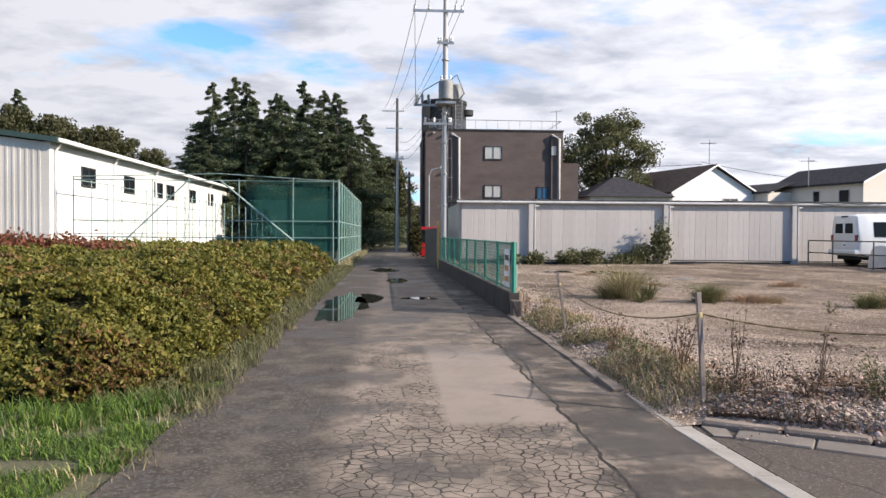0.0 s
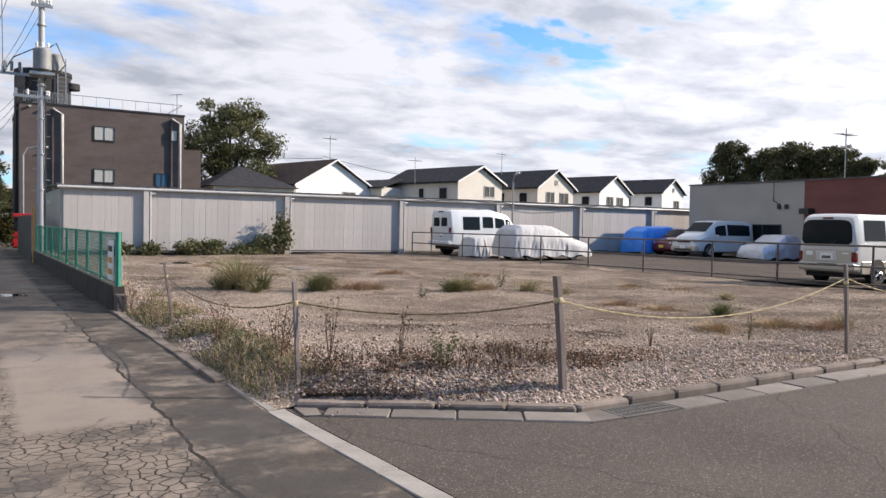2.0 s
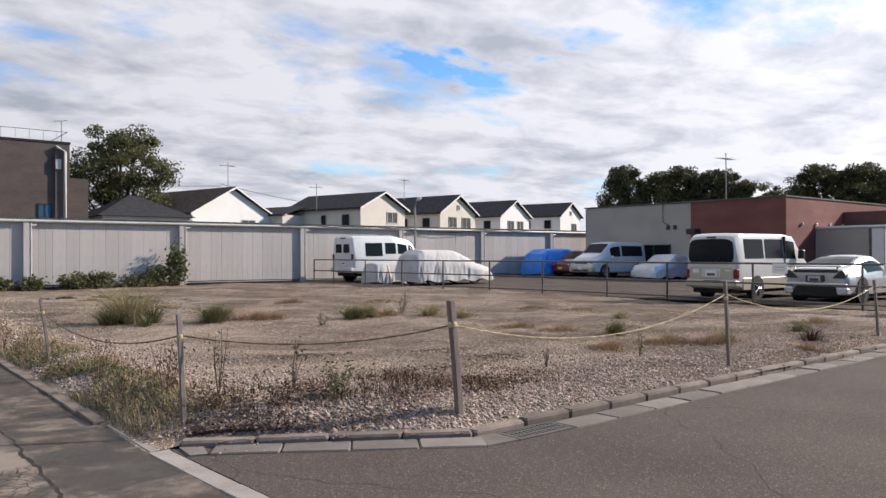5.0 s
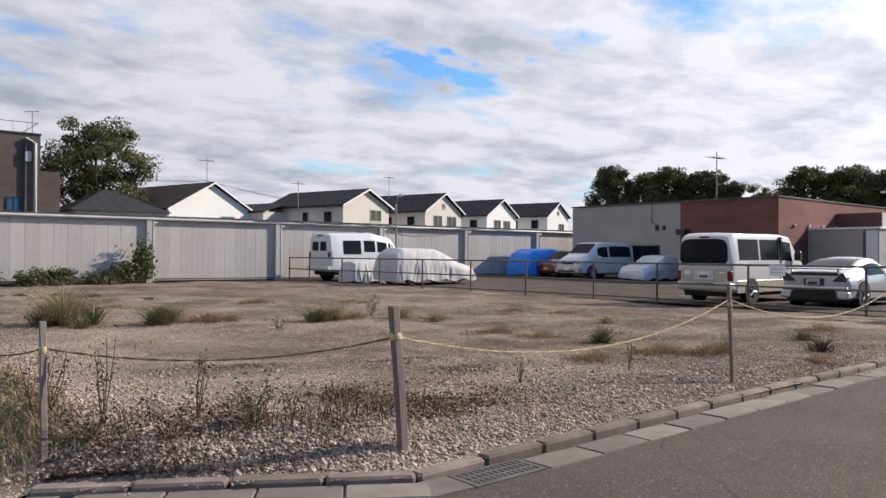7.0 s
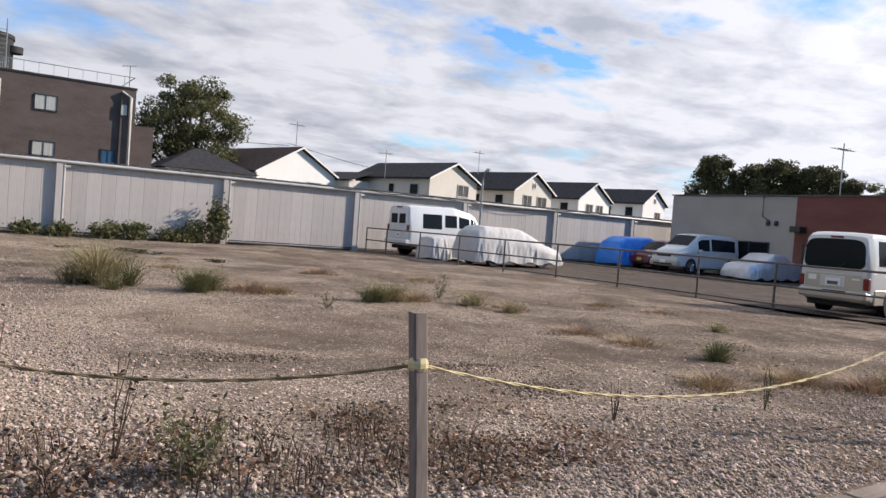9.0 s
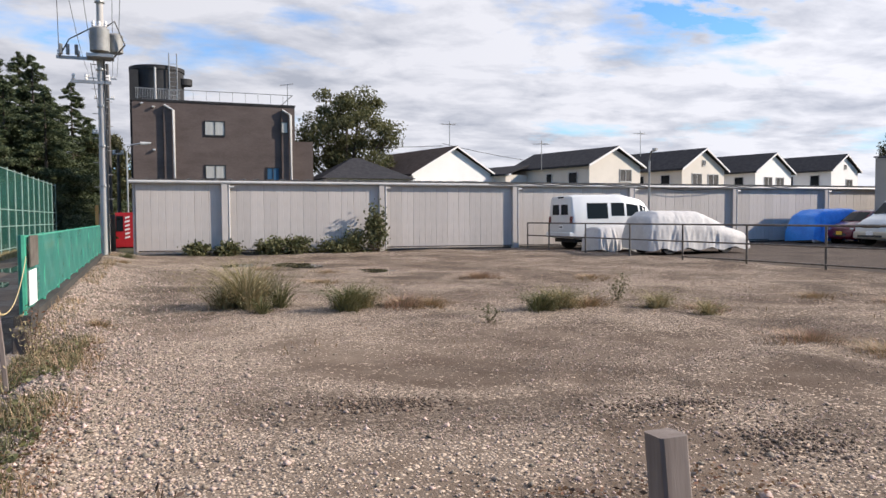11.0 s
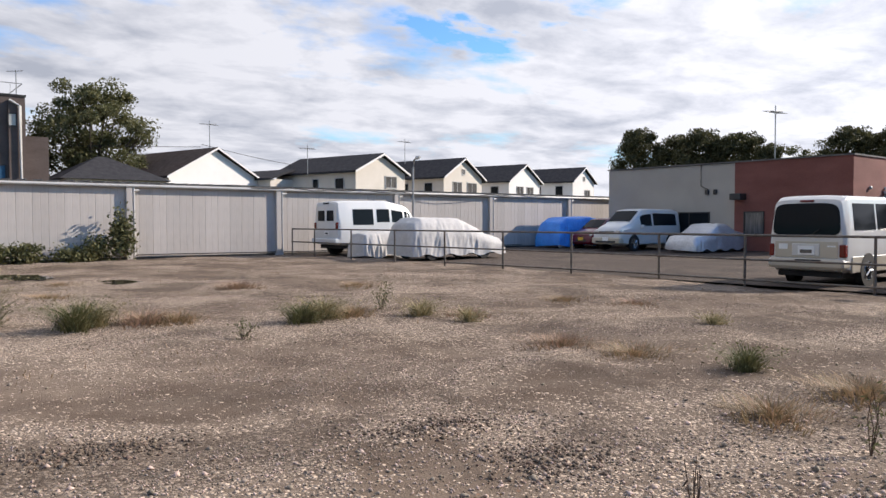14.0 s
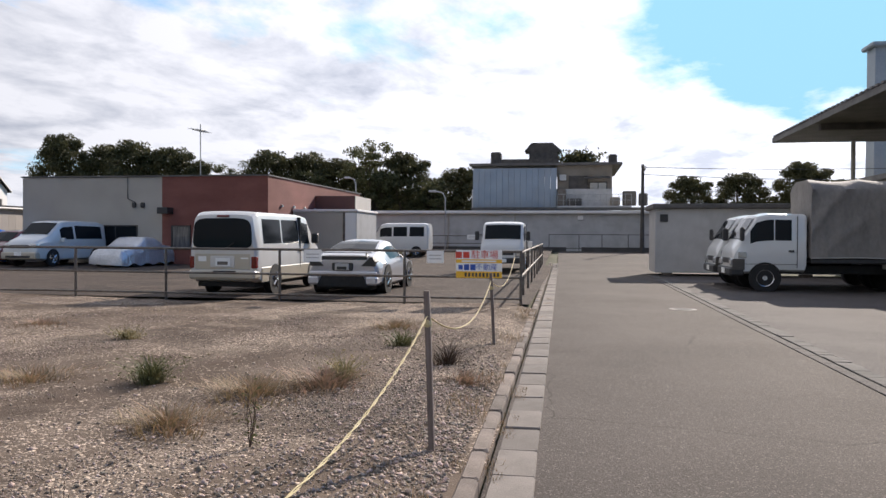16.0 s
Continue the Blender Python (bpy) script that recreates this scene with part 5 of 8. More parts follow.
for y in np.arange(6.9, -6.0, -0.6):
    a = (edge_x(y) - 0.0, y)
    ob = part("edging_block", Geo().box(0, 0, -0.06, 0.16, 0.588, 0.006, 0.008), M_EDGE, ed)
    ob.matrix_local = pose(edge_x(y), y - 0.6, random.uniform(-0.003, 0.003), 0, 0, 3.1 if y < 6 else 0)
for y in np.arange(7.0, 13.2, 0.6):
    ob = part("edging_block", Geo().box(0, 0, -0.06, 0.12, 0.585, 0.03, 0.01), M_KERB, ed)
    ob.matrix_local = pose(2.53, y, random.uniform(-0.015, 0.004), random.uniform(-2, 2), 0, random.uniform(-2, 2))
cap = tagged(new("valve_cover", mesh_of("valve_cover", Geo().lathe([(0.3, -0.02), (0.3, 0.002), (0.27, 0.006), (0.02, 0.006)], (21.2, 1.6, 0), "z", 28), M_EDGE)), "round pale valve cover set in the asphalt", "cover")
part("lid", Geo().lathe([(0.2, 0.007), (0.19, 0.011), (0.02, 0.011)], (21.2, 1.6, 0), "z", 24), M_DARKCONC, cap)


# ---- stakes with a sagging rope ----
M_ROPE = material("yellow_rope", (0.42, 0.33, 0.15), (0.62, 0.52, 0.3), rough=0.8, scale=8, fine=40, bump=0.4)
M_ROPE2 = material("dirty_rope", (0.14, 0.1, 0.05), (0.26, 0.19, 0.09), rough=0.85, scale=8, fine=40, bump=0.4)
STAKES = [((2.96, 10.67, 0.0), (2.85, 10.82, 0.95), 0.018), ((3.01, 6.02, 0.03), (3.04, 6.25, 1.01), 0.02), ((5.03, 4.83, 0.03), (4.98, 4.91, 1.11), 0.032), ((9.58, 4.88, 0.06), (9.55, 4.92, 1.16), 0.022), ((14.45, 4.95, 0.07), (14.4, 5.0, 1.05), 0.022)]
for (a, b, r) in STAKES:
    s = thing("stake", "weathered square wooden stake driven into the gravel" if r > 0.025 else "thin weathered stake driven into the gravel", "stake", pose(*a), group="stakes along the lot")
    v = Vector(b) - Vector(a)
    part("shaft", Geo().loft([[(x * r + v.x * t, y * r * 0.9 + v.y * t, v.z * t - (0.15 if t == 0 else 0)) for x, y in ((-1, -0.8), (-0.8, -1), (0.8, -1), (1, -0.8), (1, 0.8), (0.8, 1), (-0.8, 1), (-1, 0.8))] for t in (0, 0.5, 1)]), M_POST, s)
    k = Vector(v) * 0.8
    part("rope_knot", Geo().lathe([(r * 1.1, -0.025), (r * 1.35, -0.01), (r * 1.35, 0.01), (r * 1.1, 0.03)], tuple(k), "z", 10), M_ROPE, s)


def rope(a, b, sag, mat, label):
    a, b = Vector(a), Vector(b)
    n = 26
    g = Geo()
    for ph in (0, math.pi):
        pts = []
        m = n * 5
        for i in range(m + 1):
            t = i / m
            p = a.lerp(b, t) - Vector((0, 0, sag * 4 * t * (1 - t)))
            w = ph + t * (b - a).length / 0.05
            pts.append(p + Vector((0, math.cos(w), math.sin(w))) * 0.0042)
        g.tube(pts, 0.0042, 4)
    return tagged(new("rope", mesh_of("rope", g, mat)), label, "rope", "ropes between the stakes")


def on(i, k=0.8):
    a, b, _ = STAKES[i]
    return Vector(a).lerp(Vector(b), k)


rope((2.7, 13.6, 1.1), on(0), 0.22, M_ROPE, "yellow rope sagging from fence to stake")
rope(on(0), on(1, 0.82), 0.2, M_ROPE2, "dirty rope sagging between two stakes")
rope(on(1, 0.82), on(2), 0.12, M_ROPE2, "dirty rope sagging between two stakes")
rope(on(2), on(3, 0.85), 0.3, M_ROPE, "yellow twisted rope sagging between two stakes")
rope(on(3, 0.85), on(4, 0.9), 0.3, M_ROPE, "yellow twisted rope sagging between two stakes")
rope(on(4, 0.9), (20.1, 5.1, 1.15), 0.3, M_ROPE, "yellow twisted rope tied to the pipe rail")


# ---- pipe rail of the parking ground ----
pr = thing("pipe_rail", "low weathered steel pipe railing round the parking ground", "railing", pose(0, 0, 0))
PRX = 20.15


def rail_x(y):
    return PRX - 0.082 * max(0.0, y - 16.0)


ys = [4.98, 7.45, 10.25, 12.95, 15.2, 17.9, 20.4, 22.9, 25.4, 27.9, 30.3, 31.9]
for y in ys:
    part("post", Geo().tube([(rail_x(y), y, 0.0), (rail_x(y), y, 1.24)], 0.03, 8), M_RAIL, pr)
part("rail", Geo().tube([(PRX, ys[0], 1.22), (PRX, 16, 1.235), (rail_x(ys[-1]), ys[-1], 1.26)], 0.027, 8), M_RAIL, pr)
part("rail", Geo().tube([(PRX - 0.03, ys[0], 0.68), (PRX - 0.03, 16, 0.7), (rail_x(ys[-1]) - 0.03, ys[-1], 0.74)], 0.024, 8), M_RAIL, pr)
part("rail", Geo().tube([(PRX - 0.03, ys[0], 0.24), (PRX - 0.03, 16, 0.24), (rail_x(ys[7]) - 0.03, ys[7], 0.24)], 0.022, 8), M_RAIL, pr)
for i in range(1, 9):
    x = PRX + 2.6 * i
    y = kerb_y(x) + 0.42
    part("post", Geo().tube([(x, y, 0.0), (x, y, 1.22)], 0.03, 8), M_RAIL, pr)
for z in (0.7, 1.2):
    part("rail", Geo().tube([(PRX, ys[0], z), (PRX + 21, kerb_y(PRX + 21) + 0.42, z)], 0.026, 8), M_RAIL, pr)
fr = thing("far_rail", "low steel pipe railing at the back of the parking ground", "railing", pose(0, 0, 0))
for i in range(9):
    part("post", Geo().tube([(52, 7 + 2.4 * i, rise(52)), (52, 7 + 2.4 * i, rise(52) + 1.2)], 0.03, 6), M_RAIL, fr)
for z in (0.7, 1.18):
    part("rail", Geo().tube([(52, 7, rise(52) + z), (52, 26.2, rise(52) + z)], 0.026, 6), M_RAIL, fr)
yg = thing("yard_gate", "thin dark pipe gate before the yard wall", "gate", pose(58.5, 0, rise(58.5)))
for y in (-1.5, 0.0, 1.8, 3.4, 5.5):
    part("post", Geo().tube([(0, y, 0), (0, y, 1.25)], 0.03, 6), M_DARKPOLE, yg)
for z in (0.25, 1.22):
    part("rail", Geo().tube([(0, -1.5, z), (0, 5.5, z)], 0.025, 6), M_DARKPOLE, yg)


def notice(x, y, z, w, h, label):
    nb_ = thing("notice_plate", label, "notice", pose(x, y, z), group="white notices on the railings")
    part("plate", Geo().box(-0.012, -w / 2, -h / 2, 0, w / 2, h / 2), M_PAPER, nb_)
    for k in range(2):
        part("text_bar", Geo().box(-0.014, -w * 0.36, h * (0.08 - 0.28 * k), -0.0125, w * 0.36, h * (0.16 - 0.28 * k)), M_TRIM, nb_)


notice(PRX - 0.035, 9.48, 1.1, 0.4, 0.26, "small white notice wired to the pipe rail")
notice(PRX - 0.035, 6.78, 1.1, 0.36, 0.26, "small white notice wired to the pipe rail")
for y in (10.2, 14.8, 19.2):
    notice(51.95, y, rise(52) + 1.1, 0.6, 0.3, "small white notice on the back railing")

# the sign board at the rail's corner
M_SIGNW = material("sign_white", (0.84, 0.84, 0.82), (0.88, 0.88, 0.86), rough=0.4, scale=3, fine=40, bump=0)
M_SIGNY = material("sign_yellow", (0.85, 0.47, 0.03), (0.9, 0.53, 0.05), rough=0.4, scale=3, fine=40, bump=0)
M_SIGNR = material("sign_red", (0.6, 0.05, 0.03), (0.66, 0.07, 0.04), rough=0.4, scale=3, fine=40, bump=0)
M_SIGNB = material("sign_blue", (0.03, 0.08, 0.36), (0.04, 0.1, 0.42), rough=0.4, scale=3, fine=40, bump=0)
sg = thing("sign_board", "white and yellow parking sign with red lettering on the rail", "sign", pose(PRX - 0.05, 5.85, 0.96))
part("board", Geo().box(-0.015, -0.48, -0.29, 0.0, 0.48, 0.29), M_SIGNW, sg)
part("yellow_band", Geo().box(-0.019, -0.48, 0.02, -0.0155, 0.48, 0.095), M_SIGNY, sg)
part("yellow_band", Geo().box(-0.019, -0.48, -0.29, -0.0155, 0.48, -0.155), M_SIGNY, sg)
fc = bpy.data.curves.new("lettering", "FONT")
fc.body, fc.size, fc.extrude, fc.align_x, fc.align_y = "\u99d0\u8eca\u5834", 0.19, 0.001, "CENTER", "CENTER"
fc.materials.append(M_SIGNR)
tx = new("lettering", fc)
tx.parent = sg
tx.matrix_local = pose(-0.018, -0.12, 0.185, 90, 0, -90)
for a in (0.2, 0.36):
    part("text_bar", Geo().box(-0.019, a, 0.12, -0.0155, a + 0.13, 0.25), M_SIGNR, sg)
part("text_bar", Geo().box(-0.0225, -0.36, 0.042, -0.0195, 0.36, 0.072), M_SIGNW, sg)
fd = bpy.data.curves.new("lettering", "FONT")
fd.body, fd.size, fd.extrude, fd.align_x, fd.align_y = "\u4e0d\u52d5\u7523", 0.155, 0.001, "CENTER", "CENTER"
fd.materials.append(M_SIGNB)
tx2 = new("lettering", fd)
tx2.parent = sg
tx2.matrix_local = pose(-0.018, -0.16, -0.068, 90, 0, -90)
part("text_bar", Geo().box(-0.019, 0.34, -0.12, -0.0155, 0.43, -0.025), M_SIGNB, sg)
for k in range(2):
    part("text_bar", Geo().box(-0.019, 0.205 - 0.135 * k, -0.13, -0.0155, 0.315 - 0.135 * k, -0.01), M_SIGNB, sg)
for k in range(10):
    part("text_bar", Geo().box(-0.0225, 0.3 - 0.075 * k - 0.045, -0.265, -0.0195, 0.3 - 0.075 * k, -0.185), M_DARKPOLE, sg)


# ---- vehicles ----
def paint(name, col, metal=0.0, rough=0.28):
    m = material(name, tuple(0.93 * c for c in col), col, rough=rough, scale=2, fine=300, bump=0.02, metal=metal, dirt=0.15, dirt_col=tuple(0.6 * c for c in col))
    m.node_tree.nodes["Principled BSDF"].inputs["Coat Weight"].default_value = 0.6
    return m


M_WPAINT = paint("white_paint", (0.68, 0.68, 0.66))
M_PEARL = paint("pearl_paint", (0.66, 0.64, 0.6))
M_BEIGE = paint("beige_paint", (0.52, 0.46, 0.36))
M_SILVER = paint("silver_paint", (0.56, 0.56, 0.58), 0.35, 0.3)
M_MAROON = paint("dark_red_paint", (0.13, 0.004, 0.024))
M_TAIL = material("red_lens", (0.13, 0.008, 0.008), (0.18, 0.012, 0.01), rough=0.15, scale=4, fine=40, bump=0)
M_LENS = material("clear_lens", (0.5, 0.51, 0.52), (0.62, 0.63, 0.64), rough=0.08, scale=4, fine=40, bump=0, metal=0.5)
M_CHROME = material("alloy", (0.5, 0.5, 0.5), (0.62, 0.62, 0.62), rough=0.25, scale=4, fine=60, bump=0, metal=0.9)


def ring_at(s):
    x, zb, zm, zt, wb, wt = s
    half = [(wb * 0.84, zb), (wb * 0.97, zb + 0.07), (wb, zb + (zm - zb) * 0.55), (wb * 0.985, zm), (wt + 0.004, zt - 0.09), (wt - 0.035, zt - 0.03), (wt - 0.13, zt), (wt * 0.4, zt + 0.018)]
    return [(x, y, z) for y, z in half] + [(x, -y, z) for y, z in half[::-1]]


def between(stations, x):
    for a, b in zip(stations, stations[1:]):
        if a[0] <= x <= b[0]:
            t = (x - a[0]) / (b[0] - a[0])
            return tuple(p + (q - p) * t for p, q in zip(a, b))
    return stations[-1]


def plate2(g, rows, push):
    """A thin sheet through rows of points, with a back face push behind it and closed edges."""
    n, m = len(rows), len(rows[0])
    v = [p for r in rows for p in r] + [tuple(a - b for a, b in zip(p, push)) for r in rows for p in r]
    k = n * m
    f = [(i * m + j, i * m + j + 1, (i + 1) * m + j + 1, (i + 1) * m + j) for i in range(n - 1) for j in range(m - 1)]
    f += [tuple(k + q for q in reversed(c)) for c in f]
    rim = [j for j in range(m)] + [i * m + m - 1 for i in range(1, n)] + [(n - 1) * m + j for j in range(m - 2, -1, -1)] + [i * m for i in range(n - 2, 0, -1)]
    f += [(a, b, b + k, a + k) for a, b in zip(rim, rim[1:] + rim[:1])]
    return g.add(v, f)


def vehicle(name, label, category, m, st, mat, side_wins, screens, wheels, r, group="parked vehicles", spoked=True, w_tyre=0.19):
    """st: stations from tail to nose. side_wins: (x0, x1, v0, v1). screens: (x0, x1) of the front or rear glass on the upper surface."""
    c = thing(name, label, category, m, group=group)
    xs = sorted({s[0] for s in st} | {st[0][0] + (st[-1][0] - st[0][0]) * i / 28 for i in range(29)})
    body = part("body", Geo().loft([ring_at(between(st, x)) for x in xs]), mat, c, "", 38)
    for x0, x1, v0, v1 in side_wins:
        for k in (-1, 1):
            rows = []
            for v in (v0, (v0 + v1) / 2, v1):
                row = []
                for i in range(5):
                    x = x0 + (x1 - x0) * i / 4
                    s = between(st, x)
                    y = s[4] * 0.985 + (s[5] + 0.004 - s[4] * 0.985) * v
                    z = s[2] + (s[3] - 0.09 - s[2]) * v
                    row.append((x, k * (y + 0.008), z))
                rows.append(row)
            part("side_window", plate2(Geo(), rows, (0, 0.012 * k, 0)), M_GLASS, c)
    for x0, x1 in screens:
        rows = []
        for i in range(5):
            t = 0.06 + 0.88 * i / 4
            s = between(st, x0 + (x1 - x0) * t)
            rows.append([(s[0] + (0.02 if st[-1][0] / 2 < x0 else -0.012), u * (s[5] - 0.1), s[3] + 0.034 - 0.022 * abs(u)) for u in (-1, -0.5, 0, 0.5, 1)])
        part("windscreen", plate2(Geo(), rows, (0, 0, 0.012)), M_GLASS, c)
    for x in wheels:
        for k in (-1, 1):
            y = k * (between(st, x)[4] - w_tyre / 2 + 0.012)
            g = Geo().lathe([(r + 0.045, -0.02), (r + 0.045, 0.004), (r + 0.01, 0.006), (r - 0.02, 0.004)], (x, k * (between(st, x)[4] - 0.002), r + 0.012), "y", 32)
            part("wheel_arch", g, M_BLACK, body)
            wl = part("wheel", Geo().lathe([(r * 0.62, -w_tyre / 2), (r * 0.97, -w_tyre / 2), (r, -w_tyre / 2 + 0.03), (r, w_tyre / 2 - 0.03), (r * 0.97, w_tyre / 2), (r * 0.62, w_tyre / 2)], (x, y, r), "y", 28), M_BLACK, c, "", 40)
            g = Geo().lathe([(r * 0.64, 0), (r * 0.62, k * 0.02), (r * 0.55, k * 0.006), (r * 0.2, k * 0.002), (r * 0.16, k * 0.018), (0.01, k * 0.018)], (x, y + k * (w_tyre / 2 - 0.008), r), "y", 24)
            part("rim", g, M_CHROME, wl)
            if not spoked:
                continue
            g = Geo()
            for q in range(5):
                a = 2 * math.pi * q / 5
                g.tube([(x + 0.1 * r * math.cos(a), y + k * (w_tyre / 2 + 0.006), r + 0.1 * r * math.sin(a)), (x + 0.58 * r * math.cos(a), y + k * (w_tyre / 2 + 0.008), r + 0.58 * r * math.sin(a))], 0.07 * r / 0.33 * 0.5, 6)
            part("spokes", g, M_CHROME, wl)
    return c


def bx(c, name, mat, x0, x1, y0, y1, z0, z1, ch=0.015, label="", mirror=False):
    for k in ((1, -1) if mirror else (1,)):
        part(name, Geo().box(x0, k * y0, z0, x1, k * y1, z1, ch), mat, c, label)


# high-roofed panel van seen from behind
st = [(0.0, 0.5, 1.12, 1.72, 0.78, 0.66), (0.06, 0.36, 1.12, 1.88, 0.83, 0.72), (0.25, 0.3, 1.13, 1.965, 0.845, 0.75), (3.0, 0.28, 1.13, 1.98, 0.845, 0.75), (3.55, 0.28, 1.12, 1.93, 0.845, 0.74), (4.25, 0.28, 1.1, 1.3, 0.84, 0.72), (4.6, 0.3, 0.92, 1.02, 0.8, 0.68), (4.7, 0.42, 0.7, 0.86, 0.7, 0.55)]
van = vehicle("van", "dusty pearl white high-roof passenger van with dark glass", "van", pose(20.95, 11.98, 0.12), st, M_PEARL, [(0.45, 1.55, 0.12, 0.9), (1.65, 2.75, 0.12, 0.9), (2.9, 3.55, 0.1, 0.85)], [(3.58, 4.22)], (1.1, 3.75), 0.33)
glass_edge = []
for k in range(40):
    a = 2 * math.pi * k / 40
    c_, s_ = math.cos(a), math.sin(a)
    u, w = math.copysign(abs(c_) ** 0.34, c_), math.copysign(abs(s_) ** 0.42, s_)
    glass_edge.append((u * (0.715 - 0.035 * w), 1.45 + 0.36 * w))
part("rear_window", Geo().prism(glass_edge, "x", -0.03, 0.12), M_GLASS, van, "dark tinted tailgate glass with rounded corners")
bx(van, "tailgate_panel", M_BEIGE, -0.014, 0.1, -0.685, 0.685, 0.62, 0.98, 0.008, "beige number-plate panel")
bx(van, "plate_garnish", M_PEARL, -0.03, 0.1, -0.3, 0.3, 0.66, 0.93, 0.012, "raised surround of the number plate")
bx(van, "tailgate_seam", M_PLASTIC, -0.016, 0.1, -0.7, 0.7, 0.585, 0.598, 0.003)
bx(van, "tow_slot", M_BLACK, -0.094, 0.1, -0.36, 0.2, 0.555, 0.585, 0.004, "dark step slot in the bumper")
bx(van, "sticker", M_PAPER, -0.018, 0.05, 0.4, 0.6, 0.8, 0.92, 0.002, "white sticker")
bx(van, "reflector", M_PAPER, -0.018, 0.05, -0.64, -0.46, 0.86, 0.895, 0.002, "white reflective strip")
bx(van, "bumper", M_BEIGE, -0.09, 0.3, -0.83, 0.83, 0.38, 0.6, 0.05, "beige rear bumper")
bx(van, "tail_lamp", M_TAIL, -0.012, 0.12, 0.7, 0.835, 0.64, 0.92, 0.02, "", True)
bx(van, "side_skirt", M_BEIGE, 0.3, 4.4, 0.8, 0.851, 0.3, 0.66, 0.02, "beige lower side", True)
pl = part("number_plate", Geo().box(-0.045, -0.2, 0.69, -0.031, 0.16, 0.88, 0.004), M_PAPER, van)
part("text_bar", Geo().box(-0.049, -0.15, 0.72, -0.0455, 0.11, 0.8), M_RAIL, pl)
part("wiper", Geo().tube([(-0.04, -0.1, 1.1), (-0.05, -0.3, 1.24)], 0.015), M_BLACK, van)
bx(van, "mirror", M_PLASTIC, 3.6, 3.75, 0.86, 1.05, 1.2, 1.48, 0.03, "", True)
bx(van, "roof_lamp", M_TAIL, -0.0, 0.1, -0.15, 0.15, 1.84, 1.88, 0.01)
bx(van, "door_handle", M_PLASTIC, 2.7, 2.85, 0.85, 0.875, 1.0, 1.05, 0.01, "", True)
part("door_seam", Geo().box(2.82, -0.853, 0.55, 2.835, 0.853, 1.9), M_PLASTIC, van)
bx(van, "underside", M_BLACK, 0.15, 4.5, -0.7, 0.7, 0.2, 0.32, 0.02)

# low sports coupe seen from behind
st = [(0.0, 0.42, 0.62, 0.86, 0.8, 0.66), (0.1, 0.3, 0.68, 0.93, 0.87, 0.74), (0.4, 0.2, 0.73, 0.98, 0.9, 0.74), (0.75, 0.18, 0.76, 1.06, 0.905, 0.7), (1.3, 0.17, 0.78, 1.22, 0.905, 0.62), (1.95, 0.17, 0.8, 1.31, 0.9, 0.57), (2.4, 0.17, 0.81, 1.29, 0.9, 0.58), (3.15, 0.17, 0.79, 0.98, 0.89, 0.68), (3.9, 0.2, 0.68, 0.8, 0.88, 0.66), (4.3, 0.26, 0.54, 0.66, 0.8, 0.55), (4.42, 0.34, 0.44, 0.54, 0.66, 0.4)]
cp = vehicle("sports_coupe", "silver two-door sports coupe with a rear wing", "car", pose(21.85, 9.35, 0.12), st, M_SILVER, [(1.3, 2.75, 0.15, 0.88)], [(0.72, 1.65), (2.5, 3.12)], (0.85, 3.4), 0.33, w_tyre=0.25)
part("diffuser", Geo().prism([(-0.64, 0.2), (0.64, 0.2), (0.5, 0.47), (-0.5, 0.47)], "x", -0.075, 0.3), M_BLACK, cp, "black rear diffuser")
bx(cp, "bumper", M_SILVER, -0.06, 0.25, -0.84, 0.84, 0.475, 0.56, 0.03)
bx(cp, "plate_recess", M_PLASTIC, -0.035, 0.1, -0.26, 0.26, 0.58, 0.77, 0.02, "dark number plate recess")
bx(cp, "bumper_corner", M_SILVER, -0.05, 0.3, 0.56, 0.86, 0.24, 0.44, 0.04, "", True)
for k in (-1, 1):
    part("tail_lamp", Geo().prism([(k * 0.46, 0.69), (k * 0.8, 0.69), (k * 0.81, 0.8), (k * 0.74, 0.91), (k * 0.68, 0.9)], "x", -0.03, 0.3), M_PLASTIC, cp, "smoked tail lamp")
bx(cp, "deck_gap", M_PLASTIC, -0.02, 0.2, -0.6, 0.6, 0.84, 0.92, 0.02, "dark strip below the wing")
bx(cp, "wing", M_SILVER, -0.1, 0.16, -0.74, 0.74, 1.0, 1.035, 0.012, "silver rear wing")
bx(cp, "wing_strut", M_SILVER, 0.0, 0.1, 0.56, 0.6, 0.9, 1.02, 0.008, "", True)
pl = part("number_plate", Geo().box(-0.075, -0.17, 0.595, -0.036, 0.17, 0.755, 0.005), M_TRIM, cp)
part("text_bar", Geo().box(-0.079, -0.12, 0.61, -0.0755, 0.12, 0.68), M_PLASTIC, pl)
for k in range(3):
    bx(cp, "exhaust_bar", M_CHROME, -0.06, 0.0, -0.3 + 0.22 * k, -0.14 + 0.22 * k, 0.28, 0.3, 0.004)
bx(cp, "mirror", M_SILVER, 2.6, 2.75, 0.88, 1.04, 0.9, 1.02, 0.03, "", True)
bx(cp, "underside", M_BLACK, 0.2, 4.1, -0.72, 0.72, 0.12, 0.22, 0.02)

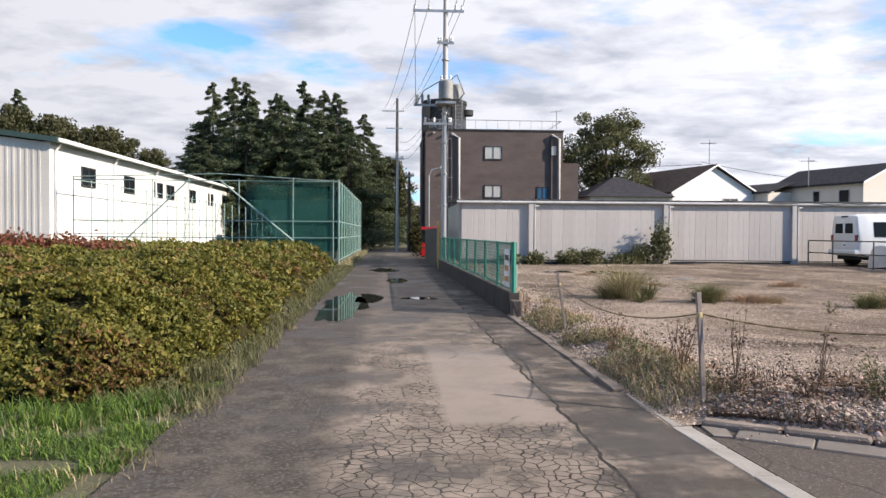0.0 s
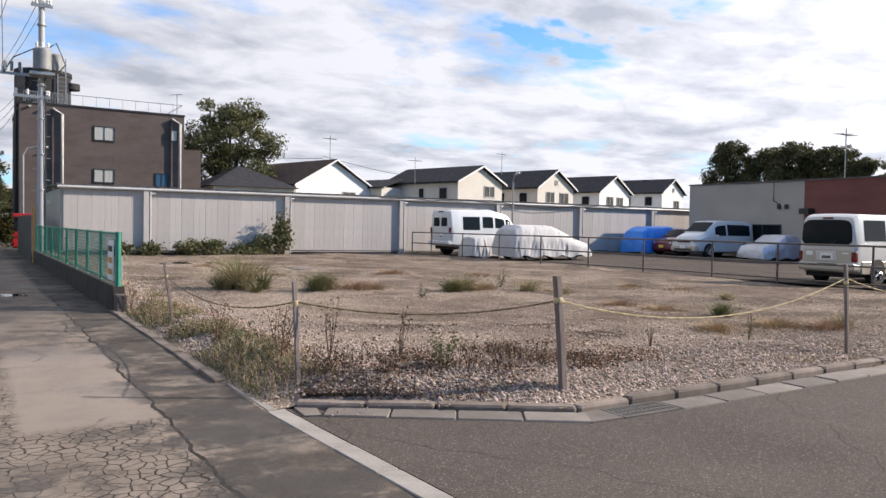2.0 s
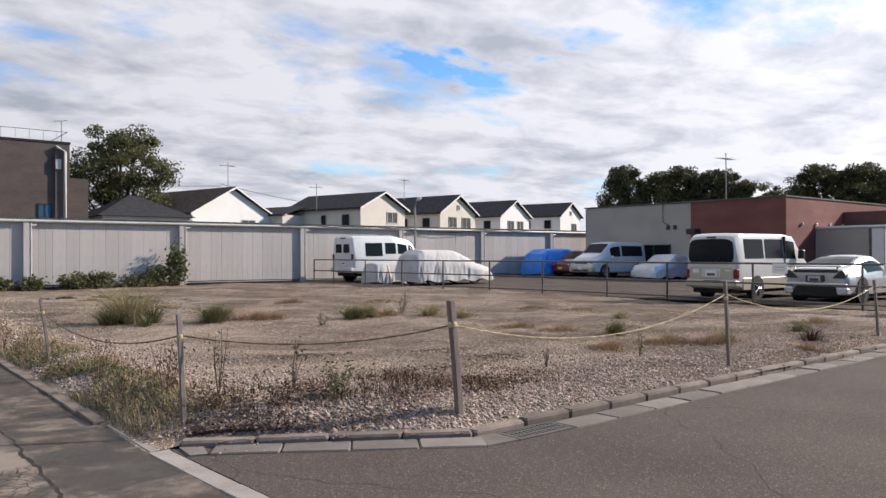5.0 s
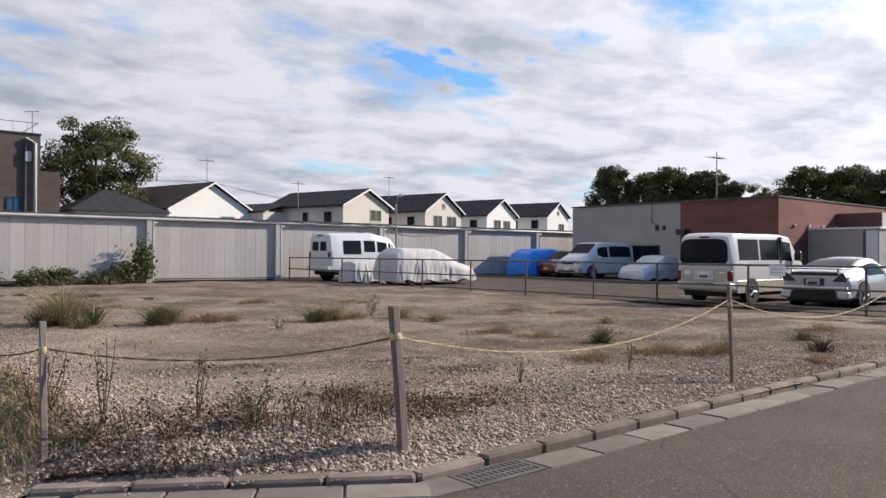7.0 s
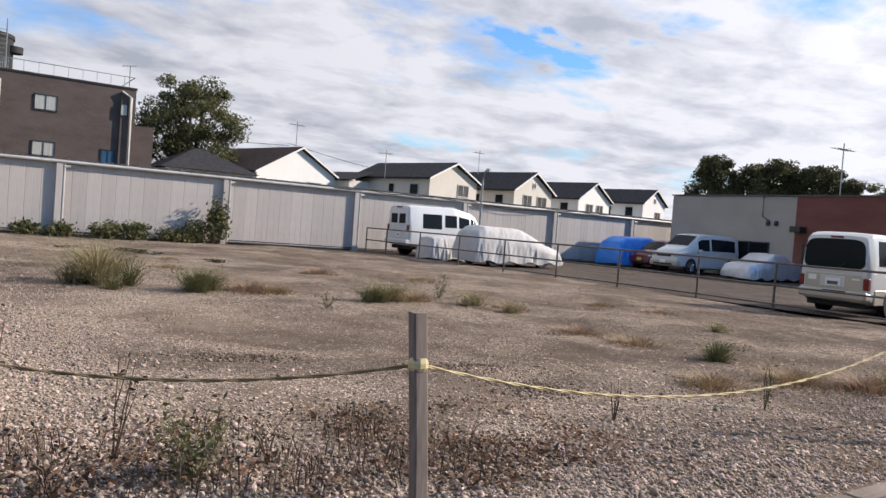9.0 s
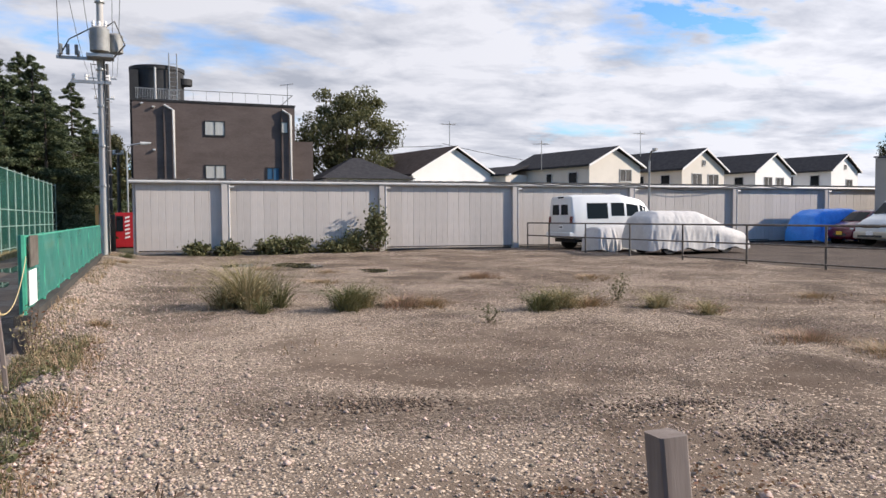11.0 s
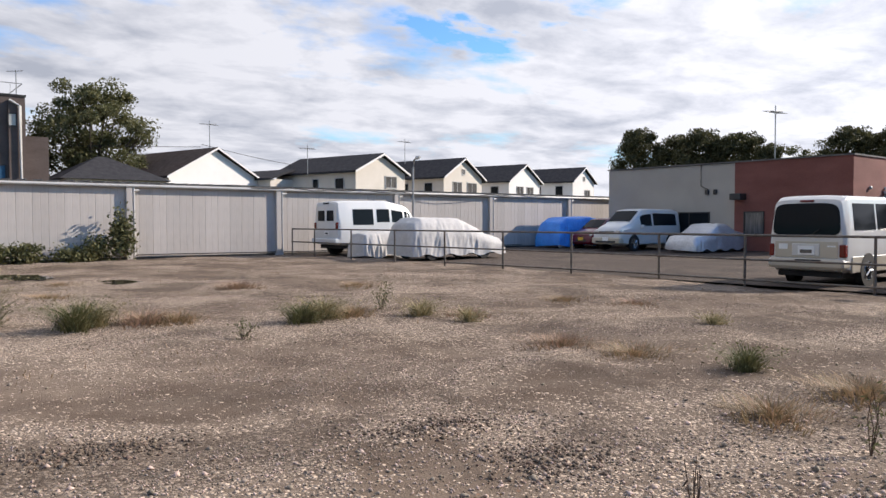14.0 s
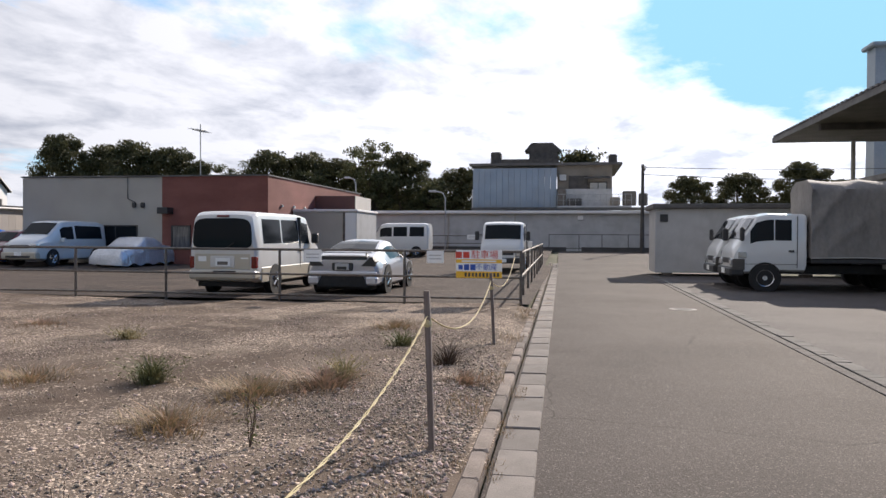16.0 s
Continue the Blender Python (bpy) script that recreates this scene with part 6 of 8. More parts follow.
# tall white conversion van by the wall
st = [(0.0, 0.6, 1.25, 2.02, 0.92, 0.78), (0.06, 0.48, 1.25, 2.16, 0.97, 0.85), (0.4, 0.42, 1.26, 2.22, 0.985, 0.86), (2.4, 0.42, 1.26, 2.25, 0.985, 0.85), (3.3, 0.42, 1.26, 2.08, 0.98, 0.8), (3.55, 0.42, 1.26, 1.95, 0.98, 0.78), (4.05, 0.42, 1.22, 1.36, 0.97, 0.78), (4.8, 0.45, 1.0, 1.16, 0.95, 0.76), (4.95, 0.55, 0.8, 1.0, 0.85, 0.7)]
dv = vehicle("conversion_van", "white high-top van with tinted side windows", "van", pose(19.75, 30.75, 0.16), st, M_WPAINT, [(0.7, 1.68, 0.0, 0.72), (1.85, 2.48, 0.12, 0.72), (2.6, 3.18, 0.12, 0.72), (3.28, 3.78, 0.05, 0.8)], [(3.58, 4.02)], (1.0, 4.0), 0.37)
for k in (-1, 1):
    part("rear_window", Geo().prism([(k * 0.08, 1.42), (k * 0.62, 1.42), (k * 0.6, 1.84), (k * 0.1, 1.84)], "x", -0.012, 0.05), M_GLASS, dv)
bx(dv, "tail_lamp", M_TAIL, -0.02, 0.1, 0.76, 0.93, 1.1, 1.36, 0.02, "", True)
bx(dv, "bumper", M_WPAINT, -0.14, 0.1, -0.95, 0.95, 0.5, 0.72, 0.04)
bx(dv, "running_board", M_WPAINT, 1.4, 3.5, 0.96, 1.06, 0.34, 0.5, 0.03, "white fibreglass running board", True)
bx(dv, "brake_lamp", M_BLACK, -0.01, 0.14, -0.2, 0.2, 2.1, 2.16, 0.01)
pl = part("number_plate", Geo().box(-0.02, -0.25, 0.85, 0.01, 0.08, 1.0), M_PAPER, dv)
part("text_bar", Geo().box(-0.024, -0.2, 0.89, -0.0205, 0.03, 0.95), M_PLASTIC, pl)
bx(dv, "underside", M_BLACK, 0.2, 4.7, -0.8, 0.8, 0.3, 0.46, 0.02)

# small red hatchback and white minivan, noses towards the lot
st = [(0.0, 0.4, 0.85, 1.3, 0.74, 0.6), (0.1, 0.25, 0.88, 1.48, 0.8, 0.62), (0.6, 0.2, 0.9, 1.54, 0.82, 0.6), (1.7, 0.2, 0.9, 1.56, 0.82, 0.6), (2.2, 0.2, 0.9, 1.5, 0.82, 0.6), (2.95, 0.2, 0.9, 1.0, 0.81, 0.66), (3.5, 0.22, 0.76, 0.86, 0.78, 0.6), (3.65, 0.34, 0.55, 0.7, 0.66, 0.5)]
rc = vehicle("hatchback", "dark red small hatchback facing the lot", "car", pose(37.5, 29.5, 0.16, 0, 0, 180), st, M_MAROON, [(0.5, 1.3, 0.12, 0.88), (1.4, 2.3, 0.12, 0.88)], [(2.24, 2.92)], (0.65, 2.95), 0.29)
bx(rc, "head_lamp", M_LENS, 3.4, 3.6, 0.45, 0.68, 0.62, 0.74, 0.03, "", True)
bx(rc, "grille", M_PLASTIC, 3.5, 3.66, -0.35, 0.35, 0.36, 0.5, 0.02)
bx(rc, "number_plate", M_SIGNY, 3.64, 3.68, -0.16, 0.16, 0.42, 0.58, 0.005, "yellow plate")
bx(rc, "mirror", M_MAROON, 2.3, 2.42, 0.82, 0.98, 0.95, 1.1, 0.03, "", True)
st = [(0.0, 0.45, 1.05, 1.66, 0.8, 0.68), (0.08, 0.3, 1.07, 1.88, 0.87, 0.74), (0.5, 0.24, 1.08, 1.97, 0.9, 0.75), (2.6, 0.24, 1.08, 1.99, 0.9, 0.75), (3.15, 0.24, 1.08, 1.93, 0.9, 0.74), (3.95, 0.24, 1.06, 1.32, 0.89, 0.74), (4.55, 0.28, 0.98, 1.12, 0.87, 0.7), (4.75, 0.34, 0.86, 0.98, 0.82, 0.64), (4.82, 0.42, 0.66, 0.82, 0.74, 0.55)]
mv = vehicle("minivan", "white minivan with dark glass facing the lot", "van", pose(37.6, 27.0, 0.16, 0, 0, 180), st, M_WPAINT, [(0.4, 2.3, 0.12, 0.85), (2.45, 3.3, 0.1, 0.8)], [(3.18, 3.92)], (0.9, 3.85), 0.35)
bx(mv, "head_lamp", M_LENS, 4.5, 4.8, 0.5, 0.8, 0.78, 0.96, 0.03, "", True)
bx(mv, "bumper", M_BEIGE, 4.55, 4.9, -0.84, 0.84, 0.32, 0.62, 0.05, "grey-beige front bumper")
bx(mv, "grille", M_PLASTIC, 4.66, 4.84, -0.45, 0.45, 0.78, 0.92, 0.02)
bx(mv, "lower_grille", M_PLASTIC, 4.8, 4.905, -0.6, 0.6, 0.36, 0.48, 0.02)
bx(mv, "number_plate", M_PAPER, 4.89, 4.915, -0.17, 0.17, 0.46, 0.62, 0.004)
bx(mv, "mirror", M_WPAINT, 3.25, 3.4, 0.9, 1.08, 1.05, 1.22, 0.03, "", True)

# small white delivery van at the back, side on
st = [(0.0, 0.45, 1.05, 1.7, 0.68, 0.6), (0.06, 0.3, 1.05, 1.86, 0.73, 0.64), (0.3, 0.25, 1.06, 1.9, 0.735, 0.64), (2.5, 0.25, 1.06, 1.9, 0.735, 0.64), (2.8, 0.25, 1.05, 1.82, 0.735, 0.63), (3.2, 0.28, 1.0, 1.2, 0.73, 0.62), (3.38, 0.36, 0.8, 0.95, 0.66, 0.55)]
kv = vehicle("delivery_van", "small white delivery van parked side on", "van", pose(47.3, 12.0, 0.12 + rise(47.3), 0, 0, 90), st, M_WPAINT, [(0.25, 1.1, 0.12, 0.85), (1.25, 2.05, 0.12, 0.85), (2.15, 2.85, 0.1, 0.8)], [(2.82, 3.18)], (0.7, 2.75), 0.27)


def truck(name, label, m, canvas):
    st = [(0.0, 0.6, 1.2, 1.97, 0.83, 0.79), (0.04, 0.5, 1.2, 2.0, 0.845, 0.8), (0.9, 0.5, 1.2, 2.02, 0.85, 0.8), (1.2, 0.46, 1.18, 1.95, 0.85, 0.79), (1.64, 0.44, 1.13, 1.24, 0.85, 0.8), (1.74, 0.42, 0.95, 1.1, 0.85, 0.78), (1.78, 0.44, 0.8, 0.95, 0.83, 0.72)]
    t = vehicle(name, label, "truck", m, st, M_WPAINT, [(0.36, 0.76, 0.16, 0.9), (0.79, 1.36, 0.16, 0.9)], [(1.22, 1.6)], (1.0,), 0.35, spoked=False, w_tyre=0.2)
    for k in (-1, 1):
        part("corner_panel", Geo().box(1.5, k * 0.838, 0.55, 1.8, k * 0.866, 0.84, 0.02), M_DARKPOLE, t, "dark grey lower corner panel")
        part("sill_seam", Geo().box(0.22, k * 0.84, 0.7, 1.48, k * 0.8535, 0.712), M_RAIL, t)
        part("door_seam", Geo().box(0.22, k * 0.84, 0.62, 0.235, k * 0.856, 1.95), M_PLASTIC, t)
        part("door_handle", Geo().box(0.3, k * 0.85, 1.02, 0.44, k * 0.872, 1.07, 0.008), M_PLASTIC, t)
        part("corner_lamp", Geo().box(1.45, k * 0.835, 0.86, 1.66, k * 0.862, 1.02, 0.01), M_LENS, t)
    bx(t, "chassis", M_BLACK, -3.6, 0.9, -0.4, 0.4, 0.45, 0.68, 0.02)
    bx(t, "front_bumper", M_PLASTIC, 1.5, 1.86, -0.84, 0.84, 0.4, 0.62, 0.04, "dark bumper")
    bx(t, "head_lamp", M_LENS, 1.6, 1.83, 0.5, 0.8, 0.66, 0.84, 0.03, "", True)
    bx(t, "grille", M_PLASTIC, 1.72, 1.8, -0.45, 0.45, 0.72, 0.86, 0.01)
    bx(t, "mirror", M_PLASTIC, 1.55, 1.65, 0.92, 1.08, 1.3, 1.65, 0.03, "", True)
    bx(t, "mirror_stay", M_PLASTIC, 1.55, 1.58, 0.8, 0.95, 1.5, 1.53, 0.005, "", True)
    bx(t, "number_plate", M_PAPER, 1.85, 1.875, -0.18, 0.18, 0.44, 0.58, 0.004)
    bx(t, "bed", M_PLASTIC, -3.7, -0.1, -0.88, 0.88, 0.74, 0.86, 0.02)
    for k in (-1, 1):
        part("rear_wheel", Geo().lathe([(0.2, -0.15), (0.34, -0.15), (0.35, -0.1), (0.35, 0.1), (0.34, 0.15), (0.2, 0.15)], (-2.4, k * 0.68, 0.35), "y", 26), M_BLACK, t, "", 40)
        part("rear_rim", Geo().lathe([(0.21, 0), (0.19, k * 0.02), (0.05, -k * 0.05)], (-2.4, k * 0.8, 0.35), "y", 20), M_STEEL, t)
        part("mudguard", Geo().box(-2.9, k * 0.5, 0.6, -1.9, k * 0.86, 0.74, 0.02), M_WPAINT, t)
    if canvas:
        rings = []
        for i in range(74):
            x = -3.72 + 3.64 * i / 73
            fall = -0.06 * abs(math.sin(i * math.pi / 24))
            p2 = 0.05 * math.sin(i * 0.76 + 1.3)
            half = []
            for q in range(13):
                z = 0.87 + 1.75 * q / 12
                u = x * 1.25 + z * 1.1
                ridge = max(0.0, math.sin(5.2 * u + 1.4 * math.sin(2.3 * x))) ** 3 * min(1.0, 3.2 * q / 12) * min(1.0, 0.4 + 0.6 * math.sin(1.1 * x + 2.0) ** 2)
                half.append((0.9 + 0.2 * p2 * math.sin(q * math.pi / 12) + 0.085 * ridge, z))
            half += [(0.8, 2.78 + fall), (0.45, 2.9 + fall)]
            rings.append([(x, y, z) for y, z in half] + [(x, -y, z) for y, z in half[::-1]])
        part("canvas_cover", Geo().loft(rings), M_CANVAS, t, "grey canvas cargo cover with slack folds", 50)
        for k in (-1, 1):
            part("lashing", Geo().tube([(-3.7, k * 0.91, 0.9), (-2.4, k * 0.92, 0.86), (-1.2, k * 0.92, 0.9), (-0.1, k * 0.91, 0.87)], 0.012, 5), M_TRIM, t)
    else:
        for k in (-1, 1):
            part("side_board", Geo().box(-3.7, k * 0.86, 0.86, -0.1, k * 0.9, 1.24, 0.01), M_WPAINT, t)
        part("head_board", Geo().box(-0.14, -0.86, 0.86, -0.1, 0.86, 1.6, 0.01), M_STEEL, t)
    return t


M_CANVAS = material("grey_canvas", (0.18, 0.168, 0.158), (0.26, 0.243, 0.228), rough=0.8, scale=1.6, fine=14, bump=0.5, height=0.03, stretch=(1, 1, 0.6))
truck("covered_truck", "white light truck with a grey canvas cargo cover", pose(27.9, -2.55, 0.016, 0, 0, 90) @ Matrix.Scale(1.1, 4), True)
truck("light_truck", "white light truck standing beside another under the canopy", pose(30.1, -2.5, 0.016, 0, 0, 90) @ Matrix.Scale(1.1, 4), False)
truck("flatbed_truck", "white flatbed light truck facing the lot", pose(35.4, 6.6, 0.1, 0, 0, 180), False)


# ---- covered vehicles ----
M_COVER = material("grey_car_cover", (0.48, 0.46, 0.44), (0.62, 0.6, 0.575), rough=0.75, scale=1.5, fine=10, bump=0.4, height=0.02, dirt=0.3, dirt_col=(0.27, 0.255, 0.24))
M_COVERS = material("silver_car_cover", (0.5, 0.505, 0.52), (0.68, 0.685, 0.7), rough=0.32, scale=1.5, fine=10, bump=0.9, height=0.03, metal=0.4)
M_TARP = material("blue_tarp", (0.03, 0.22, 0.72), (0.06, 0.34, 0.92), rough=0.4, scale=2.0, fine=12, bump=0.5, height=0.03)


def covered(name, label, m, prof, width, mat, wheels=(), hem=0.06, seed=0):
    """prof: (x, top height). A draped sheet over a vehicle, with folds that deepen towards the hem."""
    c = thing(name, label, "covered car", m, group="covered vehicles")
    n, k = 110, 19
    xs = np.linspace(prof[0][0], prof[-1][0], n)
    tops = np.interp(xs, [p[0] for p in prof], [p[1] for p in prof])
    rings = []
    for i, x in enumerate(xs):
        ring = []
        endt = min(1.0, 6.0 * min(i, n - 1 - i) / n)
        for j in range(2 * k + 1):
            u = j / k - 1
            s = abs(u)
            side = 1 if u > 0 else -1
            w = width / 2 * (0.86 + 0.14 * endt ** 0.5)
            if s < 0.45:
                y, z = w * 0.74 * s / 0.45, tops[i] - 0.05 * (s / 0.45) ** 2
            else:
                t = (s - 0.45) / 0.55
                h = hem + 0.05 * math.sin(x * 6 + seed) * side
                y, z = w * (0.74 + 0.26 * min(1, t * 2.4) ** 0.7), (tops[i] - 0.05) * (1 - t) + h * t
            q = seed + (2.0 if side > 0 else 5.0)
            gather = min(1.0, max(0.0, 2.6 * noise.noise((x * 0.9 + 0.3 * z, q + 9.0, 0.0)) + 0.25))
            fold = 0.5 * noise.noise((x * 1.4 + z * 1.0, q, z * 0.5)) + gather * (1.5 * (0.4 - abs(noise.noise((x * 5.5 - z * 1.3, q, z * 0.4)))) + 0.5 * noise.noise((x * 13 + z * 2.0, q, z * 0.6))) + 0.12 * noise.noise((x * 9, q, z * 2.0))
            y += 0.15 * fold * max(0.0, s - 0.3)
            z += 0.02 * noise.noise((x * 4, y * 5, seed + 3))
            xx = x + 0.05 * noise.noise((seed, y * 4, z * 2)) * (1 - endt)
            ring.append((xx, side * y if u else 0.0, z))
        rings.append(ring)
    m2 = 2 * k + 1
    v = [p for r in rings for p in r]
    f = [(a * m2 + i, a * m2 + i + 1, (a + 1) * m2 + i + 1, (a + 1) * m2 + i) for a in range(n - 1) for i in range(m2 - 1)]
    f.append(tuple(range(m2)))
    f.append(tuple((n - 1) * m2 + i for i in range(m2))[::-1])
    part("cover", Geo().add(v, f), mat, c, "", 60)
    for x in wheels:
        for q in (-1, 1):
            part("wheel", Geo().lathe([(0.18, -0.09), (0.29, -0.09), (0.3, -0.05), (0.3, 0.05), (0.29, 0.09), (0.18, 0.09)], (x, q * (width / 2 - 0.12), 0.3), "y", 22), M_BLACK, c)
    part("under_body", Geo().box(prof[0][0] + 0.25, -width / 2 + 0.25, 0.18, prof[-1][0] - 0.25, width / 2 - 0.25, 0.5), M_BLACK, c)
    return c


covered("covered_wagon", "wagon under a draped grey car cover, wheels showing", pose(20.2, 26.3, 0.14), [(0, 0.75), (0.15, 1.35), (0.5, 1.56), (2.3, 1.55), (3.2, 1.2), (3.6, 1.0), (4.4, 0.8), (4.55, 0.5)], 1.75, M_COVER, (0.9, 3.4), hem=0.18, seed=1)
covered("covered_trailer", "low vehicle under a grey cover beside the wagon", pose(19.75, 28.55, 0.15), [(0, 0.6), (0.15, 0.95), (1.2, 1.1), (2.1, 1.2), (2.6, 1.0), (2.75, 0.5)], 1.3, M_COVER, (0.6,), seed=4)
covered("covered_coupe", "low car under a shiny silver cover", pose(33.7, 23.6, 0.14), [(0, 0.5), (0.2, 0.78), (1.2, 0.95), (1.9, 1.3), (2.7, 1.3), (3.5, 0.98), (4.2, 0.9), (4.35, 0.5)], 1.8, M_COVERS, (0.8, 3.5), hem=0.1, seed=7)
bt = covered("tarped_car", "car wrapped in a bright blue tarpaulin", pose(33.2, 31.2, 0.16), [(0, 0.9), (0.2, 1.35), (0.8, 1.62), (2.6, 1.66), (3.3, 1.55), (3.8, 1.3), (4.0, 0.9)], 1.9, M_TARP, (), hem=0.12, seed=11)
part("skirt", Geo().box(0.02, -0.85, 0.02, 2.0, -0.7, 0.5, 0.05), M_COVER, bt, "white sheet under the tarpaulin")


# ---- plants ----
RNG = np.random.default_rng(7)


def leaf_mesh(name, c, size, mat, flat=0.0, longish=0.55):
    """Diamond-shaped leaves at the points c, turned at random."""
    n = len(c)
    u = RNG.normal(size=(n, 3))
    u[:, 2] *= 1 - flat
    u /= np.linalg.norm(u, axis=1)[:, None]
    w = np.cross(u, RNG.normal(size=(n, 3)))
    w /= np.linalg.norm(w, axis=1)[:, None] + 1e-9
    s = (np.asarray(size) * RNG.uniform(0.6, 1.3, n))[:, None]
    v = np.stack([c - u * s, c + w * s * longish, c + u * s, c - w * s * longish], 1).reshape(-1, 3)
    return big_mesh(name, v, np.arange(4 * n).reshape(n, 4), mat)


def blade_mesh(name, base, h, mat, width=0.006, lean=0.4):
    """Grass blades: two bent segments each."""
    n = len(base)
    a = RNG.uniform(0, 2 * np.pi, n)
    d = np.stack([np.cos(a), np.sin(a), np.zeros(n)], 1)
    side = np.stack([-np.sin(a + RNG.normal(0, 0.6, n)), np.cos(a), np.zeros(n)], 1) * width
    h = np.asarray(h)[:, None] * np.ones((n, 1))
    up = np.array([[0, 0, 1.0]])
    k = RNG.uniform(0.2, 1.0, (n, 1)) * lean
    mid = base + up * h * 0.55 + d * h * k * 0.3
    tip = base + up * h * (1 - 0.25 * k) + d * h * k
    v = np.stack([base - side, base + side, mid - side * 0.8, mid + side * 0.8, tip], 1).reshape(-1, 3)
    i = np.arange(n)[:, None] * 5
    f = np.concatenate([i + [0, 1, 3], i + [0, 3, 2], i + [2, 3, 4]], 0)
    return big_mesh(name, v, f, mat)


def leafy(name, c1, c2, island=0.35, trans=0.25, rough=0.6):
    return material(name, c1, c2, rough=rough, scale=2.5, fine=25, bump=0, island=island, trans=trans, spec=0.3)


M_HEDGE = leafy("hedge_leaf", (0.085, 0.095, 0.016), (0.2, 0.18, 0.034), 0.45)
M_HEDGER = leafy("russet_leaf", (0.12, 0.075, 0.024), (0.19, 0.105, 0.036), 0.3)
M_REDLEAF = leafy("dark_red_leaf", (0.12, 0.042, 0.022), (0.22, 0.09, 0.045), 0.4)
# near-black foliage colour that paints the shade between the hedge's leaves
M_INNER = material("shade_dark_foliage", (0.018, 0.018, 0.007), (0.045, 0.038, 0.015), spec=0.05, rough=0.95, scale=6, fine=30, bump=0.6, height=0.03)
M_GRASS = leafy("fresh_grass", (0.06, 0.12, 0.016), (0.13, 0.2, 0.035), 0.4)
M_DRY = leafy("dry_grass", (0.24, 0.17, 0.098), (0.4, 0.295, 0.175), 0.4)
M_OLIVEGRASS = leafy("pale_weed", (0.22, 0.19, 0.095), (0.4, 0.34, 0.19), 0.4)
M_WEED = leafy("green_weed", (0.085, 0.095, 0.038), (0.18, 0.17, 0.08), 0.35)
M_RUST = leafy("rusty_weed", (0.13, 0.07, 0.04), (0.22, 0.13, 0.07), 0.35)
M_STRAW = leafy("straw_grass", (0.25, 0.168, 0.11), (0.42, 0.3, 0.205), 0.4)
M_STEM = material("dead_stem", (0.07, 0.045, 0.03), (0.13, 0.09, 0.06), rough=0.9, scale=5, fine=30, bump=0.2, island=0.3)
M_CEDAR = leafy("conifer_needles", (0.046, 0.066, 0.032), (0.11, 0.132, 0.062), 0.5, 0.2)
M_BROAD = leafy("broad_leaf", (0.048, 0.05, 0.02), (0.105, 0.1, 0.042), 0.35, 0.25)
M_BROAD2 = leafy("yellowing_leaf", (0.08, 0.086, 0.036), (0.16, 0.155, 0.07), 0.35, 0.35)
M_BARK = material("bark", (0.05, 0.038, 0.03), (0.1, 0.08, 0.06), rough=0.95, scale=4, fine=30, bump=0.8, height=0.02, stretch=(1, 1, 0.3))


def hedge_top(x, y):
    front = min(max((y - 6.9 - 0.5 * noise.noise((x * 0.9, 3.0, 1.0))) / 1.5, 0), 1)
    right = min(max((-1.55 - 0.018 * (y - 7) - x + 0.4 * noise.noise((y * 0.8, 7.0, 1.0))) / 1.2, 0), 1)
    e = math.sqrt(front * right)
    lump = 0.2 * noise.noise((x * 0.8, y * 0.8, 0.0)) + 0.22 * noise.noise((x * 2.0, y * 2.0, 4.0))
    lump -= 0.5 * max(0.0, noise.noise((x * 1.1, y * 1.1, 21.0)) - 0.22)
    return e * (0.98 + lump)


hd = thing("hedge", "broad unclipped azalea hedge with olive and russet leaves", "hedge", pose(0, 0, 0), kind="stuff")
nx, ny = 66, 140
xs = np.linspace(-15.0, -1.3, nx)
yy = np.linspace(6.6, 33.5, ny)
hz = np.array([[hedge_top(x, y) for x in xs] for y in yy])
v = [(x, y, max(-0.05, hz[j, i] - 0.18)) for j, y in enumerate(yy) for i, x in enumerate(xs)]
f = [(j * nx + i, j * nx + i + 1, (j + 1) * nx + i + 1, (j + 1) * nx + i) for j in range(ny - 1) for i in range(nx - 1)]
# one dark sheet below the leaves stands in for the hedge's inner shade
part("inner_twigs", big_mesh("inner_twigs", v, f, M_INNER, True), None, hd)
pts, sizes = [], []
for n_, y0, y1, s in ((76000, 6.7, 11.0, 0.031), (60000, 11.0, 18.0, 0.046), (32000, 18.0, 33.0, 0.085)):
    n_ //= 13
    y = RNG.uniform(y0, y1, n_)
    lo = np.maximum(-15.0, 0.35 - (y + 1.0) * 0.56)
    x = lo + (-1.35 - lo) * RNG.uniform(0, 1, n_)
    z = np.array([hedge_top(a, b) for a, b in zip(x, y)])
    keep = z > 0.05
    gap = np.array([noise.noise((a * 2.6, b * 2.6, 8.0)) for a, b in zip(x, y)])
    depth = RNG.exponential(0.06, n_)
    z = z - np.minimum(depth, z * 0.9) + 0.05 * gap
    keep &= gap > -0.36
    sprig = np.repeat(np.stack([x, y, z], 1)[keep], 17, 0)
    ball = RNG.normal(size=sprig.shape)
    ball /= np.linalg.norm(ball, axis=1)[:, None]
    sprig = sprig + ball * [1.9 * s, 1.9 * s, 1.2 * s] * RNG.uniform(0.35, 1.1, (len(sprig), 1))
    pts.append(sprig)
    sizes.append(s * RNG.uniform(0.6, 1.15, len(sprig)))
pts, sizes = np.concatenate(pts), np.concatenate(sizes)
patch = np.array([noise.noise((a * 0.7, b * 0.7, 12.0)) for a, b, _ in pts]) + RNG.normal(0, 0.25, len(pts))
red = patch > 0.38
part("leaves", leaf_mesh("leaves", pts[~red], sizes[~red], M_HEDGE), None, hd)
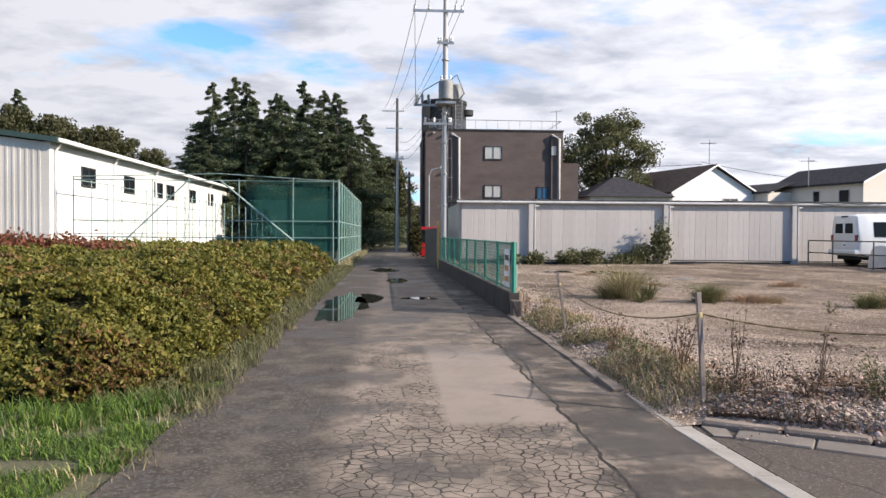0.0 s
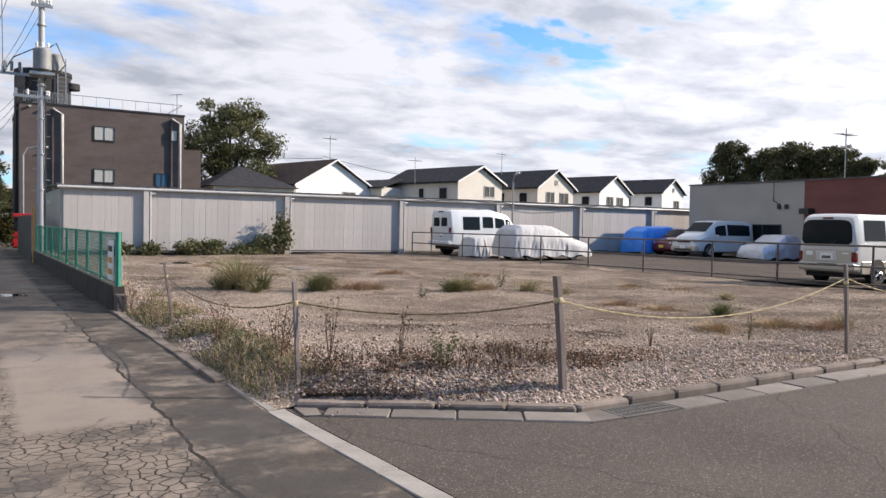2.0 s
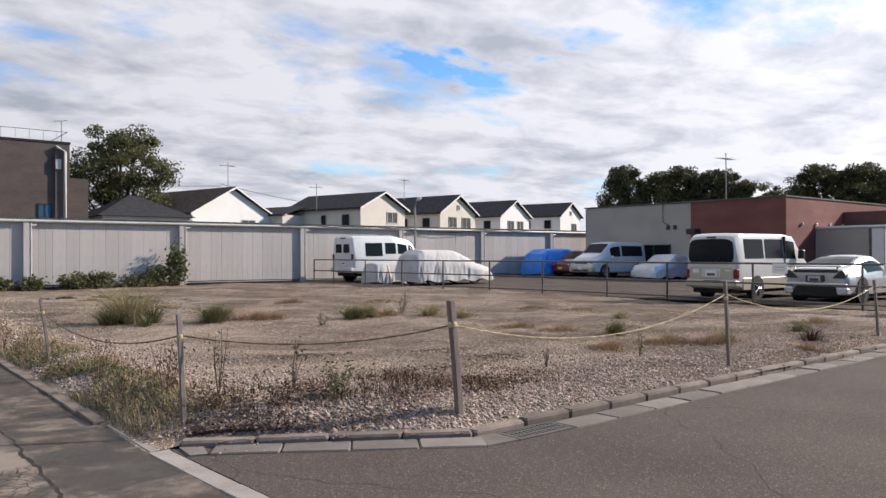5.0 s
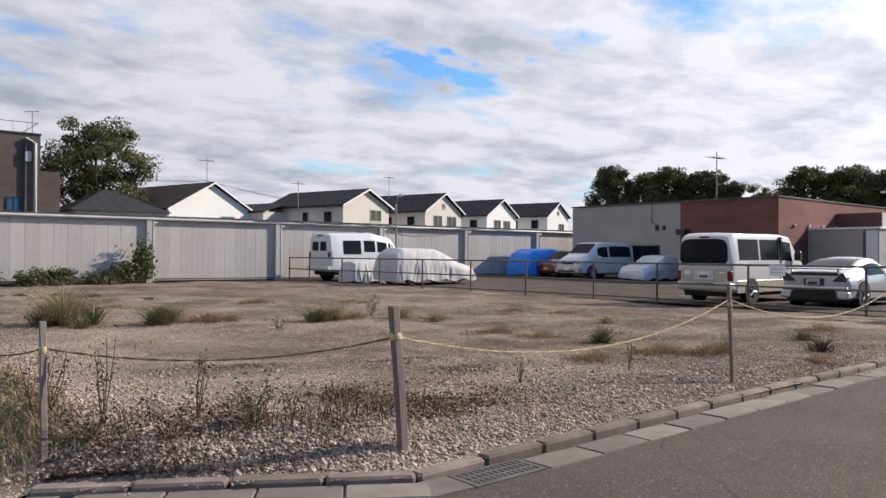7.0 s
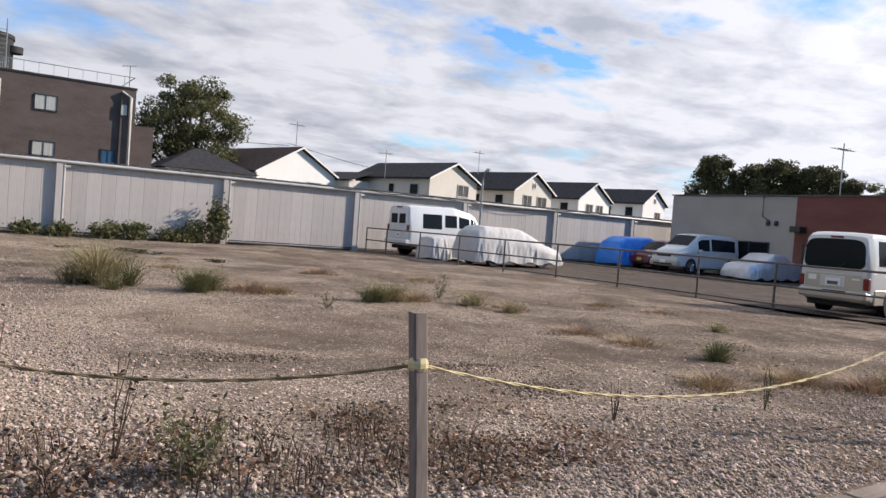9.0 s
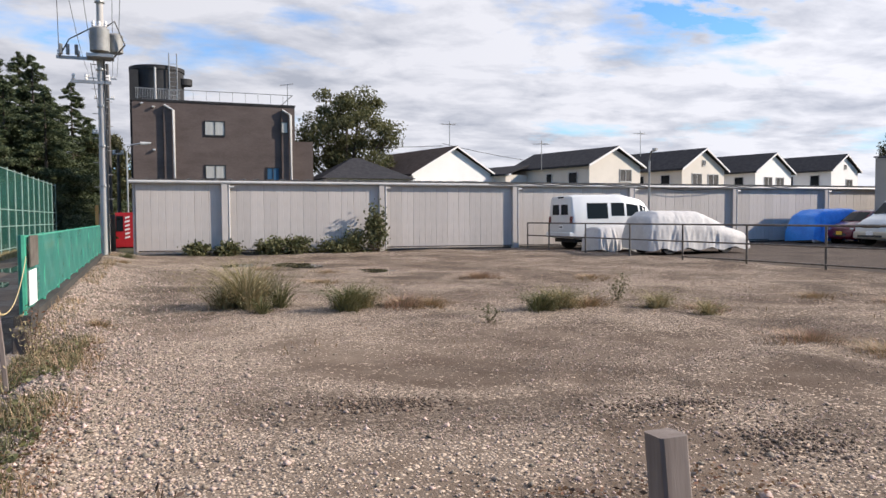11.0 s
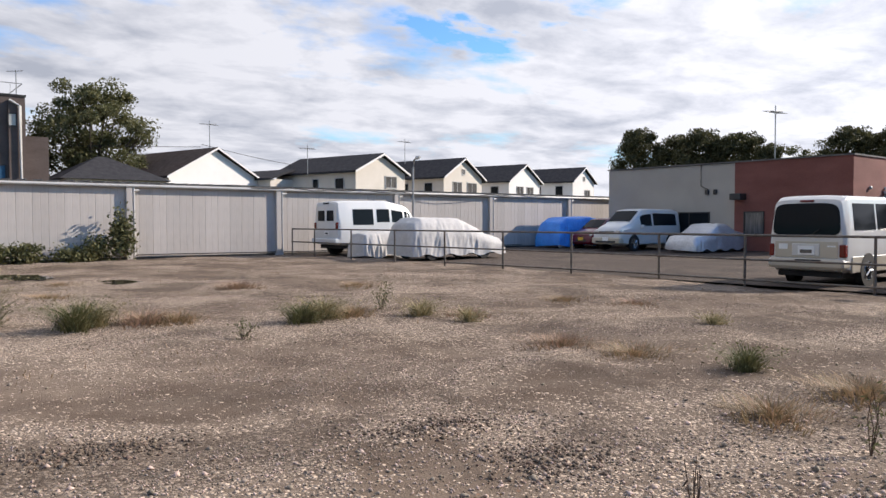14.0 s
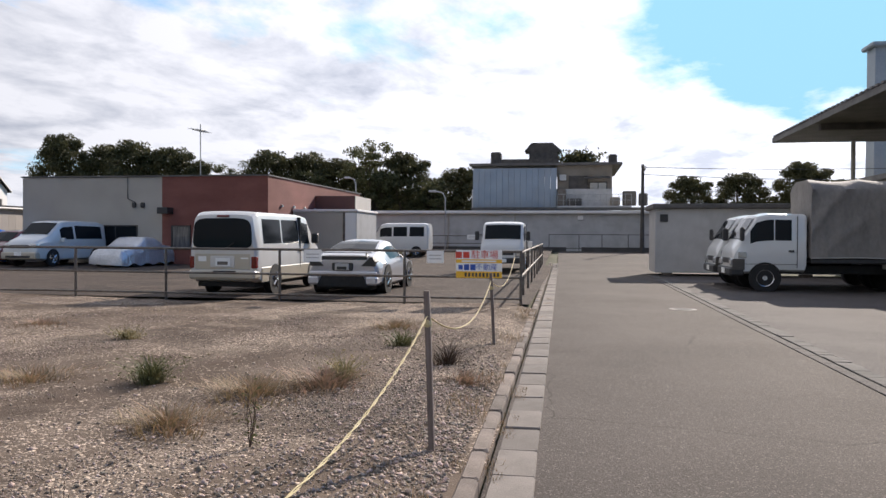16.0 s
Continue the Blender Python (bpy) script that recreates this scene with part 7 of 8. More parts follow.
part("leaves", leaf_mesh("leaves", pts[red], sizes[red], M_HEDGER), None, hd, "russet young leaves")

for k, (x, y) in enumerate(((-10.6, 20.5), (-9.4, 20.2), (-8.3, 20.6), (-7.3, 20.3))):
    sb = thing("red_shrub", "dark red leaved shrub behind the hedge", "shrub", pose(x, y, 0), group="red shrubs")
    c = RNG.normal(size=(3200, 3))
    c /= np.linalg.norm(c, axis=1)[:, None]
    c *= RNG.uniform(0.5, 1, (3200, 1)) ** 0.4
    c = c * [0.85, 0.8, 0.55] + [0, 0, 0.9 - 0.08 * k]
    part("leaves", leaf_mesh("leaves", c + 0.12 * RNG.normal(size=c.shape), 0.06, M_REDLEAF), None, sb)
    part("stem", Geo().tube([(0, 0, 0), (0.05, 0, 0.8)], 0.05, 6, 0.02), M_STEM, sb)


def scatter_blades(name, label, n, x0, x1, y0, y1, h0, h1, mat, zf, width=0.006, clump=0.0, lean=0.5):
    x, y = RNG.uniform(x0, x1, n), RNG.uniform(y0, y1, n)
    keep = np.array([noise.noise((a * 1.7, b * 1.7, 31.0 + x0)) for a, b in zip(x, y)]) > clump
    x, y = x[keep], y[keep]
    z = np.array([zf(a, b) for a, b in zip(x, y)]) - 0.01
    me = blade_mesh(name, np.stack([x, y, z], 1), RNG.uniform(h0, h1, len(x)), mat, width, lean)
    return tagged(new(name, me), label, "grass", kind="stuff")


scatter_blades("verge_grass", "fresh green grass on the verge before the hedge", 46000, -4.2, -1.25, 3.0, 7.6, 0.02, 0.1, M_GRASS, lambda x, y: -0.05 + 0.05 * noise.noise((x * 2.2, y * 2.2, 3.0)), 0.004, -0.12, 1.3)
scatter_blades("verge_grass", "tall ragged grass at the foot of the hedge", 6000, -4.6, -1.4, 6.0, 7.6, 0.08, 0.26, M_GRASS, lambda x, y: -0.05, 0.004, 0.0, 1.0)
scatter_blades("verge_grass", "fresh green grass on the verge before the hedge", 1600, -2.6, -1.15, 4.6, 10.0, 0.04, 0.14, M_OLIVEGRASS, lambda x, y: -0.04, 0.0035, -0.05, 0.9)
scatter_blades("lane_edge_grass", "low grass between hedge and lane", 26000, -2.2, -1.15, 6.6, 33.0, 0.05, 0.26, M_WEED, lambda x, y: -0.05, 0.005, -0.25, 0.9)
scatter_blades("lane_edge_grass", "dry grass between hedge and lane", 1500, -1.9, -1.25, 8.0, 33.0, 0.06, 0.24, M_OLIVEGRASS, lambda x, y: -0.05, 0.004, 0.0, 0.9)
scatter_blades("lane_edge_weeds", "low green weeds between lane and lot", 6500, 2.66, 3.4, 6.2, 13.4, 0.03, 0.12, M_WEED, lot_z, 0.0035, -0.1, 0.9)
scatter_blades("lane_edge_weeds", "dry stems between lane and lot", 3600, 2.7, 3.6, 5.9, 13.2, 0.04, 0.2, M_DRY, lot_z, 0.003, 0.05, 1.1)
scatter_blades("lane_edge_weeds", "yellowing grass between lane and lot", 1100, 2.68, 3.3, 5.9, 9.6, 0.05, 0.18, M_OLIVEGRASS, lot_z, 0.0028, 0.02, 1.1)
scatter_blades("heap_weeds", "withered brown weeds on the gravel heap", 1500, 3.1, 6.0, 5.3, 6.8, 0.05, 0.26, M_STEM, lot_z, 0.003, 0.05, 1.0)
scatter_blades("wall_weeds", "withered weeds beside the fence wall", 1800, 2.75, 3.1, 13.4, 31.0, 0.05, 0.18, M_DRY, lot_z, 0.004, 0.05, 0.9)
scatter_blades("cage_grass", "dry grass along the cage", 5000, -2.3, -1.35, 33.0, 62.0, 0.1, 0.35, M_OLIVEGRASS, lambda x, y: -0.05, 0.012, -0.2)
scatter_blades("lot_grass", "sparse withered grass over the lot", 7000, 4.0, 19.5, 11.0, 28.0, 0.03, 0.1, M_DRY, lot_z, 0.004, 0.2, 1.0)
scatter_blades("gutter_grass", "small dry tufts in the joint between kerb and gutter", 5000, 7.0, 24.0, 4.38, 4.56, 0.015, 0.07, M_DRY, lambda x, y: 0.0, 0.002, 0.34, 1.4)
scatter_blades("kerb_grass", "dry tufts growing along the kerb", 2600, 6.5, 20.0, 4.62, 5.0, 0.03, 0.14, M_DRY, lambda x, y: lot_z(x, max(y, kerb_y(x) + 0.2)), 0.0026, 0.15, 1.3)


def tuft(x, y, r, h, mat, n, label, width=0.0042):
    """A spray of thin blades that lean outwards, longest in the middle; dry ones lie flatter."""
    if mat in (M_DRY, M_RUST):
        r, h, n = 1.5 * r, 0.66 * h, int(2.2 * n)
    mat = M_STRAW if mat == M_RUST else mat
    a, q = RNG.uniform(0, 2 * np.pi, n), np.abs(RNG.normal(0, 0.58, n)) * r
    wob = 1 + 0.4 * np.sin(a * 3 + x) + 0.2 * np.sin(a * 5 + y)
    q = q * wob * (0.5 if mat in (M_OLIVEGRASS, M_WEED) else 1.0)
    p = np.stack([q * np.cos(a), q * np.sin(a), np.full(n, -0.03)], 1)
    hh_ = 0.85 * h * RNG.uniform(0.15, 1.1, n) * np.clip(1.1 - 0.55 * (q / r) ** 2, 0.2, 1)
    out = np.stack([np.cos(a), np.sin(a), np.zeros(n)], 1) + RNG.normal(0, 0.5, (n, 3)) * [1, 1, 0]
    k = RNG.uniform(0.2, 1.15, (n, 1)) * hh_[:, None] * (1.25 if mat in (M_OLIVEGRASS, M_WEED) else 1.7)
    side = np.stack([-np.sin(a), np.cos(a), np.zeros(n)], 1) * width * RNG.uniform(0.6, 1.5, (n, 1))
    up = np.array([[0, 0, 1.0]]) * hh_[:, None]
    mid, tip = p + up * 0.55 + out * k * 0.3, p + up * 0.95 + out * k
    v = np.stack([p - side, p + side, mid - side, mid + side, tip], 1).reshape(-1, 3)
    i = np.arange(n)[:, None] * 5
    f = np.concatenate([i + [0, 1, 3], i + [0, 3, 2], i + [2, 3, 4]], 0)
    ob = new("weed_tuft", big_mesh("weed_tuft", v, f, mat))
    ob.location = (x, y, lot_z(x, y) if x < 20.3 else 0.12)
    if mat in (M_OLIVEGRASS, M_WEED):
        t_ = RNG.uniform(0.35, 1.0, (n, 1))
        lv = np.concatenate([p + (mid - p) * t_, mid + (tip - mid) * t_]) + RNG.normal(0, 0.035, (2 * n, 3))
        part("leaves", leaf_mesh("leaves", lv[::1 if mat == M_OLIVEGRASS else 2], 0.02, mat, longish=0.35), None, ob)
    return tagged(ob, label, "weed", "weeds on the lot", "stuff")


OL, GR, DR, RU = "tall pale yellow-green weed clump on the gravel", "low green weed clump on the gravel", "dry straw-coloured grass tuft on the gravel", "withered rusty weed tuft on the gravel"
for x, y, r, h, m_, n_, lb in [
    (5.45, 15.9, 0.52, 1.0, M_OLIVEGRASS, 1050, OL), (5.1, 16.0, 0.4, 0.6, M_OLIVEGRASS, 320, OL), (5.95, 15.8, 0.25, 0.7, M_WEED, 260, GR), (5.6, 15.3, 0.2, 0.4, M_WEED, 160, GR),
    (6.85, 14.9, 0.36, 0.55, M_WEED, 800, GR), (7.15, 15.1, 0.36, 0.45, M_OLIVEGRASS, 420, OL), (7.75, 15.0, 0.34, 0.42, M_RUST, 420, RU), (8.2, 14.9, 0.3, 0.34, M_DRY, 300, DR),
    (9.6, 13.8, 0.36, 0.42, M_WEED, 620, GR), (10.0, 13.9, 0.4, 0.45, M_OLIVEGRASS, 620, OL), (10.5, 13.9, 0.3, 0.4, M_DRY, 360, DR), (11.35, 13.3, 0.36, 0.36, M_OLIVEGRASS, 460, OL),
    (11.55, 12.4, 0.22, 0.34, M_OLIVEGRASS, 240, OL), (12.0, 13.0, 0.4, 0.25, M_RUST, 320, RU), (11.3, 19.9, 0.5, 0.36, M_RUST, 520, RU), (7.4, 19.5, 0.5, 0.22, M_DRY, 320, DR), (8.3, 23.0, 0.6, 0.2, M_DRY, 320, DR),
    (11.1, 10.2, 0.42, 0.26, M_RUST, 460, RU), (11.15, 9.2, 0.5, 0.24, M_DRY, 460, DR), (13.9, 9.9, 0.24, 0.22, M_OLIVEGRASS, 320, OL), (15.3, 12.3, 0.5, 0.2, M_RUST, 360, RU), (14.8, 13.5, 0.4, 0.2, M_DRY, 320, DR),
    (11.15, 7.9, 0.26, 0.36, M_WEED, 420, GR), (11.0, 6.8, 0.42, 0.28, M_DRY, 620, DR), (11.5, 6.3, 0.34, 0.34, M_RUST, 460, RU), (11.7, 6.15, 0.14, 0.36, M_OLIVEGRASS, 160, OL), (9.8, 6.95, 0.34, 0.26, M_DRY, 420, DR),
    (14.0, 6.1, 0.3, 0.3, M_WEED, 300, GR), (12.75, 5.3, 0.22, 0.34, M_STEM, 260, RU), (15.8, 6.6, 0.4, 0.3, M_DRY, 320, DR), (11.9, 5.0, 0.2, 0.24, M_RUST, 260, RU), (6.9, 24.5, 0.5, 0.2, M_RUST, 320, RU),
    (13.5, 18.5, 0.6, 0.2, M_DRY, 360, DR), (3.4, 14.1, 0.16, 0.2, M_DRY, 200, DR), (3.3, 29.8, 0.4, 0.3, M_WEED, 300, GR), (3.2, 28.0, 0.3, 0.2, M_DRY, 260, DR),
]:
    tuft(x, y, r, h, m_, n_, lb)


def herb(x, y, h, mat, label, stems=5, spread=0.18, leaf=0.019, n=260):
    """A weed with thin stems and small leaves."""
    t = thing("leafy_weed", label, "weed", pose(x, y, lot_z(x, y) - 0.02), group="leafy weeds")
    c = []
    for k in range(stems):
        a = RNG.uniform(0, 6.28)
        top = Vector((math.cos(a) * spread * RNG.uniform(0.3, 1), math.sin(a) * spread * RNG.uniform(0.3, 1), h * RNG.uniform(0.6, 1)))
        mid = top * 0.5 + Vector((RNG.normal(0, 0.02), RNG.normal(0, 0.02), 0.03))
        part("stem", Geo().tube([(0, 0, 0), mid, top], 0.005, 5, 0.002), M_STEM, t)
        for q in range(n // stems):
            s = RNG.uniform(0.06, 1)
            p = mid * (2 * s) if s < 0.5 else mid.lerp(top, 2 * s - 1)
            c.append(p + Vector(RNG.normal(0, 0.045, 3)))
    part("leaves", leaf_mesh("leaves", np.array(c), leaf, mat, longish=0.4), None, t)


for x, y, h, m_, lb, sp, n_ in [
    (4.35, 5.75, 0.42, M_WEED, "bushy green weed on the gravel heap", 0.2, 420), (4.05, 6.1, 0.62, M_STEM, "tall withered weed on the gravel heap", 0.12, 90), (3.5, 6.5, 0.7, M_STEM, "tall withered weed on the gravel heap", 0.1, 80),
    (3.15, 6.9, 0.6, M_RUST, "tall withered weed on the gravel heap", 0.16, 160), (2.95, 7.6, 0.5, M_WEED, "bushy green weed on the gravel heap", 0.2, 260), (3.3, 7.2, 0.62, M_STEM, "tall withered weed on the gravel heap", 0.16, 120),
    (3.0, 8.6, 0.55, M_RUST, "tall withered weed beside the lane", 0.2, 200), (2.9, 9.8, 0.5, M_OLIVEGRASS, "pale weed beside the lane", 0.2, 240),
    (2.95, 12.2, 0.55, M_OLIVEGRASS, "pale weed beside the lane", 0.22, 300), (2.8, 13.2, 0.6, M_RUST, "tall withered weed beside the fence", 0.15, 160), (8.3, 12.95, 0.3, M_WEED, "small thistle on the gravel", 0.2, 200),
    (11.28, 14.3, 0.5, M_WEED, "dark leafy weed on the gravel", 0.22, 420), (9.37, 6.1, 0.46, M_WEED, "thin leafy stalk on the gravel", 0.06, 60), (7.6, 6.2, 0.34, M_STEM, "thin withered stalk on the gravel", 0.05, 24),
    (3.3, 6.05, 0.34, M_STEM, "tall withered weed on the gravel heap", 0.2, 160), (3.75, 5.8, 0.3, M_STEM, "low withered weed on the gravel heap", 0.25, 200), (4.8, 6.0, 0.3, M_STEM, "low withered weed on the gravel heap", 0.25, 180),
]:
    herb(x, y, h, m_, lb, spread=sp, n=n_)


def shrub(x, y, w, d, h, mat, n, leaf, label):
    s = thing("shrub", label, "shrub", pose(x, y, 0.12), group="shrubs at the wall")
    k = 7
    cs = np.stack([RNG.uniform(-w, w, k) * 0.6, RNG.uniform(-d, d, k) * 0.5, RNG.uniform(0.3, 0.75, k) * h], 1)
    c = cs[RNG.integers(0, k, n)] + RNG.normal(size=(n, 3)) * [w * 0.28, d * 0.35, h * 0.2]
    c[:, 2] = np.abs(c[:, 2])
    part("leaves", leaf_mesh("leaves", c, leaf, mat), None, s)
    g = Geo()
    for q in cs:
        g.tube([(q[0] * 0.4, q[1] * 0.4, -0.05), tuple(q)], 0.012, 5, 0.006)
    part("stems", g, M_STEM, s)


for x, w, h, m_ in ((5.65, 0.55, 0.5, M_WEED), (6.75, 0.5, 0.5, M_BROAD2), (8.1, 0.6, 0.65, M_WEED), (9.2, 0.6, 0.62, M_BROAD2), (10.9, 0.9, 0.6, M_BROAD2)):
    shrub(x, 32.45, w, 0.4, h, m_, 900, 0.07, "leafy weed shrub at the foot of the grey wall")
shrub(12.35, 32.5, 0.5, 0.3, 1.7, M_WEED, 1500, 0.07, "tall green climber at a drain pipe of the wall")
shrub(11.6, 32.6, 0.8, 0.3, 0.9, M_WEED, 900, 0.06, "leafy weed shrub at the foot of the grey wall")
rb_ = RNG.normal(size=(1500, 3)) * [0.5, 0.8, 0.32] + [2.0, 3.3, 7.9]
rb_[:, 2] = np.maximum(rb_[:, 2], 7.45)
part("roof_bush", leaf_mesh("roof_bush", rb_, 0.16, M_BROAD), None, ub, "dense dark bush on the roof")
shrub(49.5, 13.5, 2.6, 0.6, 0.7, M_WEED, 1400, 0.09, "low green bushes behind the cars")
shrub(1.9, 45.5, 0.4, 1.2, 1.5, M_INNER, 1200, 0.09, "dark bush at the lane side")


# ---- loose stones ----
def stones(name, label, n, sampler, smin, smax, mat=None):
    p = sampler(n)
    n = len(p)
    base = np.array([(1, 0, 0), (-1, 0, 0), (0, 1, 0), (0, -1, 0), (0, 0, 0.7), (0, 0, -0.7)])
    tri = np.array([(0, 2, 4), (2, 1, 4), (1, 3, 4), (3, 0, 4), (2, 0, 5), (1, 2, 5), (3, 1, 5), (0, 3, 5)])
    s = smin + (smax - smin) * RNG.beta(1.2, 4.0, n)
    a = RNG.uniform(0, 6.28, n)
    vv = base[None] * RNG.uniform(0.55, 1.25, (n, 6, 1)) + RNG.normal(0, 0.16, (n, 6, 3))
    ca, sa = np.cos(a)[:, None], np.sin(a)[:, None]
    vx = vv[..., 0] * ca - vv[..., 1] * sa
    vy = vv[..., 0] * sa + vv[..., 1] * ca
    vv = np.stack([vx, vy, vv[..., 2]], -1) * s[:, None, None] + p[:, None, :]
    f = (tri[None] + np.arange(n)[:, None, None] * 6).reshape(-1, 3)
    return tagged(new(name, big_mesh(name, vv.reshape(-1, 3), f, mat or M_STONE)), label, "stones", kind="stuff")


def on_lot(x, y):
    return np.stack([x, y, [lot_z(a, b) + 0.004 for a, b in zip(x, y)]], 1)


def front_band(n):
    x = RNG.uniform(2.9, 15.0, n) ** 1.0
    x = 2.9 + (x - 2.9) * RNG.uniform(0.2, 1, n)
    y = np.array([kerb_y(a) for a in x]) + 0.17 + RNG.exponential(0.75, n)
    return on_lot(x, y)


def left_band(n):
    return on_lot(2.75 + RNG.exponential(0.6, n), 6.0 + 20.0 * RNG.uniform(0, 1, n) ** 1.6)


def spread_out(n):
    x, y = 2.9 + 14.0 * RNG.uniform(0, 1, n) ** 1.25, 5.0 + 14.0 * RNG.uniform(0, 1, n) ** 1.5
    keep = np.array([noise.noise((a * 0.45, b * 0.45, 40.0)) + 0.5 * noise.noise((a * 1.5, b * 1.5, 44.0)) for a, b in zip(x, y)]) + RNG.normal(0, 0.16, n) > 0.0 + 0.03 * np.clip(x - 3.8, 0, 8)
    return on_lot(x[keep], y[keep])


stones("loose_stones", "pale crushed stones strewn behind the kerb", 30000, front_band, 0.004, 0.03)
stones("loose_stones", "pale crushed stones along the lot's edge", 22000, left_band, 0.005, 0.046)
stones("loose_stones", "larger pale stones at the foot of the heap", 1500, front_band, 0.02, 0.045)
stones("loose_stones", "scattered pale gravel over the lot", 150000, spread_out, 0.004, 0.019)

M_SOIL = material("dark_soil", (0.08, 0.054, 0.038), (0.2, 0.15, 0.112), rough=0.95, scale=9, fine=60, bump=0.5, island=0.3)


def clods(n):
    """Heaps of dark clods dug up along the front of the lot."""
    at_ = np.array([(7.66, 8.1), (7.5, 8.3), (5.8, 9.06), (5.5, 9.2), (7.75, 7.4), (7.7, 7.1), (5.3, 5.6), (5.6, 5.9), (6.0, 5.8), (6.4, 5.6), (3.6, 6.0), (4.1, 5.8), (4.6, 5.7)])
    i = RNG.integers(0, len(at_), n)
    p = at_[i] + RNG.normal(size=(n, 2)) * [0.24, 0.12]
    return on_lot(p[:, 0], np.maximum(p[:, 1], 5.1))


def lane_rim(n):
    """Grit and crumbs that gather on the lane's ragged left edge."""
    x = -1.32 + RNG.exponential(0.28, n)
    y = 2.5 + 24.0 * RNG.uniform(0, 1, n) ** 1.7
    return np.stack([x, y, np.full(n, 0.003)], 1)[x < 0.2]


stones("lane_grit", "loose grit along the ragged edge of the lane", 7000, lane_rim, 0.002, 0.011, M_SOIL)
scatter_blades("rim_grass", "ragged grass creeping over the lane's edge", 2600, -1.5, -1.08, 3.0, 12.0, 0.03, 0.11, M_WEED, lambda x, y: 0.0, 0.0035, 0.05, 1.0)
scatter_blades("rim_grass", "dry straw creeping over the lane's edge", 900, -1.5, -1.02, 3.0, 14.0, 0.02, 0.08, M_DRY, lambda x, y: 0.0, 0.003, 0.08, 1.2)
stones("soil_clods", "dark lumps of dug soil on the gravel", 3600, clods, 0.005, 0.034, M_SOIL)


def fallen(n, x0, x1, y0, y1, size, mat, label):
    x, y = RNG.uniform(x0, x1, n), RNG.uniform(y0, y1, n)
    y = np.maximum(y, np.array([kerb_y(max(a, KX0)) for a in x]) + 0.2)
    keep = np.array([noise.noise((a * 1.3, b * 1.3, 61.0)) for a, b in zip(x, y)]) + RNG.normal(0, 0.15, n) > 0.0
    c = np.stack([x, y, [lot_z(a, b) + 0.015 for a, b in zip(x, y)]], 1)[keep]
    c[:, 2] += RNG.exponential(0.02, len(c))
    tagged(new("fallen_leaves", leaf_mesh("fallen_leaves", c, size, mat, flat=0.7)), label, "leaves", kind="stuff")


fallen(4500, 2.95, 6.6, 5.2, 6.9, 0.018, M_STEM, "withered brown leaves and stalks on the gravel heap")
fallen(6000, 2.95, 7.2, 5.0, 7.0, 0.016, M_RUST, "withered brown leaves and stalks on the gravel heap")
fallen(4000, 2.75, 3.6, 6.0, 13.0, 0.013, M_RUST, "withered brown leaves along the lot's edge")
fallen(2500, 2.8, 3.4, 6.0, 13.0, 0.024, M_WEED, "small green leaves along the lot's edge")

M_WATER = material("puddle_water", (0.02, 0.018, 0.016), (0.03, 0.027, 0.024), rough=0.02, scale=2, fine=30, bump=0, spec=0.6)
for x, y, rx, ry, lb in ((-0.55, 15.6, 0.42, 2.7, "long still puddle on the lane"), (-0.1, 17.2, 0.3, 1.2, "shallow puddle on the lane"), (0.6, 23.5, 0.3, 1.2, "shallow puddle on the lane"), (1.1, 17.2, 0.42, 0.35, "small puddle on the lane"), (0.2, 30.0, 0.5, 1.6, "shallow puddle on the lane")):
    ring = []
    for k in range(72):
        a = 2 * math.pi * k / 72
        q = 1 + 0.5 * noise.noise((math.cos(a) * 1.6 + x, math.sin(a) * 1.6 + y, 3.0)) + 0.22 * noise.noise((math.cos(a) * 5, math.sin(a) * 5, y)) + 0.1 * noise.noise((math.cos(a) * 11, math.sin(a) * 11, y))
        ring.append((x + rx * q * math.cos(a), y + ry * q * math.sin(a)))
    tagged(new("puddle", mesh_of("puddle", Geo().prism(ring, "z", -0.02, 0.006), M_WATER)), lb, "puddle")

for x, y, rx, ry in ((7.96, 25.7, 0.75, 1.1), (9.8, 23.8, 0.7, 0.9), (6.4, 26.3, 0.5, 0.7)):
    ring = []
    for k in range(48):
        a = 2 * math.pi * k / 48
        q = 1 + 0.45 * noise.noise((math.cos(a) * 1.5 + x, math.sin(a) * 1.5 + y, 3.0)) + 0.2 * noise.noise((math.cos(a) * 4, math.sin(a) * 4, y))
        ring.append((x + rx * q * math.cos(a), y + ry * q * math.sin(a)))
    z = lot_z(x, y) + 0.012
    tagged(new("puddle", mesh_of("puddle", Geo().prism(ring, "z", z - 0.06, z), M_WATER)), "shallow dark puddle in a hollow of the gravel", "puddle")


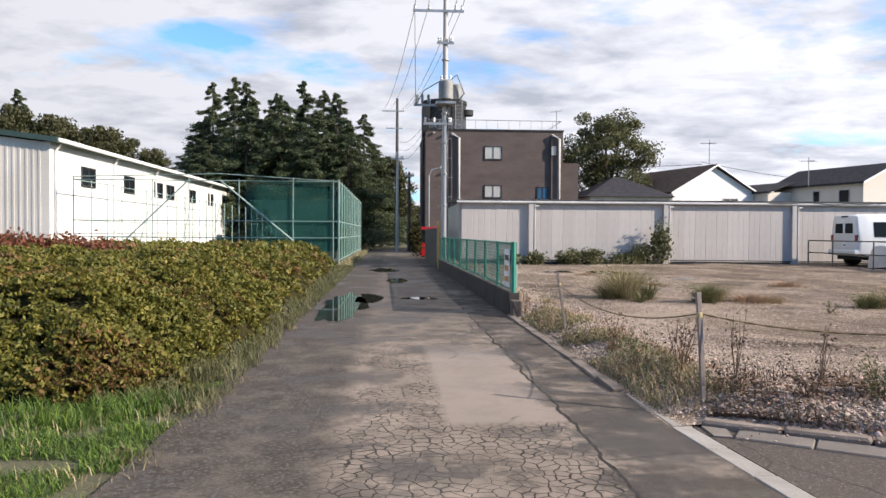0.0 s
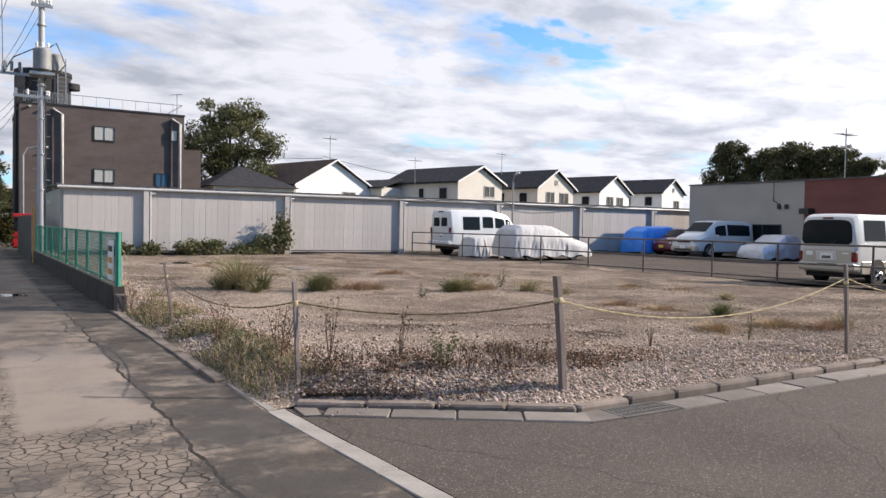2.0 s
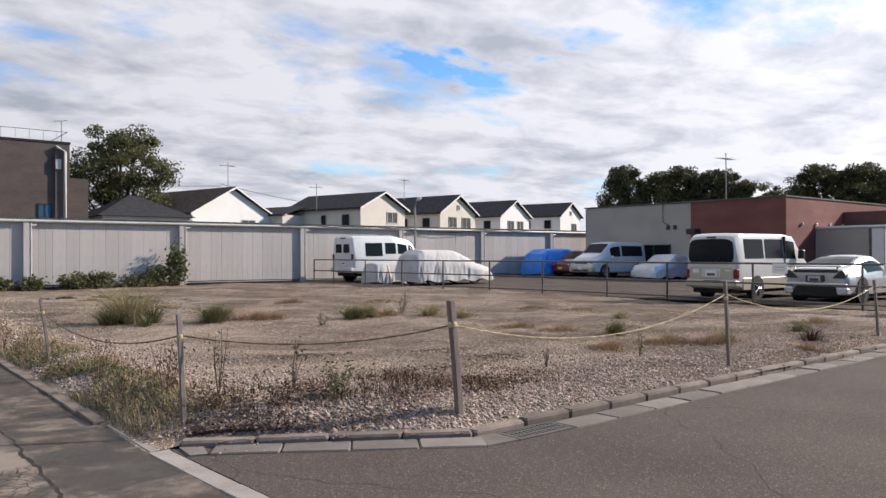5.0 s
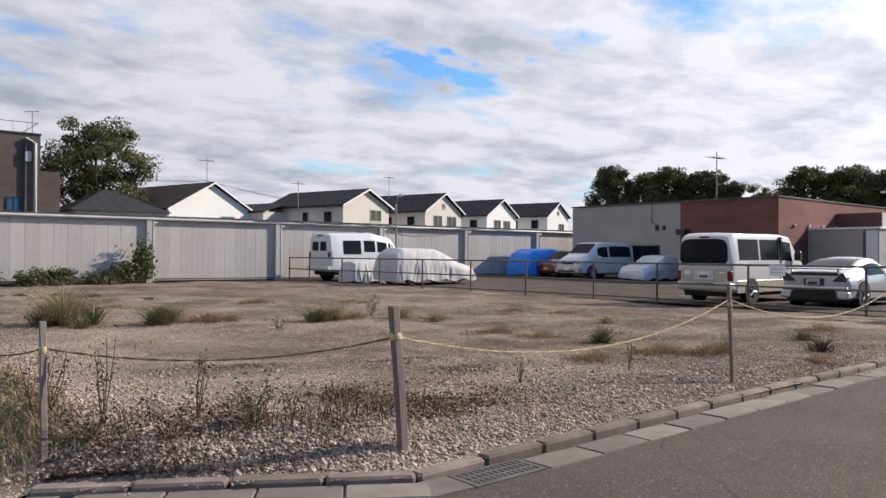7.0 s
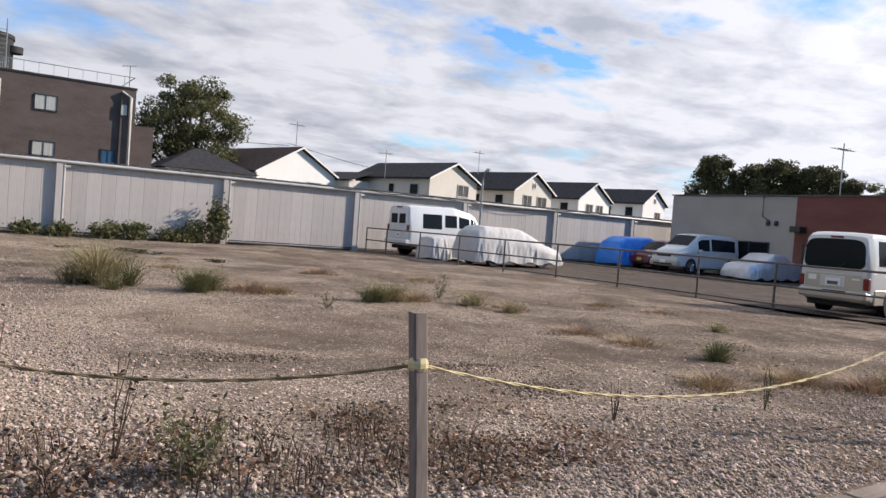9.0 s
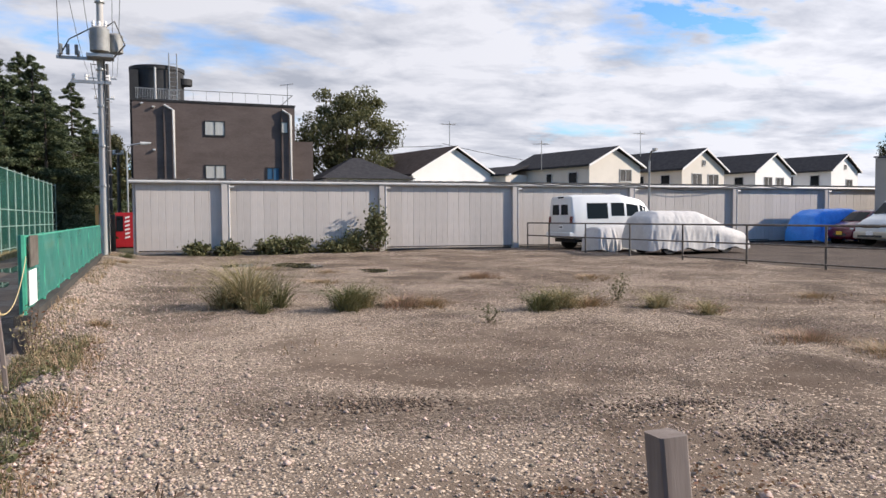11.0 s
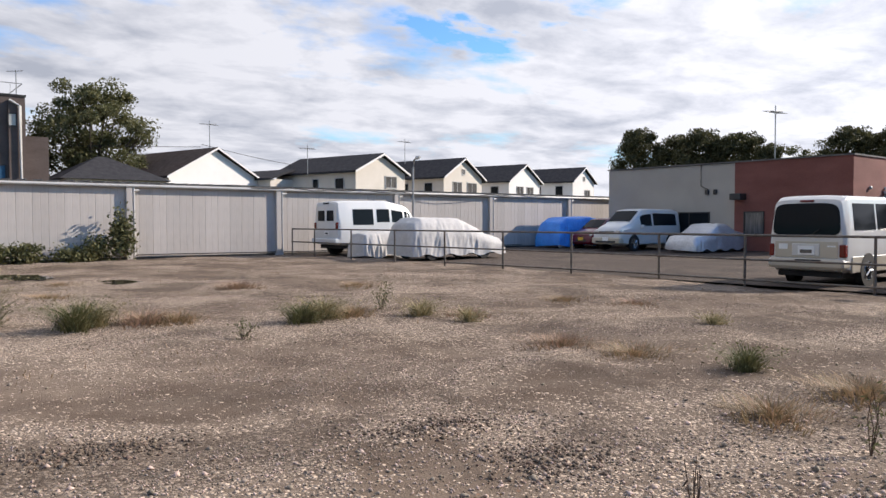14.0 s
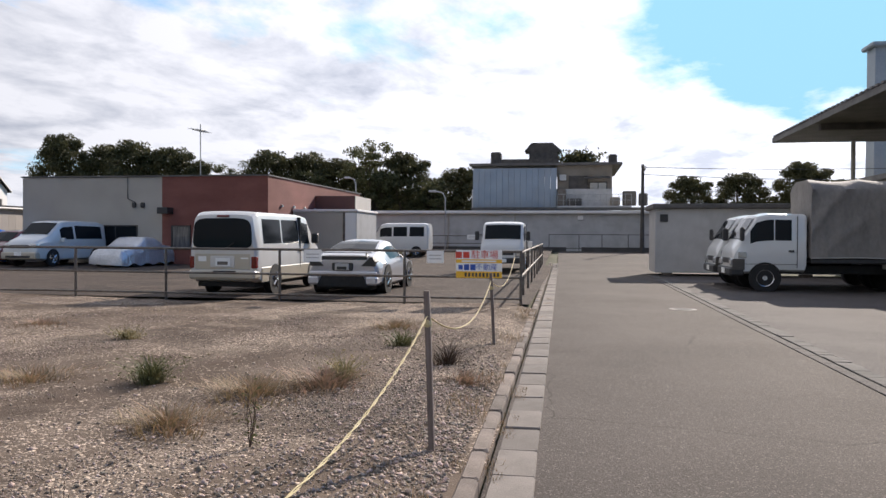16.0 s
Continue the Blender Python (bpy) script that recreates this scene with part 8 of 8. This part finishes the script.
# ---- trees ----
def broadleaf(name, label, h, r, mat, seed, n=5200, leaf=0.2, trunk=0.3, base=0.28):
    t = thing(name, label, "tree", pose(0, 0, 0), group="trees")
    rg = np.random.default_rng(seed)
    part("trunk", Geo().tube([(0, 0, -0.2), (0.1, 0.05, h * base), (0.0, 0.1, h * 0.75)], trunk, 10, trunk * 0.25), M_BARK, t, "", 40)
    k = 90
    d = rg.normal(size=(k, 3))
    d /= np.linalg.norm(d, axis=1)[:, None]
    zc, rz = h * (1 + base) / 2 , h * (1 - base) / 2
    cs = d * rg.uniform(0.1, 1.0, (k, 1)) ** 0.45 * 0.88 * [r, r, rz] + [0, 0, zc]
    limbs = Geo()
    for q in cs[::3]:
        a = Vector((0, 0, h * base * rg.uniform(0.8, 1.4)))
        limbs.tube([a, a.lerp(Vector(q), 0.5) + Vector((0, 0, 0.2)), q], trunk * 0.3, 6, 0.03)
    tagged(part("limb", limbs, M_BARK, t), kind="stuff")
    i = rg.integers(0, k, n)
    o = rg.normal(size=(n, 3))
    o /= np.linalg.norm(o, axis=1)[:, None]
    cr = rg.uniform(0.14, 0.3, k)[i][:, None] * r
    c = cs[i] + o * cr * rg.uniform(0.35, 1.0, (n, 1)) * [1, 1, 0.75]
    part("crown", leaf_mesh("crown", c, leaf, mat), None, t)
    return t


def conifer(name, label, h, r, mat, seed, n=5200, leaf=0.17):
    t = thing(name, label, "tree", pose(0, 0, 0), group="conifers")
    rg = np.random.default_rng(seed)
    part("trunk", Geo().tube([(0, 0, -0.2), (0, 0, h * 0.98)], 0.24, 8, 0.03), M_BARK, t, "", 40)
    c = []
    br = Geo()
    for k in range(150):
        u = 0.06 + 0.93 * (k + rg.uniform(0, 1)) / 150
        a = rg.uniform(0, 6.28)
        ln = r * (1 - u) ** 0.85 * rg.uniform(0.45, 1.15) + 0.1
        z = h * u
        tip = np.array([math.cos(a) * ln, math.sin(a) * ln, z - 0.12 * ln + 0.25 * rg.uniform(-1, 1)])
        root = np.array([0, 0, z])
        if k % 3 == 0:
            br.tube([tuple(root), tuple(tip)], 0.05, 4, 0.01)
        m_ = int(n / 150 * (0.35 + 1.3 * (1 - u)))
        s = np.sqrt(rg.uniform(0.04, 1, (m_, 1)))
        p = root + (tip - root) * s + rg.normal(size=(m_, 3)) * [0.45, 0.45, 0.22] * (0.12 + 1.15 * s * (1 - u))
        p[:, 2] -= 0.25 * (s[:, 0] ** 2) * rg.uniform(0, 1, m_)
        c.append(p)
    tagged(part("branch", br, M_BARK, t), kind="stuff")
    part("crown", leaf_mesh("crown", np.concatenate(c), leaf, mat, flat=0.55, longish=0.26), None, t)
    return t


def at(x, y, s=1.0, rz=0.0, sz=None, z=0.0):
    return pose(x, y, z, 0, 0, rz) @ Matrix.Diagonal((s, s, sz or s, 1))


def grove(proto, places):
    """The first place takes the tree itself, the rest its copies."""
    for x, y, s, sz in places:
        copy_thing(proto, at(x, y, s, random.uniform(0, 360), sz, rise(x) - 0.05))


FIR = "tall dark conifer with drooping branches"
c1 = conifer("conifer", FIR, 17, 6.4, M_CEDAR, 1, 64000, 0.15)
c2 = conifer("conifer", FIR, 16, 7.0, M_CEDAR, 2, 64000, 0.15)
c1.matrix_basis, c2.matrix_basis = at(-15.2, 76), at(-11.6, 79, 1.0)
grove(c1, [(-18.2, 80, 0.98, 1.02), (-8.2, 75, 1.0, 0.98), (-4.9, 74, 0.98, 0.9), (-2.4, 78, 0.9, 0.82), (-13.2, 72, 0.95, 0.93)])
grove(c2, [(-17.6, 74, 0.85, 0.8), (-6.6, 79, 1.05, 1.03), (-9.8, 71, 0.95, 0.9), (-3.6, 70, 0.85, 0.75), (-6.4, 70, 0.85, 0.8), (-14.6, 82, 1.1, 1.0), (-21.5, 84, 1.0, 0.72), (-16.5, 69.5, 0.8, 0.62), (-12.0, 76, 0.95, 0.8), (-9.2, 80, 1.0, 0.9), (-5.2, 83, 1.0, 0.88), (-1.6, 84, 0.9, 0.72)])
grove(c1, [(-50, 96, 1.05, 1.12), (-46.5, 98, 1.0, 1.15), (-44, 95, 0.9, 0.98)])
b1 = broadleaf("broadleaf_tree", "rounded broadleaf tree with thinning autumn crown", 12.4, 4.3, M_BROAD2, 3, 26000, 0.115, 0.32, 0.2)
b1.matrix_basis = at(19.6, 66, 1.1, 0, 1.07)
b2 = broadleaf("broadleaf_tree", "dense dark broadleaf tree of a far wood", 12, 4.6, M_BROAD, 4, 22000, 0.16, 0.3, 0.08)
b2.matrix_basis = at(-0.6, 82, 0.8, 0, 0.85)
b3 = broadleaf("broadleaf_tree", "loose yellowing tree at the edge of a wood", 14, 3.6, M_BROAD2, 5, 12000, 0.15, 0.26, 0.2)
b3.matrix_basis = at(91, 34.5, 0.9, 0, 0.72, 0.4)
grove(b2, [(1.4, 98, 0.7, 0.7), (-2.6, 90, 0.9, 0.9), (4.8, 105, 0.8, 0.55), (-52, 96, 1.5, 1.75), (-46, 95, 1.4, 1.72), (-40.5, 96, 1.5, 1.62), (-35, 97, 1.4, 1.5), (-30.5, 98, 1.2, 1.25), (-56, 103, 1.5, 1.8)])
grove(b2, [(92, 68.5, 1.2, 1.45), (93, 63.5, 1.35, 1.32), (92, 58.5, 1.3, 1.34), (93, 53.5, 1.25, 1.26), (92, 49.8, 0.9, 1.08), (93, 40.5, 1.2, 1.2), (92, 36, 1.15, 1.16), (93, 31.5, 1.15, 1.08), (92, 23.4, 1.15, 1.14), (94, 17.5, 1.15, 0.96), (95, 11, 1.15, 0.95), (99, 20, 1.2, 0.9), (99, 28, 1.2, 0.95), (98, 45, 1.2, 0.9), (98, 61, 1.3, 1.0)])
grove(b2, [(104, -11, 1.1, 0.92), (103, -16.5, 1.2, 0.95), (100, -23.5, 1.2, 1.05), (108, -31, 1.1, 0.9), (106, -4, 0.7, 0.5)])
grove(b3, [(90, 27.3, 1.2, 1.3), (90, 44, 1.1, 1.04), (91, 20.5, 0.8, 0.84)])
